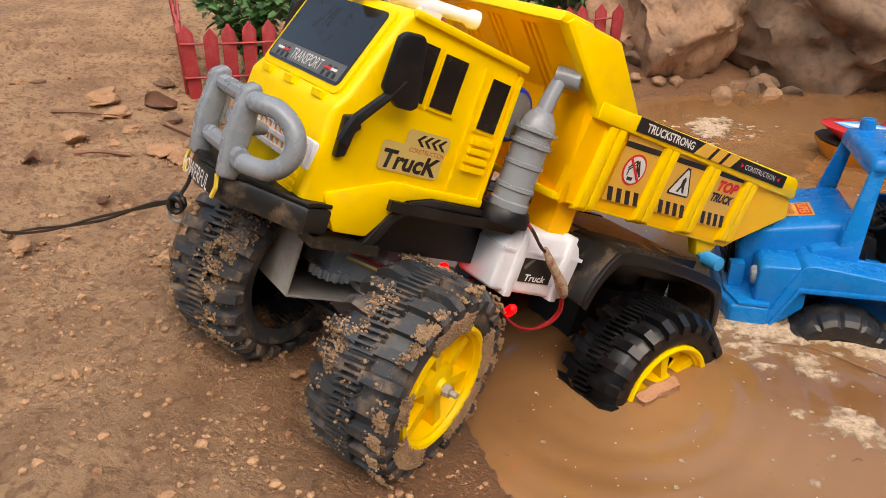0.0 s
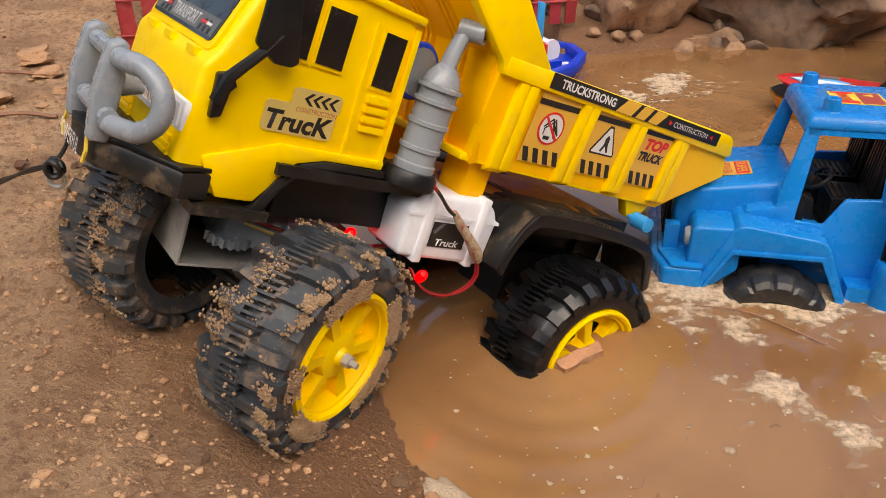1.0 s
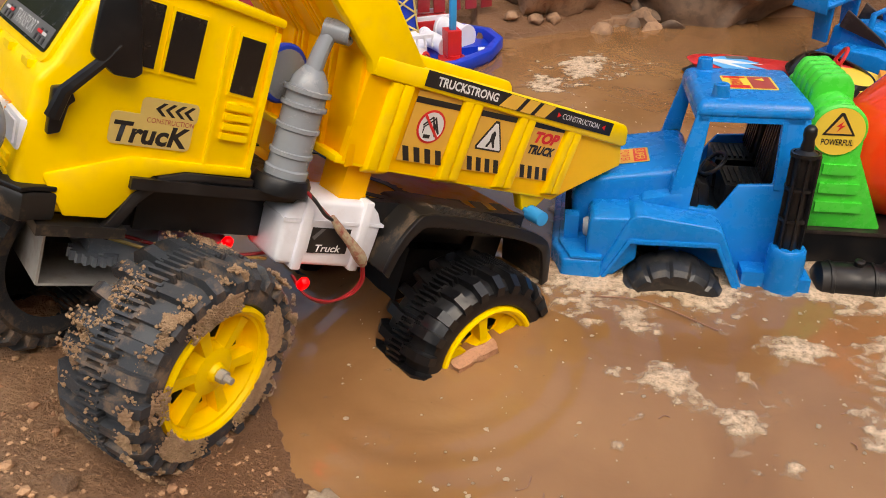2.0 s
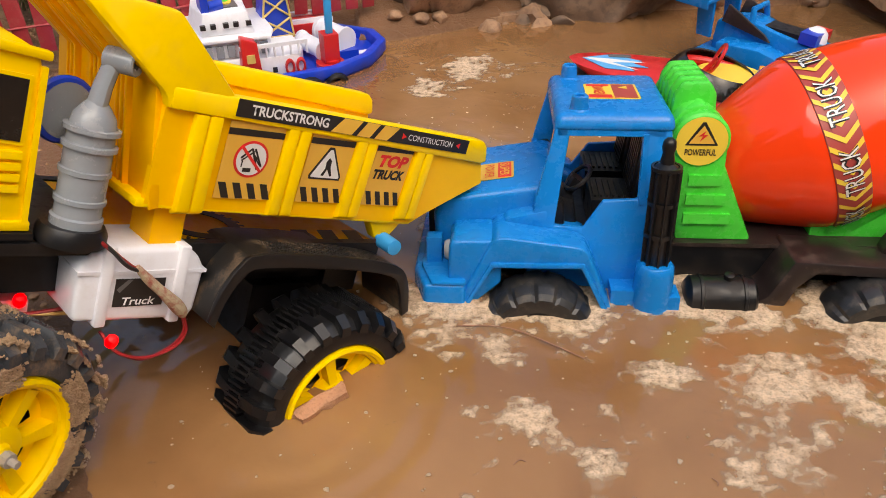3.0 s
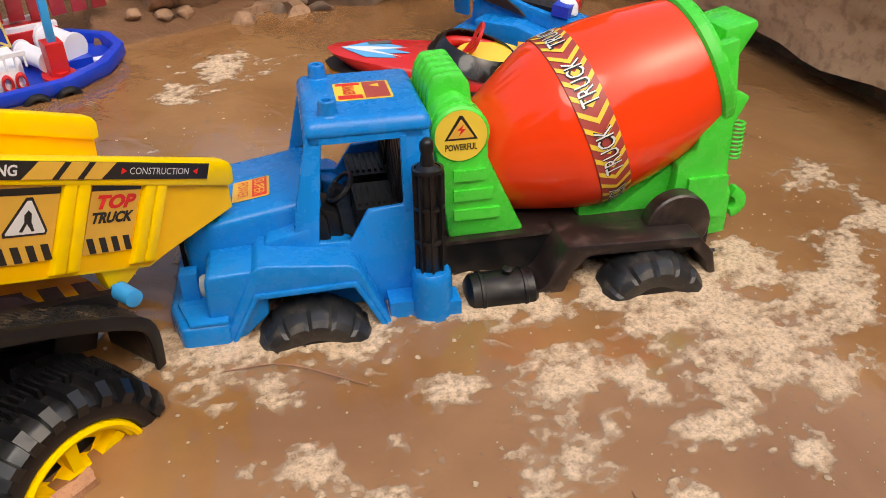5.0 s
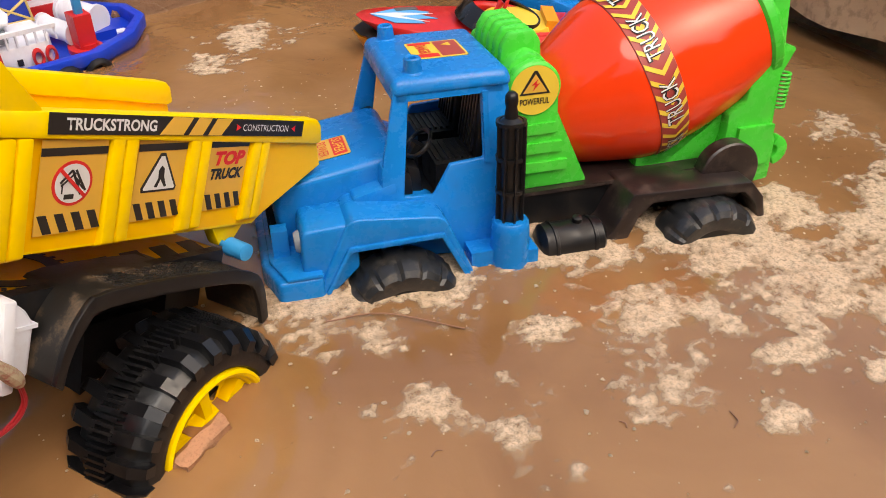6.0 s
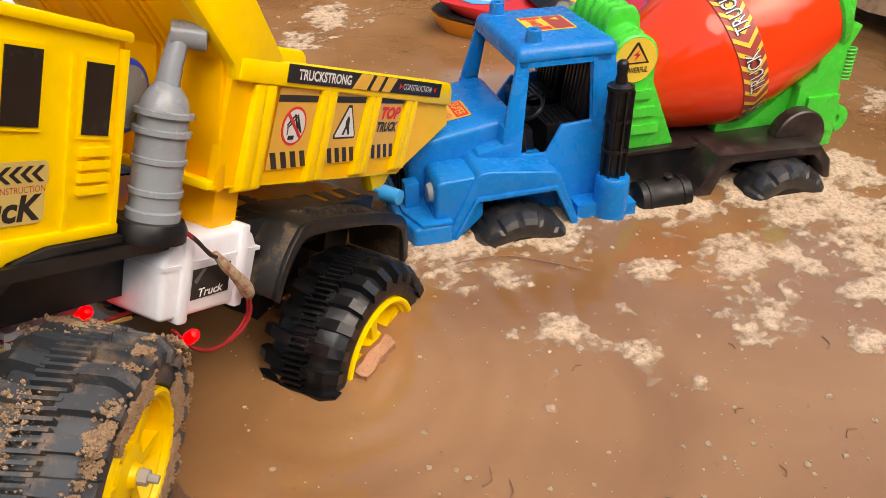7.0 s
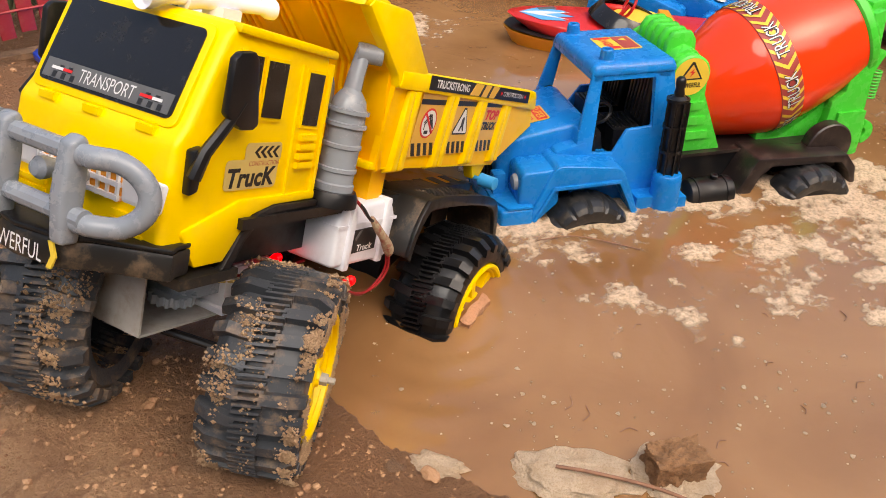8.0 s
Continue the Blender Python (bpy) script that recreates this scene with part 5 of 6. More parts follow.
# green ring, trough and rear carrier
ringg = part("rear_ring", lathe([(0.088, 0.044), (0.088, 0.0585), (0.09, 0.0605), (0.097, 0.0605), (0.101, 0.057), (0.101, 0.03)], DO, DA, 40), GREEN, mixer, "green plastic ring and rear carrier")
for s in (-1, 1):
    y = DC + s * 0.047
    part("rear_leg", prism([(0.2, 0.036), (0.206, 0.06), (0.206, 0.078), (0.22, 0.088), (0.224, 0.13), (0.228, 0.172), (0.242, 0.176), (0.247, 0.135), (0.259, 0.13), (0.249, 0.108), (0.251, 0.06), (0.257, 0.05), (0.257, 0.012), (0.238, 0.01), (0.234, 0.03)], y - 0.006, y + 0.006, "y", 0.002), GREEN, ringg)
    part("trough_side", prism([(0.135, 0.036), (0.145, 0.058), (0.235, 0.13), (0.245, 0.05), (0.225, 0.036)], DC + s * 0.04 - 0.002, DC + s * 0.04 + 0.002, "y", 0.001), GREEN, ringg)
    part("rear_step", box((0.216, y - 0.01, 0.03), (0.25, y + 0.01, 0.066), 0.003), GREEN, ringg)
part("trough", prism([(0.13, 0.036), (0.13, 0.048), (0.245, 0.115), (0.25, 0.105), (0.16, 0.036)], DC - 0.042, DC + 0.042, "y", 0.002), GREEN, ringg)
part("rear_panel", box((0.236, DC - 0.045, 0.03), (0.246, DC + 0.045, 0.16), 0.003), GREEN, ringg)
part("hopper", prism([(0.244, 0.176), (0.27, 0.182), (0.272, 0.177), (0.258, 0.152), (0.244, 0.148)], DC - 0.028, DC + 0.024, "y", 0.003), GREEN, ringg)
part("hook", prism(arc(0.264, 0.034, 0.014, -80, 80, 8) + arc(0.262, 0.034, 0.006, 80, -80, 6), DC - 0.045, DC - 0.035, "y", 0.001), GREEN, ringg)
for k in range(9):
    part("spring_coil", tube([(0.254 + 0.005 * math.cos(a), DC - 0.05 + 0.005 * math.sin(a), 0.08 + k * 0.0035) for a in np.linspace(0, 6.283, 13)[:-1]], 0.0011, 6, True), GREEN, ringg)

# ---- rocks and walls of the pond ----
def rock_mesh(size, seed, mat, cuts=7, rough=0.12, sub=5):
    """A boulder: a ball cut flat on several sides, then roughened."""
    rnd = random.Random(seed)
    bm = bmesh.new()
    bmesh.ops.create_icosphere(bm, subdivisions=sub, radius=1.0)
    planes = []
    for _ in range(cuts):
        n = Vector((rnd.uniform(-1, 1), rnd.uniform(-1, 1), rnd.uniform(-0.7, 1))).normalized()
        planes.append((n, rnd.uniform(0.5, 0.82)))
    for v in bm.verts:
        p = v.co.copy()
        for n, d in planes:
            k = p.dot(n) - d
            if k > 0:
                p -= n * k * 0.97
        q = p * 2.2 + Vector((seed * 3.1, 0, 0))
        p += p.normalized() * (rough * noise.fractal(q, 1.0, 2.1, 5) + 0.05 * noise.ridged_multi_fractal(q * 2.4, 1.0, 2.0, 4, 1.0, 2.0) - 0.05)
        v.co = Vector((p.x * size[0], p.y * size[1], p.z * size[2]))
    return finish(bm, "rock", mat, 50)


def rock(at, size, seed, turn, mat, label, sub=5):
    ob = new("rock", rock_mesh(size, seed, mat, 12, 0.12, sub))
    ob.matrix_world = pose(*at, 0, 0, turn)
    return tagged(ob, label, "rock", "boulders behind the pond")


rock((0.41, 1.37, 0.095), (0.15, 0.135, 0.15), 3, 20, ROCK, "rounded tan sandstone boulder on the pond bank")
rock((0.265, 1.39, 0.07), (0.11, 0.1, 0.12), 8, 70, ROCK, "tan sandstone boulder beside the fenced plants")
rock((0.69, 1.40, 0.115), (0.27, 0.21, 0.18), 5, 8, ROCKDARK, "large dark brown cracked boulder overhanging the water")
rock((0.96, 1.42, 0.09), (0.17, 0.15, 0.16), 11, 40, ROCKDARK, "grey brown angular boulder")
rock((1.08, 1.40, 0.12), (0.16, 0.15, 0.15), 14, 10, ROCK, "tan boulder in the corner of the pond")
rock((0.52, 1.55, 0.2), (0.16, 0.12, 0.13), 17, 33, ROCKDARK, "brown boulder stacked behind others")
rock((0.80, 1.62, 0.22), (0.2, 0.14, 0.14), 19, 12, ROCK, "brown boulder stacked behind others")
rnd = random.Random(4)
for k in range(22):
    x = rnd.uniform(0.3, 1.05)
    r = rnd.uniform(0.012, 0.035)
    y = (1.245 if x < 0.47 else 1.26) + rnd.uniform(0, 0.06)
    rock((x, y, float(height(np.array(x), np.array(y))) + r * 0.4), (r, r * rnd.uniform(0.7, 1.1), r * 0.8), 30 + k, rnd.uniform(0, 360), ROCK if k % 2 else ROCKDARK, "small brown stone at the water's edge", 3)


def rough_block(name, lo, hi, step, mat, amp, label):
    """A stone slab with an uneven face."""
    bm = bmesh.new()
    add_box(bm, lo, hi)
    long = max(h - l for l, h in zip(lo, hi))
    bmesh.ops.subdivide_edges(bm, edges=bm.edges, cuts=int(long / step), use_grid_fill=True)
    for v in bm.verts:
        q = v.co * 9
        v.co += Vector((noise.fractal(q, 1.0, 2.0, 5), noise.fractal(q + Vector((7, 0, 0)), 1.0, 2.0, 5), noise.fractal(q + Vector((0, 9, 0)), 1.0, 2.0, 4))) * amp
    ob = new(name, finish(bm, name, mat, 60))
    return tagged(ob, label, "wall", kind="structure")


rough_block("wall_east", (1.03, -0.4, 0.03), (1.4, 1.28, 0.30), 0.02, WALLSTONE, 0.010, "brown stone slab overhanging the pond's edge")
# the footing's dark rock colour stands in for shade under the overhang
rough_block("wall_footing", (1.075, -0.4, -0.08), (1.38, 1.28, 0.028), 0.03, ROCKDARK, 0.006, "stone footing under the slab, coloured dark for the shaded gap")
rough_block("bank_edge", (-0.12, 0.0, 0.0), (0.64, 0.02, 0.012), 0.012, ROCK, 0.002, "low pale stone edging along the pond").matrix_world = pose(-0.08, 1.165, -0.002, 0, 0, 12)

# ---- fenced plants ----
picket_me = finish(prism([(-0.009, 0.0), (0.009, 0.0), (0.0095, 0.088), (0.0, 0.1), (-0.0095, 0.088)], -0.0018, 0.0018, "y", 0.0007), "picket", FENCE)


def fence(a, b, count, label):
    a, b = Vector(a), Vector(b)
    ang = math.atan2(b.y - a.y, b.x - a.x)
    f = tagged(empty("picket_fence", Matrix.Translation(a) @ Matrix.Rotation(ang, 4, "Z")), label, "fence", "fences round the plants")
    L = (b - a).length
    rnd = random.Random(count)
    for k in range(count):
        p = new("picket", picket_me)
        p.parent = f
        p.matrix_local = pose(L * (k + 0.5) / count, 0, rnd.uniform(-0.004, 0.002), rnd.uniform(-4, 4), rnd.uniform(-4, 4), rnd.uniform(-6, 6))
    for z in (0.03, 0.075):
        part("wire", tube(curve_pts([(L * i / 6, -0.003 + rnd.uniform(-0.001, 0.001), z + rnd.uniform(-0.003, 0.003)) for i in range(7)], 4), 0.0016, 6), FENCE, f)
    return f


fence((-0.345, 1.06, 0.045), (0.28, 1.262, 0.04), 26, "faded red plastic picket fence round plants")
fence((-0.345, 1.06, 0.045), (-0.47, 1.40, 0.05), 12, "faded red plastic picket fence, side panel")


def plant(at, seed, spread, tall, leaves):
    rnd = random.Random(seed)
    root = tagged(empty("plant", pose(*at)), "leafy green seedling bush behind a red fence", "plant", "fenced plants")
    sb, lb = bmesh.new(), bmesh.new()
    tips = []
    for k in range(16):
        a, o = rnd.uniform(0, 6.28), rnd.uniform(0.2, 1.0) * spread
        top = Vector((o * math.cos(a), o * math.sin(a), tall * rnd.uniform(0.55, 1.0)))
        pts = curve_pts([(rnd.uniform(-0.02, 0.02), rnd.uniform(-0.02, 0.02), 0), tuple(top * 0.5 + Vector((0, 0, tall * 0.12))), tuple(top)], 4)
        add_tube(sb, pts, [0.0016] * (len(pts) - 1) + [0.0006], 5)
        tips.append(pts)
    for k in range(leaves):
        pts = rnd.choice(tips)
        p = pts[rnd.randrange(2, len(pts))] + Vector((rnd.uniform(-0.01, 0.01), rnd.uniform(-0.01, 0.01), rnd.uniform(-0.006, 0.01)))
        L, w = rnd.uniform(0.014, 0.026), rnd.uniform(0.004, 0.0075)
        m = Matrix.Translation(p) @ Euler((rnd.uniform(-0.9, 0.9), rnd.uniform(-0.7, 0.5), rnd.uniform(0, 6.28))).to_matrix().to_4x4()
        v = [lb.verts.new(m @ Vector(c)) for c in ((0, 0, 0), (L * 0.35, w, 0.0015), (L * 0.4, 0, -0.001), (L * 0.35, -w, 0.0015), (L * 0.75, w * 0.7, 0), (L * 0.75, -w * 0.7, 0), (L, 0, -0.003))]
        for f in ((0, 2, 1), (0, 3, 2), (1, 2, 4), (2, 3, 5), (2, 6, 4), (2, 5, 6)):
            lb.faces.new([v[i] for i in f])
    part("stem", sb, STEM, root)
    tagged(part("foliage", lb, LEAF, root), kind="stuff")


for k, (x, y, sp, tall, n) in enumerate(((-0.28, 1.17, 0.08, 0.13, 330), (-0.2, 1.27, 0.09, 0.15, 330), (-0.12, 1.2, 0.07, 0.12, 260), (-0.02, 1.27, 0.08, 0.13, 300), (0.08, 1.31, 0.08, 0.12, 300), (0.2, 1.36, 0.09, 0.15, 330), (-0.33, 1.32, 0.09, 0.14, 300), (-0.08, 1.4, 0.1, 0.15, 300))):
    plant((x, y, 0.05), 50 + k, sp, tall, n)

# ---- toy ship ----
SHIP = Matrix.Translation((0.087, 1.1445, -0.02)) @ Matrix.Rotation(radians(16), 4, "Z") @ Matrix.Diagonal((1.0, 1.32, 1.06, 1))
ship = tagged(empty("toy_ship", SHIP), "blue and white plastic toy research ship with red crane, floating", "toy ship")


def hull_outline(w, l):
    return [(-l, -w * 0.6), (-l * 0.8, -w), (l * 0.55, -w), (l * 0.82, -w * 0.72), (l, -w * 0.25), (l, w * 0.25), (l * 0.82, w * 0.72), (l * 0.55, w), (-l * 0.8, w), (-l, w * 0.6)]


hull = part("hull", prism(hull_outline(0.062, 0.185), -0.02, 0.024, "z", 0.003, inset=hull_outline(0.072, 0.198)), DEEPBLUE, ship)
rim_b = bmesh.new()
oo, ii = hull_outline(0.074, 0.2), hull_outline(0.064, 0.188)
for z0, z1 in ((0.022, 0.032),):
    n = len(oo)
    A = [rim_b.verts.new((x, y, z0)) for x, y in oo]
    B = [rim_b.verts.new((x, y, z1 + 0.006 * max(0, x / 0.2))) for x, y in oo]
    C = [rim_b.verts.new((x, y, z1 + 0.006 * max(0, x / 0.2))) for x, y in ii]
    D = [rim_b.verts.new((x, y, z0)) for x, y in ii]
    for i in range(n):
        j = (i + 1) % n
        for P, Q in ((A, B), (B, C), (C, D), (D, A)):
            rim_b.faces.new((P[i], P[j], Q[j], Q[i]))
bmesh.ops.recalc_face_normals(rim_b, faces=rim_b.faces)
part("bulwark", bevel(rim_b, 0.002), DEEPBLUE, hull)
for x in (0.07, 0.105):
    part("fender_tyre", tube([(x + 0.013 * math.cos(a), -0.074, 0.012 + 0.013 * math.sin(a)) for a in np.linspace(0, 6.283, 17)[:-1]], 0.004, 8, True), BLACK, hull)
house = part("deckhouse", prism([(-0.135, -0.05), (-0.02, -0.058), (0.06, -0.058), (0.075, -0.04), (0.075, 0.04), (0.06, 0.058), (-0.135, 0.05), (-0.155, 0.0)], 0.024, 0.05, "z", 0.002), WHITE, ship, "white deckhouse with small windows")
part("upper_deck", prism([(-0.135, -0.045), (0.0, -0.05), (0.015, -0.03), (0.015, 0.03), (0.0, 0.05), (-0.135, 0.045), (-0.15, 0.0)], 0.05, 0.072, "z", 0.002), WHITE, house)
part("balcony", prism([(-0.142, -0.05), (0.005, -0.055), (0.02, -0.035), (0.02, 0.035), (0.005, 0.055), (-0.142, 0.05), (-0.158, 0.0)], 0.07, 0.074, "z", 0.001), WHITE, house)
part("bridge", prism([(-0.125, -0.038), (-0.02, -0.042), (-0.01, 0), (-0.02, 0.042), (-0.125, 0.038), (-0.14, 0.0)], 0.074, 0.098, "z", 0.002, inset=[(-0.115, -0.034), (-0.03, -0.038), (-0.022, 0), (-0.03, 0.038), (-0.115, 0.034), (-0.128, 0.0)]), WHITE, house)
part("roof_pad", box((-0.105, -0.022, 0.098), (-0.04, 0.028, 0.0995), 0.0008), INKGREY, house)
part("emblem", lathe([(0, 0.015), (0.0012, 0.015), (0.0014, 0.012), (0.0018, 0.01)], (-0.06, 0.0, 0.0993), (0, 0, 1), 24), INKYELLOW, house)
part("emblem_centre", lathe([(0, 0.01), (0.0008, 0.009)], (-0.06, 0.0, 0.1012), (0, 0, 1), 20), GREEN, house)
part("radar", box((-0.115, -0.03, 0.098), (-0.1, -0.005, 0.12), 0.004), DEEPBLUE, house)
part("radar_drum", lathe([(0, 0.006), (0.03, 0.006)], (-0.1, -0.025, 0.102), (1, 0.2, 0), 14), DEEPBLUE, house)
for x in (-0.12, -0.1, -0.075, -0.055, -0.03):
    part("porthole", box((x - 0.005, -0.0415 - 0.001, 0.083), (x + 0.005, -0.038, 0.088), 0.0006), INK, house)
for k in range(6):
    x = -0.125 + k * 0.022
    part("window_bay", box((x, -0.0512, 0.053), (x + 0.014, -0.046, 0.066), 0.0008), SMOKE, house)
for k in range(9):
    x = -0.06 + k * 0.0165
    part("rail_post", box((x, -0.06, 0.05), (x + 0.003, -0.057, 0.064), 0.0004), WHITE, house)
part("hand_rail", box((-0.062, -0.0605, 0.062), (0.076, -0.0565, 0.066), 0.0008), WHITE, house)
for x in (0.035, 0.058):
    part("life_ring", tube([(x + 0.008 * math.cos(a), -0.06, 0.036 + 0.008 * math.sin(a)) for a in np.linspace(0, 6.283, 17)[:-1]], 0.0024, 8, True), SCARLET, house)
for x in (-0.1, -0.05, 0.0):
    part("port", box((x, -0.0592, 0.032), (x + 0.009, -0.055, 0.038), 0.0008), INK, house)
house.matrix_local = Matrix.Translation((0.0285, 0, 0)) @ Matrix.Diagonal((0.62, 1, 1.05, 1))
part("funnel", prism([(-0.012, 0.03), (0.014, 0.03), (0.011, 0.075), (-0.008, 0.082)], -0.066, -0.052, "y", 0.002), SCARLET, ship)
part("funnel_light", box((-0.004, -0.0675, 0.052), (0.006, -0.065, 0.062), 0.0006), INKTAN, ship)
dx_t = 0.02
tower = part("derrick", prism([(0.012, 0.05), (0.06, 0.05), (0.047, 0.15), (0.03, 0.15)], 0.0, 0.028, "y", 0.002), DEEPBLUE, ship, "dark blue derrick with cream lattice")
for (x0, z0), (x1, z1) in (((0.014, 0.05), (0.031, 0.148)), ((0.058, 0.05), (0.046, 0.148)), ((0.014, 0.052), (0.055, 0.075)), ((0.057, 0.052), (0.018, 0.075)), ((0.018, 0.077), (0.052, 0.1)), ((0.054, 0.077), (0.022, 0.1)), ((0.022, 0.102), (0.049, 0.125)), ((0.05, 0.102), (0.027, 0.125)), ((0.014, 0.052), (0.058, 0.052)), ((0.027, 0.126), (0.049, 0.126))):
    part("lattice_bar", tube([(x0, -0.001, z0), (x1, -0.001, z1)], 0.0014, 6), INKTAN, tower)
part("arm", prism([(0.03, 0.14), (0.075, 0.135), (0.075, 0.145), (0.03, 0.155)], 0.0, 0.024, "y", 0.002), DEEPBLUE, tower)
tower.location.x = dx_t
helo = part("red_hatch", box((0.075, 0.02, 0.03), (0.14, 0.055, 0.055), 0.004), SCARLET, ship, "red and white hatch")
for y in (0.022, 0.05):
    part("hatch_rail", box((0.072, y, 0.054), (0.142, y + 0.006, 0.06), 0.001), WHITE, helo)
for p, r, L in (((0.1, -0.012, 0.04), 0.011, 0.045), ((0.135, 0.002, 0.044), 0.015, 0.05)):
    part("reel", lathe([(0, r * 1.15), (0.004, r * 1.15), (0.0045, r), (L - 0.0045, r), (L - 0.004, r * 1.15), (L, r * 1.15)], (p[0] - 0.01, p[1] + 0.022, p[2]), (0.35, -1, 0), 20), WHITE, ship)
crane = part("crane_base", lathe([(0, 0.019), (0.005, 0.019), (0.006, 0.012), (0.01, 0.012)], (0.11, -0.042, 0.024), (0, 0, 1), 24), SCARLET, ship, "red deck crane")
part("crane_cab", box((0.1, -0.051, 0.032), (0.12, -0.033, 0.066), 0.003), SCARLET, crane)
part("crane_arm", prism([(0.106, 0.062), (0.115, 0.062), (0.116, 0.118), (0.107, 0.12)], -0.046, -0.04, "y", 0.0012), LIGHTBLUE, crane)
for x, y in ((0.15, 0.03), (0.165, -0.02)):
    part("deck_label", box((x - 0.007, y - 0.004, 0.0245), (x + 0.007, y + 0.004, 0.0262), 0.0005), WHITE, ship)
part("deck_box", box((0.12, -0.03, 0.024), (0.155, -0.01, 0.034), 0.004), DEEPBLUE, ship)

# ---- speedboat ----
BOAT = Matrix.Translation((0.494, 1.01, 0.0)) @ Matrix.Rotation(radians(-25), 4, "Z") @ Matrix.Rotation(radians(3), 4, "Y")
boat = tagged(empty("toy_speedboat", BOAT), "red and orange plastic toy speedboat with blue bow sticker", "toy boat")


def boat_shell(z0, z1, w0, w1, L0, L1):
    """A pointed hull from its lower outline to its upper one; the bow at x = 0, stern at x = L."""
    def line(w, s, L):
        half = [(s, 0.0)] + [(s + (L - s) * t, w * (1 - (1 - t / 0.5) ** 2) ** 0.5 if t < 0.5 else w) for t in (0.03, 0.08, 0.16, 0.27, 0.4, 0.55, 0.8, 1.0)]
        return half + [(x, -y) for x, y in half[:0:-1]]
    return prism(line(w0, 0.03, L0), z0, z1, "z", 0.0, inset=line(w1, 0.0, L1))


part("lower_hull", boat_shell(-0.02, 0.024, 0.035, 0.058, 0.3, 0.31), ORANGE, boat)
part("deck", bevel(boat_shell(0.026, 0.044, 0.06, 0.05, 0.313, 0.31), 0.004), SCARLET, boat)
part("dark_band", boat_shell(0.022, 0.027, 0.0595, 0.0605, 0.312, 0.313), INK, boat)
BS = pose(0, 0, 0.0445)
patch("bow_sticker", [(0.02, 0.0), (0.05, -0.024), (0.085, -0.02), (0.075, -0.008), (0.1, -0.002), (0.08, 0.006), (0.09, 0.018), (0.05, 0.024)], BS, INKSKY, boat, 0.0006, "blue and white star-shaped sticker")
patch("sticker_flash", [(0.02, 0.0), (0.05, -0.008), (0.09, -0.016), (0.055, -0.002), (0.095, 0.012), (0.05, 0.008)], BS @ pose(0, 0, 0.0006), INKWHITE, boat, 0.0004)
patch("sticker_bar", rect(0.052, -0.005, 0.08, 0.004), BS @ pose(0, 0, 0.001) @ pose(0, 0, 0, 0, 0, 20), INKGREY, boat, 0.0004)
cock = part("coaming", tube([(0.19 + 0.06 * math.cos(a), 0.04 * math.sin(a), 0.046 + 0.009 * math.cos(a) * -1) for a in np.linspace(0, 6.283, 41)[:-1]], 0.006, 10, True), SCARLET, boat)
part("windshield", lathe([(0, 0.057), (0.014, 0.05), (0.021, 0.043), (0.02, 0.041), (0.012, 0.048), (0.0, 0.054)], (0.175, 0, 0.04), (0.22, 0, 1), 36, cap=False), GLASS_BLACK, boat, "smoked black windshield")
part("seat_well", lathe([(0, 0.044), (0.006, 0.042), (0.0065, 0.012)], (0.195, 0, 0.0445), (0, 0, 1), 28), INKYELLOW, boat, "yellow cockpit lining")
part("seat_back", box((0.225, -0.026, 0.044), (0.24, 0.026, 0.058), 0.005), ORANGE, boat)
part("steering_wheel", tube([(0.175 + 0.006 * math.cos(a), 0.018 * math.sin(a), 0.068 + 0.016 * math.cos(a)) for a in np.linspace(0, 6.283, 25)[:-1]], 0.0022, 8, True), SCARLET, boat)
part("steering_column", tube([(0.16, 0, 0.046), (0.175, 0, 0.068)], 0.003, 8), SCARLET, boat)

# ---- blue racing car ----
RACER = Matrix.Translation((0.797, 1.02, 0.0)) @ Matrix.Rotation(radians(-52), 4, "Z") @ Matrix.Rotation(radians(4), 4, "Y")
racer = tagged(empty("toy_racing_car", RACER), "blue plastic toy racing car with rear wing, half sunk", "toy car")
body = part("body", prism([(-0.1, 0.01), (-0.1, 0.05), (-0.06, 0.062), (-0.02, 0.055), (0.05, 0.048), (0.13, 0.03), (0.135, 0.015)], -0.022, 0.022, "y", 0.005), BLUE, racer)
for s in (-1, 1):
    part("side_pod", prism([(-0.07, 0.008), (-0.08, 0.034), (-0.02, 0.04), (0.035, 0.03), (0.04, 0.01)], s * 0.022, s * 0.058, "y", 0.005), BLUE, racer)
    part("wing_post", prism([(-0.115, 0.03), (-0.095, 0.03), (-0.1, 0.085), (-0.125, 0.085)], s * 0.038 - 0.003, s * 0.038 + 0.003, "y", 0.001), BLUE, racer)
    part("end_plate", prism([(-0.14, 0.075), (-0.092, 0.075), (-0.096, 0.096), (-0.135, 0.102)], s * 0.072 - 0.002, s * 0.072 + 0.002, "y", 0.001), BLUE, racer)
    part("wing_fin", prism([(-0.135, 0.084), (-0.1, 0.084), (-0.11, 0.1), (-0.13, 0.102)], s * 0.034 - 0.002, s * 0.034 + 0.002, "y", 0.001), BLUE, racer)
    part("fin_sticker", prism([(-0.09, 0.052), (-0.02, 0.042), (-0.03, 0.05), (-0.085, 0.075)], s * 0.026 - 0.002, s * 0.026 + 0.002, "y", 0.0006), MAROON, racer)
    part("mud_wing", prism([(0.06, 0.02), (0.07, 0.034), (0.1, 0.034), (0.11, 0.018)], s * 0.024, s * 0.056, "y", 0.003), BLUE, racer)
    part("lamp_bulb", lathe([(0, 0.004), (0.006, 0.006), (0.012, 0.004)], (-0.118, s * 0.05, 0.09), (0, 0, 1), 12), WHITE, racer)
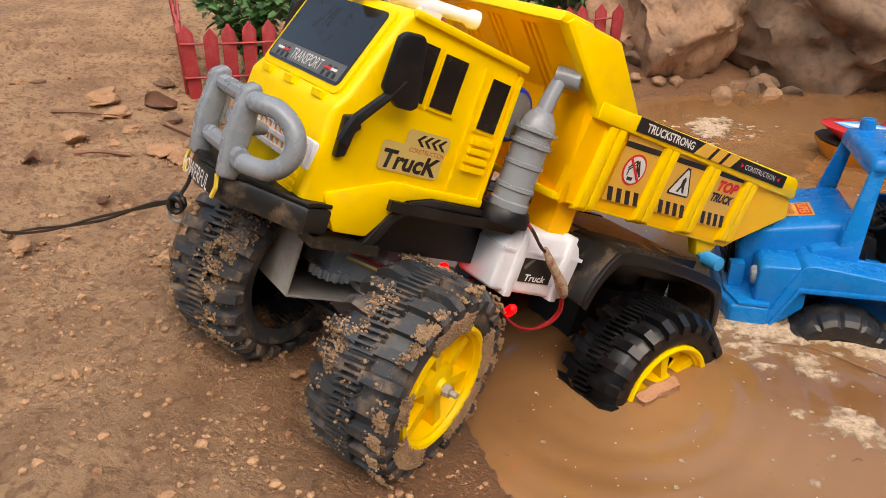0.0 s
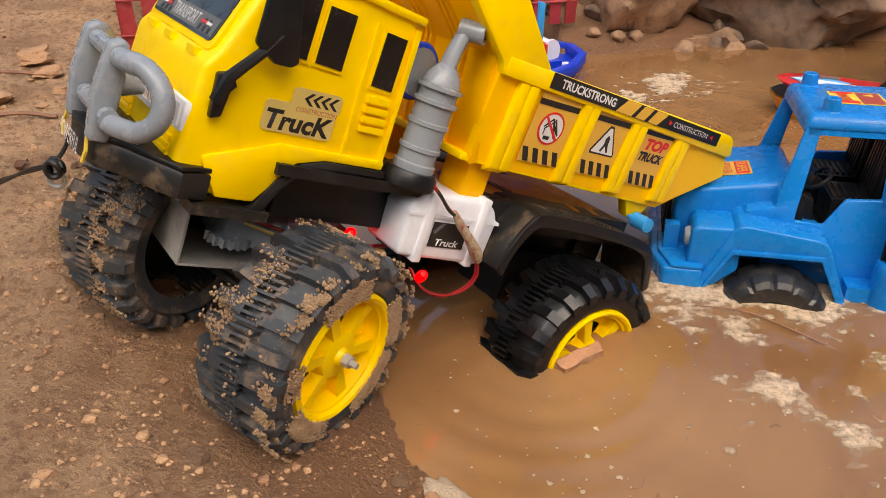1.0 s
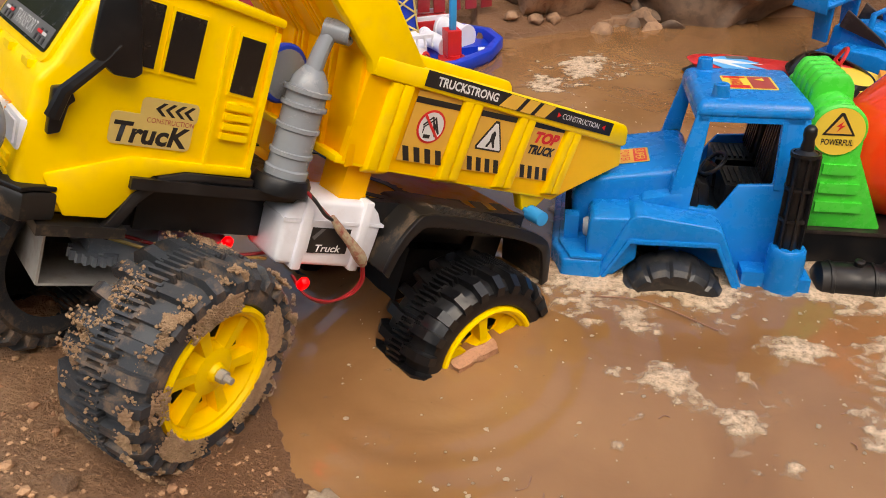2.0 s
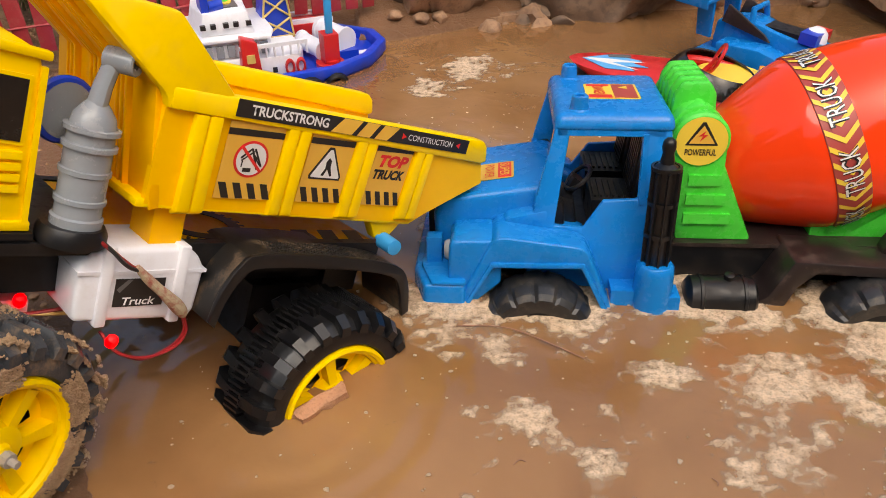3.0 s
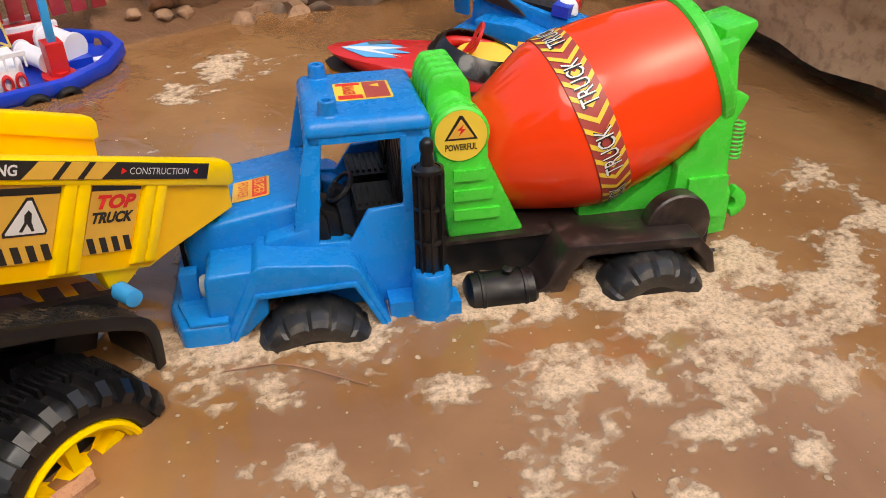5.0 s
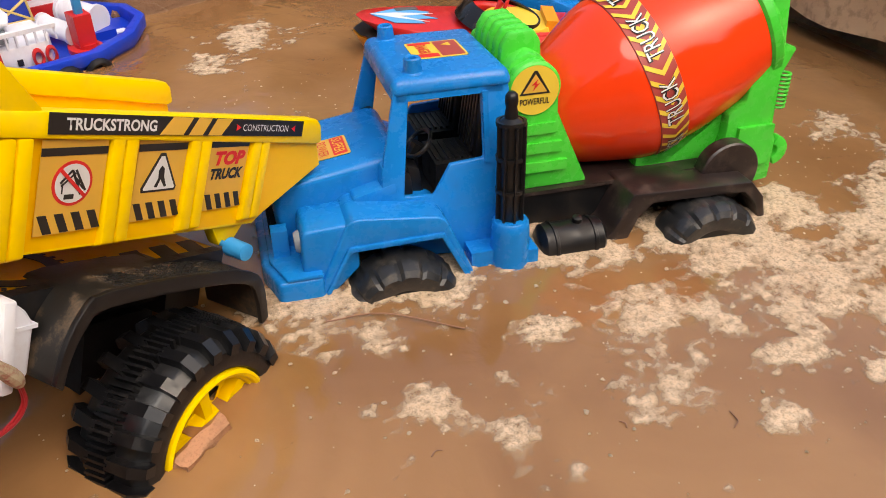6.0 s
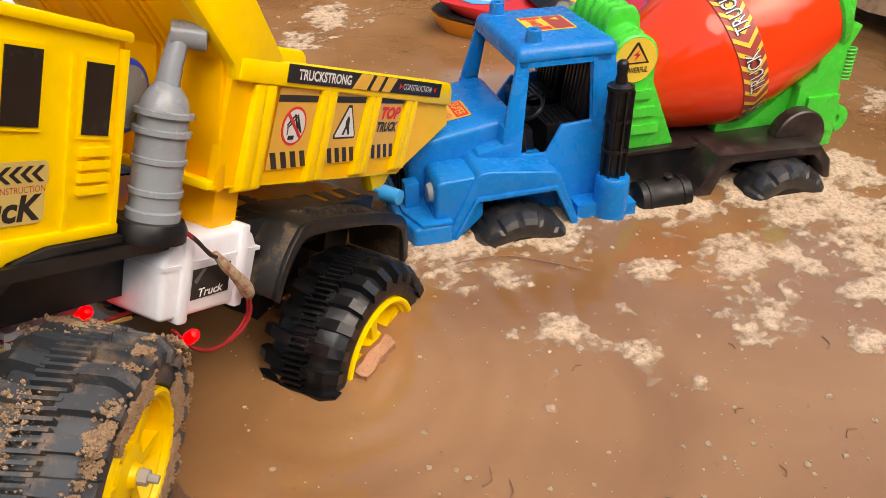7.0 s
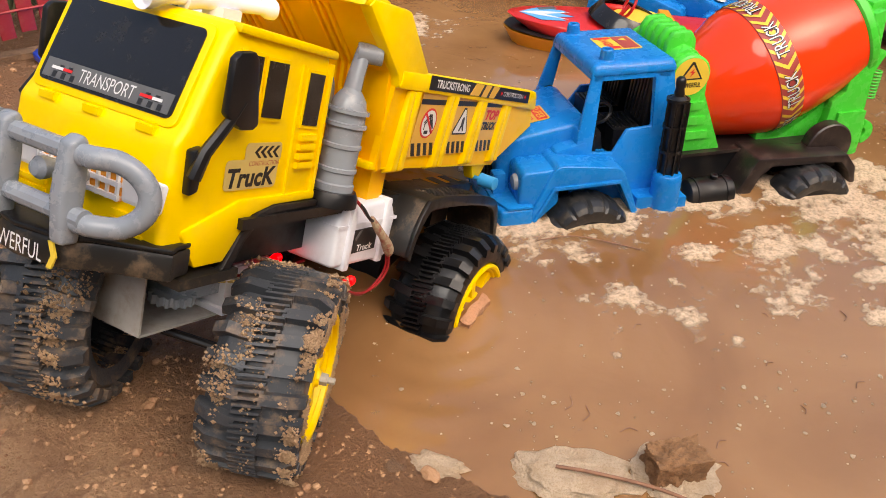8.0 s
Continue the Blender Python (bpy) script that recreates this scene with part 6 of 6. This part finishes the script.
part("rear_wing", prism([(-0.138, 0.082), (-0.096, 0.078), (-0.096, 0.083), (-0.136, 0.088)], -0.072, 0.072, "y", 0.0012), BLUE, racer)
part("roll_hoop", tube([(-0.05, -0.024, 0.05), (-0.055, -0.018, 0.075), (-0.055, 0.018, 0.075), (-0.05, 0.024, 0.05)], 0.004, 8), BLUE, racer)
part("cockpit", box((-0.04, -0.015, 0.05), (0.01, 0.015, 0.058), 0.004), BLACK, racer)
part("helmet_light", lathe([(0, 0.003), (0.003, 0.012), (0.012, 0.015), (0.02, 0.01), (0.024, 0.003)], (0.02, 0, 0.048), (0.5, 0, 1), 18), WHITE, racer)
part("light_bar", box((0.012, -0.024, 0.052), (0.034, 0.0, 0.066), 0.005), DEEPBLUE, racer)
part("light_bar_end", box((0.014, 0.0, 0.052), (0.034, 0.024, 0.064), 0.005), SCARLET, racer)
part("nose_badge", lathe([(0, 0.012), (0.001, 0.011)], (0.075, 0, 0.046), (0.2, 0, 1), 16), INKWHITE, racer)
part("floor_plate", box((-0.11, -0.06, -0.02), (0.14, 0.06, 0.012), 0.004), BLUE, racer)

# ---- foam on the water ----
PATCHES = ((0.65, 0.458, 0.045), (0.602, 0.426, 0.025), (0.498, 0.462, 0.032), (0.541, 0.448, 0.018), (0.424, 0.487, 0.021), (0.457, 0.409, 0.026), (0.327, 0.449, 0.025), (0.283, 0.474, 0.009),
           (0.285, 0.55, 0.025), (0.318, 0.54, 0.023), (0.365, 0.545, 0.022), (0.481, 0.548, 0.022), (0.602, 0.511, 0.034), (0.747, 0.469, 0.036), (0.666, 0.403, 0.028), (0.799, 0.508, 0.026), (0.864, 0.613, 0.03),
           (0.866, 0.54, 0.026), (0.515, 0.357, 0.015), (0.603, 0.356, 0.016), (0.374, 0.463, 0.009), (0.266, 0.595, 0.014), (0.359, 0.42, 0.018), (0.392, 1.097, 0.042), (0.339, 1.037, 0.025), (0.376, 0.381, 0.008), (0.271, 0.403, 0.005),
           (0.7, 0.52, 0.03), (0.56, 0.39, 0.02), (0.39, 0.552, 0.018), (0.345, 0.568, 0.016), (0.52, 0.535, 0.016))
step = 0.0022
fx, fy = np.arange(0.05, 0.98, step), np.arange(0.2, 1.2, step)
FX, FY = np.meshgrid(fx, fy)
N1, N2 = np.zeros_like(FX), np.zeros_like(FX)
for j in range(len(fy)):
    for i in range(len(fx)):
        x, y = fx[i], fy[j]
        if land(x, y) < -0.005:
            N1[j, i] = noise.fractal(Vector((x * 30, y * 42, 1)), 1.0, 2.0, 4)
            N2[j, i] = noise.fractal(Vector((x * 120, y * 150, 4)), 1.0, 2.0, 2)
F = np.full_like(FX, -0.6)
for x, y, r in PATCHES:
    F = np.maximum(F, 0.85 - np.hypot(FX - x, (FY - y) * 1.15) / (r * 1.25) * 0.85)
# foam gathers round what stands in the water
ca, sa = math.cos(radians(-12)), math.sin(radians(-12))
LX, LY = (FX - 0.446) * ca + (FY - 0.559) * sa, -(FX - 0.446) * sa + (FY - 0.559) * ca
for cx, cy, hx, hy, w in ((-0.09, 0.006, 0.04, 0.018, 0.021), (0.172, 0.014, 0.04, 0.018, 0.02), (0.053, 0.02, 0.026, 0.014, 0.017), (-0.002, 0.012, 0.008, 0.008, 0.014), (-0.162, 0.06, 0.018, 0.06, 0.013), (0.262, 0.048, 0.006, 0.004, 0.011), (-0.17, -0.004, 0.03, 0.012, 0.016)):
    dist = np.hypot(np.maximum(np.abs(LX - cx) - hx, 0), np.maximum(np.abs(LY - cy) - hy, 0))
    F = np.maximum(F, 0.95 - 0.95 * dist / w)
# a broad thin scum over the sheltered right part
scum = 0.32 * np.exp(-(((FX - 0.66) / 0.22) ** 2 + ((FY - 0.47) / 0.13) ** 2)) + 0.2 * np.exp(-(((FX - 0.34) / 0.18) ** 2 + ((FY - 1.0) / 0.2) ** 2))
F = F * 0.75 + 0.6 * N1 + 0.42 * N2 + scum
THR = 0.12
gyF, gxF = np.gradient(F, step)
keep = (F[:-1, :-1] > THR) | (F[1:, :-1] > THR) | (F[:-1, 1:] > THR) | (F[1:, 1:] > THR)
inside = land(FX, FY) < -0.01
keep &= inside[:-1, :-1]
g2 = np.maximum(gxF ** 2 + gyF ** 2, 1e-3)
k = np.where(F < THR, np.clip((THR - F) / g2, 0, None), 0.0)
dx, dy = np.clip(k * gxF, -step * 0.9, step * 0.9), np.clip(k * gyF, -step * 0.9, step * 0.9)
FZ = 0.0009 + 0.0022 * np.clip(F - THR, 0, 0.5)
idx = np.full(FX.shape, -1)
jj, ii_ = np.nonzero(keep)
used = np.zeros(FX.shape, bool)
for a, b in ((0, 0), (1, 0), (0, 1), (1, 1)):
    used[jj + a, ii_ + b] = True
idx[used] = np.arange(used.sum())
fverts = np.stack((FX + dx, FY + dy, np.where(F < THR, 0.0004, FZ)), -1)[used]
ffaces = np.stack((idx[jj, ii_], idx[jj, ii_ + 1], idx[jj + 1, ii_ + 1], idx[jj + 1, ii_]), -1)
fme = bpy.data.meshes.new("foam")
fme.from_pydata(fverts.tolist(), [], ffaces.tolist())
fme.polygons.foreach_set("use_smooth", np.ones(len(ffaces), bool))
fme.materials.append(FOAM)
th = fme.attributes.new("thick", "FLOAT", "POINT")
th.data.foreach_set("value", np.clip((F[used] - THR) / 0.5, 0, 1).astype(np.float32) ** 0.85)
tagged(new("foam", fme), "patches of pale beige foam on the muddy water", "foam", kind="stuff")

rnd = random.Random(33)
fl_v, fl_f = [], []
for _ in range(2400):
    x, y = rnd.uniform(0.08, 0.9), 0.22 + 0.75 * rnd.random() ** 1.6
    if float(land(np.array(x), np.array(y))) > -0.012 or fbm(x, y, 8, 11) < rnd.uniform(-0.6, 0.3):
        continue
    r = 0.0005 + 0.0017 * rnd.random() ** 4
    b = len(fl_v)
    fl_v.append((x, y, 0.0014))
    for k in range(7):
        q = r * rnd.uniform(0.6, 1.3)
        fl_v.append((x + q * math.cos(k * 0.8976), y + q * math.sin(k * 0.8976), 0.0007))
    fl_f += [(b, b + 1 + k, b + 1 + (k + 1) % 7) for k in range(7)]
fl_me = bpy.data.meshes.new("foam_flecks")
fl_me.from_pydata(fl_v, [], fl_f)
fl_me.materials.append(FOAMPAD)
tagged(new("foam_flecks", fl_me), "tiny pale flecks of foam scattered on the water", "foam", kind="stuff")


def blob(name, at, size, seed, mat, label, cat, turn=0, sub=4, rough=0.35):
    rnd = random.Random(seed)
    bm = bmesh.new()
    bmesh.ops.create_icosphere(bm, subdivisions=sub, radius=1.0)
    for v in bm.verts:
        p = v.co.normalized()
        r = 1 + rough * noise.fractal(p * 2.0 + Vector((seed, 0, 0)), 1.0, 2.0, 5)
        v.co = Vector((p.x * size[0], p.y * size[1], p.z * size[2])) * r
    ob = new(name, finish(bm, name, mat, 60))
    ob.matrix_world = pose(*at, 0, 0, turn)
    return tagged(ob, label, cat)


blob("foam_pad", (0.178, 0.318, 0.001), (0.042, 0.02, 0.006), 2, FOAMPAD, "raised pad of bubbly beige foam at the shore", "foam", -28)
blob("foam_pad", (0.242, 0.292, 0.0), (0.03, 0.024, 0.005), 5, FOAMPAD, "ring of white foam round a clod", "foam", -20)
blob("foam_pad", (0.094, 0.362, 0.001), (0.02, 0.009, 0.004), 9, FOAMPAD, "foamy scum over pebbles at the shore", "foam", -40)
clod = bmesh.new()
add_box(clod, (-0.019, -0.012, -0.01), (0.019, 0.012, 0.019))
bmesh.ops.subdivide_edges(clod, edges=clod.edges, cuts=24, use_grid_fill=True)
for v in clod.verts:
    q = v.co * 90
    v.co += v.co.normalized() * 0.0032 * noise.fractal(q * 2, 1.0, 2.0, 6) + Vector((0, 0, 0.004 * noise.noise(q * 0.7) if v.co.z > 0.01 else 0))
clod_ob = new("clod", finish(clod, "clod", MUD, 60))
clod_ob.matrix_world = pose(0.241, 0.293, 0.004, 0, 0, -14)
tagged(clod_ob, "brown clod of soil standing in shallow water", "clod")
st = new("stick", finish(tube(curve_pts([(0.165, 0.325, 0.008), (0.185, 0.31, 0.009), (0.215, 0.288, 0.006), (0.235, 0.27, 0.003)], 4), [0.0013] * 12 + [0.0009]), "stick", DRYLEAF))
tagged(st, "wet brown twig lying in foam", "twig")
bb = bmesh.new()
add_box(bb, (-0.0185, -0.0048, -0.0035), (0.0185, 0.0048, 0.0035))
bmesh.ops.subdivide_edges(bb, edges=bb.edges, cuts=6, use_grid_fill=True)
for v in bb.verts:
    v.co += v.co.normalized() * 0.004 * noise.fractal(v.co * 110, 1.0, 2.0, 4)
brick = new("brick_chip", finish(bb, "brick_chip", BRICK, 50))
brick.matrix_world = BRICK_AT
tagged(brick, "orange brick chip floating against the rear wheel", "brick piece")
# twigs and bits floating
rnd = random.Random(9)
for k in range(14):
    x, y = rnd.uniform(0.2, 0.6), rnd.uniform(0.28, 0.46)
    L = rnd.uniform(0.006, 0.016)
    a = rnd.uniform(0, 3.14)
    tw = new("floating_twig", finish(tube(curve_pts([(x, y, 0.0008), (x + L * 0.5 * math.cos(a), y + L * 0.5 * math.sin(a), 0.001), (x + L * math.cos(a + 0.5), y + L * math.sin(a + 0.5), 0.0006)], 3), 0.00045, 5), "floating_twig", DRYLEAF))
    tagged(tw, "tiny dark twig floating on the water", "twig", "floating twigs")
tw = new("floating_twig", finish(tube(curve_pts([(0.29, 0.56, 0.003), (0.33, 0.55, 0.0035), (0.375, 0.512, 0.002)], 5), 0.0006, 6), "floating_twig", DRYLEAF))
tagged(tw, "thin brown twig lying in foam between trucks", "twig", "floating twigs")

# ---- litter of the dry bank ----
rnd = random.Random(21)


def ground_z(x, y):
    a = min(1.0, max(0.3, float(land(np.array(x), np.array(y))) / 0.12))
    return float(height(np.array(x), np.array(y))) + a * (0.006 * fbm(x, y, 9) + 0.0034 * fbm(x, y, 38, 3))


GRIT = material("gravel_grains", (0.52, 0.31, 0.17), 0.9, noise_scale=35, vary=0.9, dark=(0.22, 0.095, 0.045), fine=0.3)
STONES = ((-0.40, 0.95, 0.02), (-0.43, 0.99, 0.028), (-0.33, 0.95, 0.018), (-0.30, 0.84, 0.022), (-0.28, 0.83, 0.02), (-0.39, 1.1, 0.02), (-0.41, 0.86, 0.02), (-0.36, 0.9, 0.013), (-0.26, 0.72, 0.012), (-0.34, 0.6, 0.014), (-0.22, 0.6, 0.01), (-0.05, 0.36, 0.008), (0.0, 0.33, 0.007), (-0.12, 0.33, 0.006), (0.065, 0.37, 0.007), (0.085, 0.355, 0.008))
stone_me = [rock_mesh((1, 0.8, 0.42), 60 + q, (GRIT, GRIT, ROCK)[q % 3], 9, 0.2, 4) for q in range(6)]
for q, (x, y, r) in enumerate(STONES):
    s = new("stone", stone_me[q % 6])
    s.matrix_world = pose(x, y, ground_z(x, y) + r * 0.3, 0, 0, rnd.uniform(0, 360)) @ Matrix.Diagonal((r, r, r, 1))
    tagged(s, "small brown stone lying on sandy soil", "stone", "stones on the bank")
for q in range(110):
    x, y = rnd.uniform(-0.6, 0.06), 0.25 + rnd.random() * 1.0
    if float(land(np.array(x), np.array(y))) < 0.01 or (-0.2 < x < 0.05 and 0.36 < y < 0.6):
        continue
    r = rnd.uniform(0.003, 0.011) if y > 0.6 else rnd.uniform(0.002, 0.005)
    s = new("stone", stone_me[q % 6])
    s.matrix_world = pose(x, y, ground_z(x, y) + r * 0.15, rnd.uniform(-20, 20), rnd.uniform(-20, 20), rnd.uniform(0, 360)) @ Matrix.Diagonal((r, r * rnd.uniform(0.6, 1.2), r * rnd.uniform(0.6, 1.2), 1))
    tagged(s, "crumb of dry soil lying on the bank", "stone", "stones on the bank")
unit = bmesh.new()
bmesh.ops.create_icosphere(unit, subdivisions=1, radius=1.0)
uv = [v.co.copy() for v in unit.verts]
uf = [[v.index for v in f.verts] for f in unit.faces]
unit.free()
gv, gf = [], []
for _ in range(5000):
    x, y = rnd.uniform(-0.6, 0.15), rnd.betavariate(1.2, 1.6) * 1.25 + 0.12
    if float(land(np.array(x), np.array(y))) < 0.004:
        continue
    r = 0.0007 + 0.004 * rnd.random() ** 6
    c = Vector((x, y, ground_z(x, y) + r * 0.3))
    b = len(gv)
    sq = rnd.uniform(0.4, 0.8)
    for v in uv:
        gv.append((c.x + v.x * r * rnd.uniform(0.75, 1.2), c.y + v.y * r * rnd.uniform(0.75, 1.2), c.z + v.z * r * sq))
    gf += [[b + i for i in f] for f in uf]
octa = ((1, 0, 0), (-1, 0, 0), (0, 1, 0), (0, -1, 0), (0, 0, 1), (0, 0, -1))
octf = ((0, 2, 4), (2, 1, 4), (1, 3, 4), (3, 0, 4), (2, 0, 5), (1, 2, 5), (3, 1, 5), (0, 3, 5))
for _ in range(26000):
    x, y = rnd.uniform(-0.42, 0.1), rnd.uniform(0.18, 0.9)
    if float(land(np.array(x), np.array(y))) < 0.006 or fbm(x, y, 14, 7) < rnd.uniform(-0.5, 0.35):
        continue
    r = 0.0004 + 0.0019 * rnd.random() ** 4
    zz = ground_z(x, y) + 0.0022 * fbm(x, y, 110, 5) + r * 0.2
    b = len(gv)
    for v in octa:
        k = r * rnd.uniform(0.7, 1.3)
        gv.append((x + v[0] * k, y + v[1] * k, zz + v[2] * k * 0.8))
    gf += [[b + i for i in f] for f in octf]
gme = bpy.data.meshes.new("gravel")
gme.from_pydata(gv, [], gf)
gme.materials.append(GRIT)
tagged(new("gravel", gme), "loose reddish sand grains and crumbs of soil", "gravel", kind="stuff")
for q, (x, y, s, tilt) in enumerate(((-0.36, 1.0, 0.04, 25), (-0.2, 0.84, 0.02, 10), (-0.42, 0.78, 0.024, -12), (-0.31, 0.7, 0.014, 8))):
    lb = bmesh.new()
    rows = []
    for i in range(7):
        t = i / 6
        w = s * 0.42 * math.sin(math.pi * (0.06 + 0.9 * t)) + 0.001
        rows.append([lb.verts.new((s * (t - 0.5), w * u, 0.3 * s * (u * u) * 0.6 + 0.12 * s * math.sin(t * 5 + u))) for u in (-1, -0.5, 0, 0.5, 1)])
    for a, b in zip(rows, rows[1:]):
        for i in range(4):
            lb.faces.new((a[i], a[i + 1], b[i + 1], b[i]))
    bmesh.ops.solidify(lb, geom=lb.faces[:], thickness=0.0006)
    d = new("dry_leaf", finish(lb, "dry_leaf", DRYLEAF))
    d.matrix_world = pose(x, y, ground_z(x, y) + 0.004, tilt, 10, q * 70 + 20)
    tagged(d, "curled brown dry leaf on the soil", "leaf", "dry leaves")
for (x0, y0), (x1, y1) in (((-0.33, 0.93), (-0.24, 0.86)), ((-0.47, 0.93), (-0.4, 0.95)), ((-0.4, 0.8), (-0.33, 0.82))):
    t_ = new("twig", finish(tube(curve_pts([(x0, y0, ground_z(x0, y0) + 0.004), ((x0 + x1) / 2, (y0 + y1) / 2 + 0.004, ground_z((x0 + x1) / 2, (y0 + y1) / 2) + 0.005), (x1, y1, ground_z(x1, y1) + 0.003)], 4), 0.0022, 6), "twig", DRYLEAF))
    tagged(t_, "dry brown twig on sandy soil", "twig", "twigs on the bank")

# tow wire from the bumper across the bank
tow = empty("tow_wire", pose(0, 0, 0))
tagged(tow, "twisted black tow wire tied to the bumper ring", "wire")
for o in (0.0, 0.003):
    part("strand", tube(curve_pts([(-0.132, 0.444, 0.178), (-0.16, 0.462, 0.165 + o * 0.5), (-0.22, 0.51, 0.133 - o), (-0.3, 0.57, 0.09 + o), (-0.38, 0.632, 0.06), (-0.5, 0.73, 0.056 + o), (-0.7, 0.85, 0.06)], 6), 0.0011, 6), WIRE_BLACK, tow)
part("knot", tube([(-0.134 + 0.004 * math.cos(a * 3), 0.444 + 0.003 * math.sin(a * 2), 0.176 + 0.005 * math.sin(a * 3)) for a in np.linspace(0, 6.2, 40)], 0.0016, 6), WIRE_BLACK, tow)
part("ring", tube([(-0.136 + 0.005 * math.cos(a), 0.446, 0.168 + 0.005 * math.sin(a)) for a in np.linspace(0, 6.283, 17)[:-1]], 0.0012, 6, True), METAL, tow)
part("tie", tube(curve_pts([(-0.134, 0.444, 0.178), (-0.128, 0.45, 0.186), (-0.125, 0.452, 0.193)], 4), 0.0012, 6), WIRE_BLACK, tow)

# wires over the tool box
part("red_wire", tube(curve_pts([(-0.078, 0.004, 0.03), (-0.066, -0.003, 0.022), (-0.053, -0.004, 0.012), (-0.044, -0.004, 0.006)], 5), 0.0012, 6), WIRE_RED, truck)
part("black_wire", tube(curve_pts([(-0.076, 0.006, 0.03), (-0.063, -0.004, 0.02), (-0.052, -0.006, 0.01), (-0.042, -0.005, 0.006)], 5), 0.0012, 6), WIRE_BLACK, truck)
part("taped_joint", tube(curve_pts([(-0.046, -0.0045, 0.009), (-0.038, -0.006, 0.001), (-0.026, -0.007, -0.009), (-0.016, -0.006, -0.018), (-0.011, -0.005, -0.024)], 4), [0.0018, 0.0022, 0.0025, 0.0028, 0.003, 0.0031, 0.003, 0.0032, 0.0036, 0.0038, 0.0042, 0.0044, 0.0043, 0.004, 0.0036, 0.003, 0.0018], 10), TAPE, truck, "dirty tape round a wire joint")
for o in (0.0, 0.0022):
    part("red_wire", tube(curve_pts([(-0.011, -0.005 + o, -0.024), (-0.007, -0.004 + o, -0.036), (-0.012, -0.002 + o, -0.047), (-0.028, 0.0 + o, -0.053 - o), (-0.044, 0.004 + o, -0.05), (-0.052, 0.012 + o, -0.04)], 6), 0.001, 6), WIRE_RED, truck)
for o, mt in ((0.0, WIRE_RED), (0.004, INKTAN)):
    part("red_wire" if mt is WIRE_RED else "tan_wire", tube(curve_pts([(-0.16, 0.05, -0.03 - o), (-0.12, 0.045, -0.038 - o), (-0.09, 0.042, -0.04), (-0.06, 0.036, -0.034 - o)], 6), 0.0012, 6), mt, truck)

# ---- sand stuck on the front wheels ----
def stuck_sand(w, seed, n, R, W, rim):
    rnd = random.Random(seed)
    gv, gf = [], []
    for q in range(n):
        patchy = rnd.random()
        a = rnd.uniform(0, 6.283)
        if patchy < 0.62:
            y = rnd.choice((rnd.gauss(0.74, 0.14), rnd.gauss(0.04, 0.05))) * W
            r = R - 0.0005 + rnd.random() ** 2 * 0.0016
            if (a / (math.pi / 12)) % 1 > 0.5 and not 0.37 * W < y < 0.65 * W:
                r -= 0.0058
            if noise.noise(Vector((a * 1.9, y * 60, seed))) < rnd.uniform(-0.12, 0.4):
                continue
        else:
            y = -0.0005 - rnd.random() ** 3 * 0.002
            r = rnd.uniform(rim - 0.001, rim + 0.0125)
            if noise.noise(Vector((a * 1.3, 3, seed))) < rnd.uniform(-0.15, 0.35):
                continue
        y = min(max(y, -0.001), W)
        s = 0.0003 + 0.0013 * rnd.random() ** 3
        b = len(gv)
        for v in octa:
            k = s * rnd.uniform(0.7, 1.3)
            gv.append((r * math.cos(a) + v[0] * k, y + v[1] * k, r * math.sin(a) + v[2] * k))
        gf += [[b + i for i in f] for f in octf]
    me = bpy.data.meshes.new("stuck_sand")
    me.from_pydata(gv, [], gf)
    me.materials.append(SANDGRIT)
    ob = new("stuck_sand", me)
    ob.parent = w
    tagged(ob, "damp reddish sand stuck to the tread", kind="stuff")


for q, w in enumerate([o for o in truck.children if o.name.startswith("wheel")][:2]):
    stuck_sand(w, 5 + q, 48000, 0.068, 0.06, 0.0425)
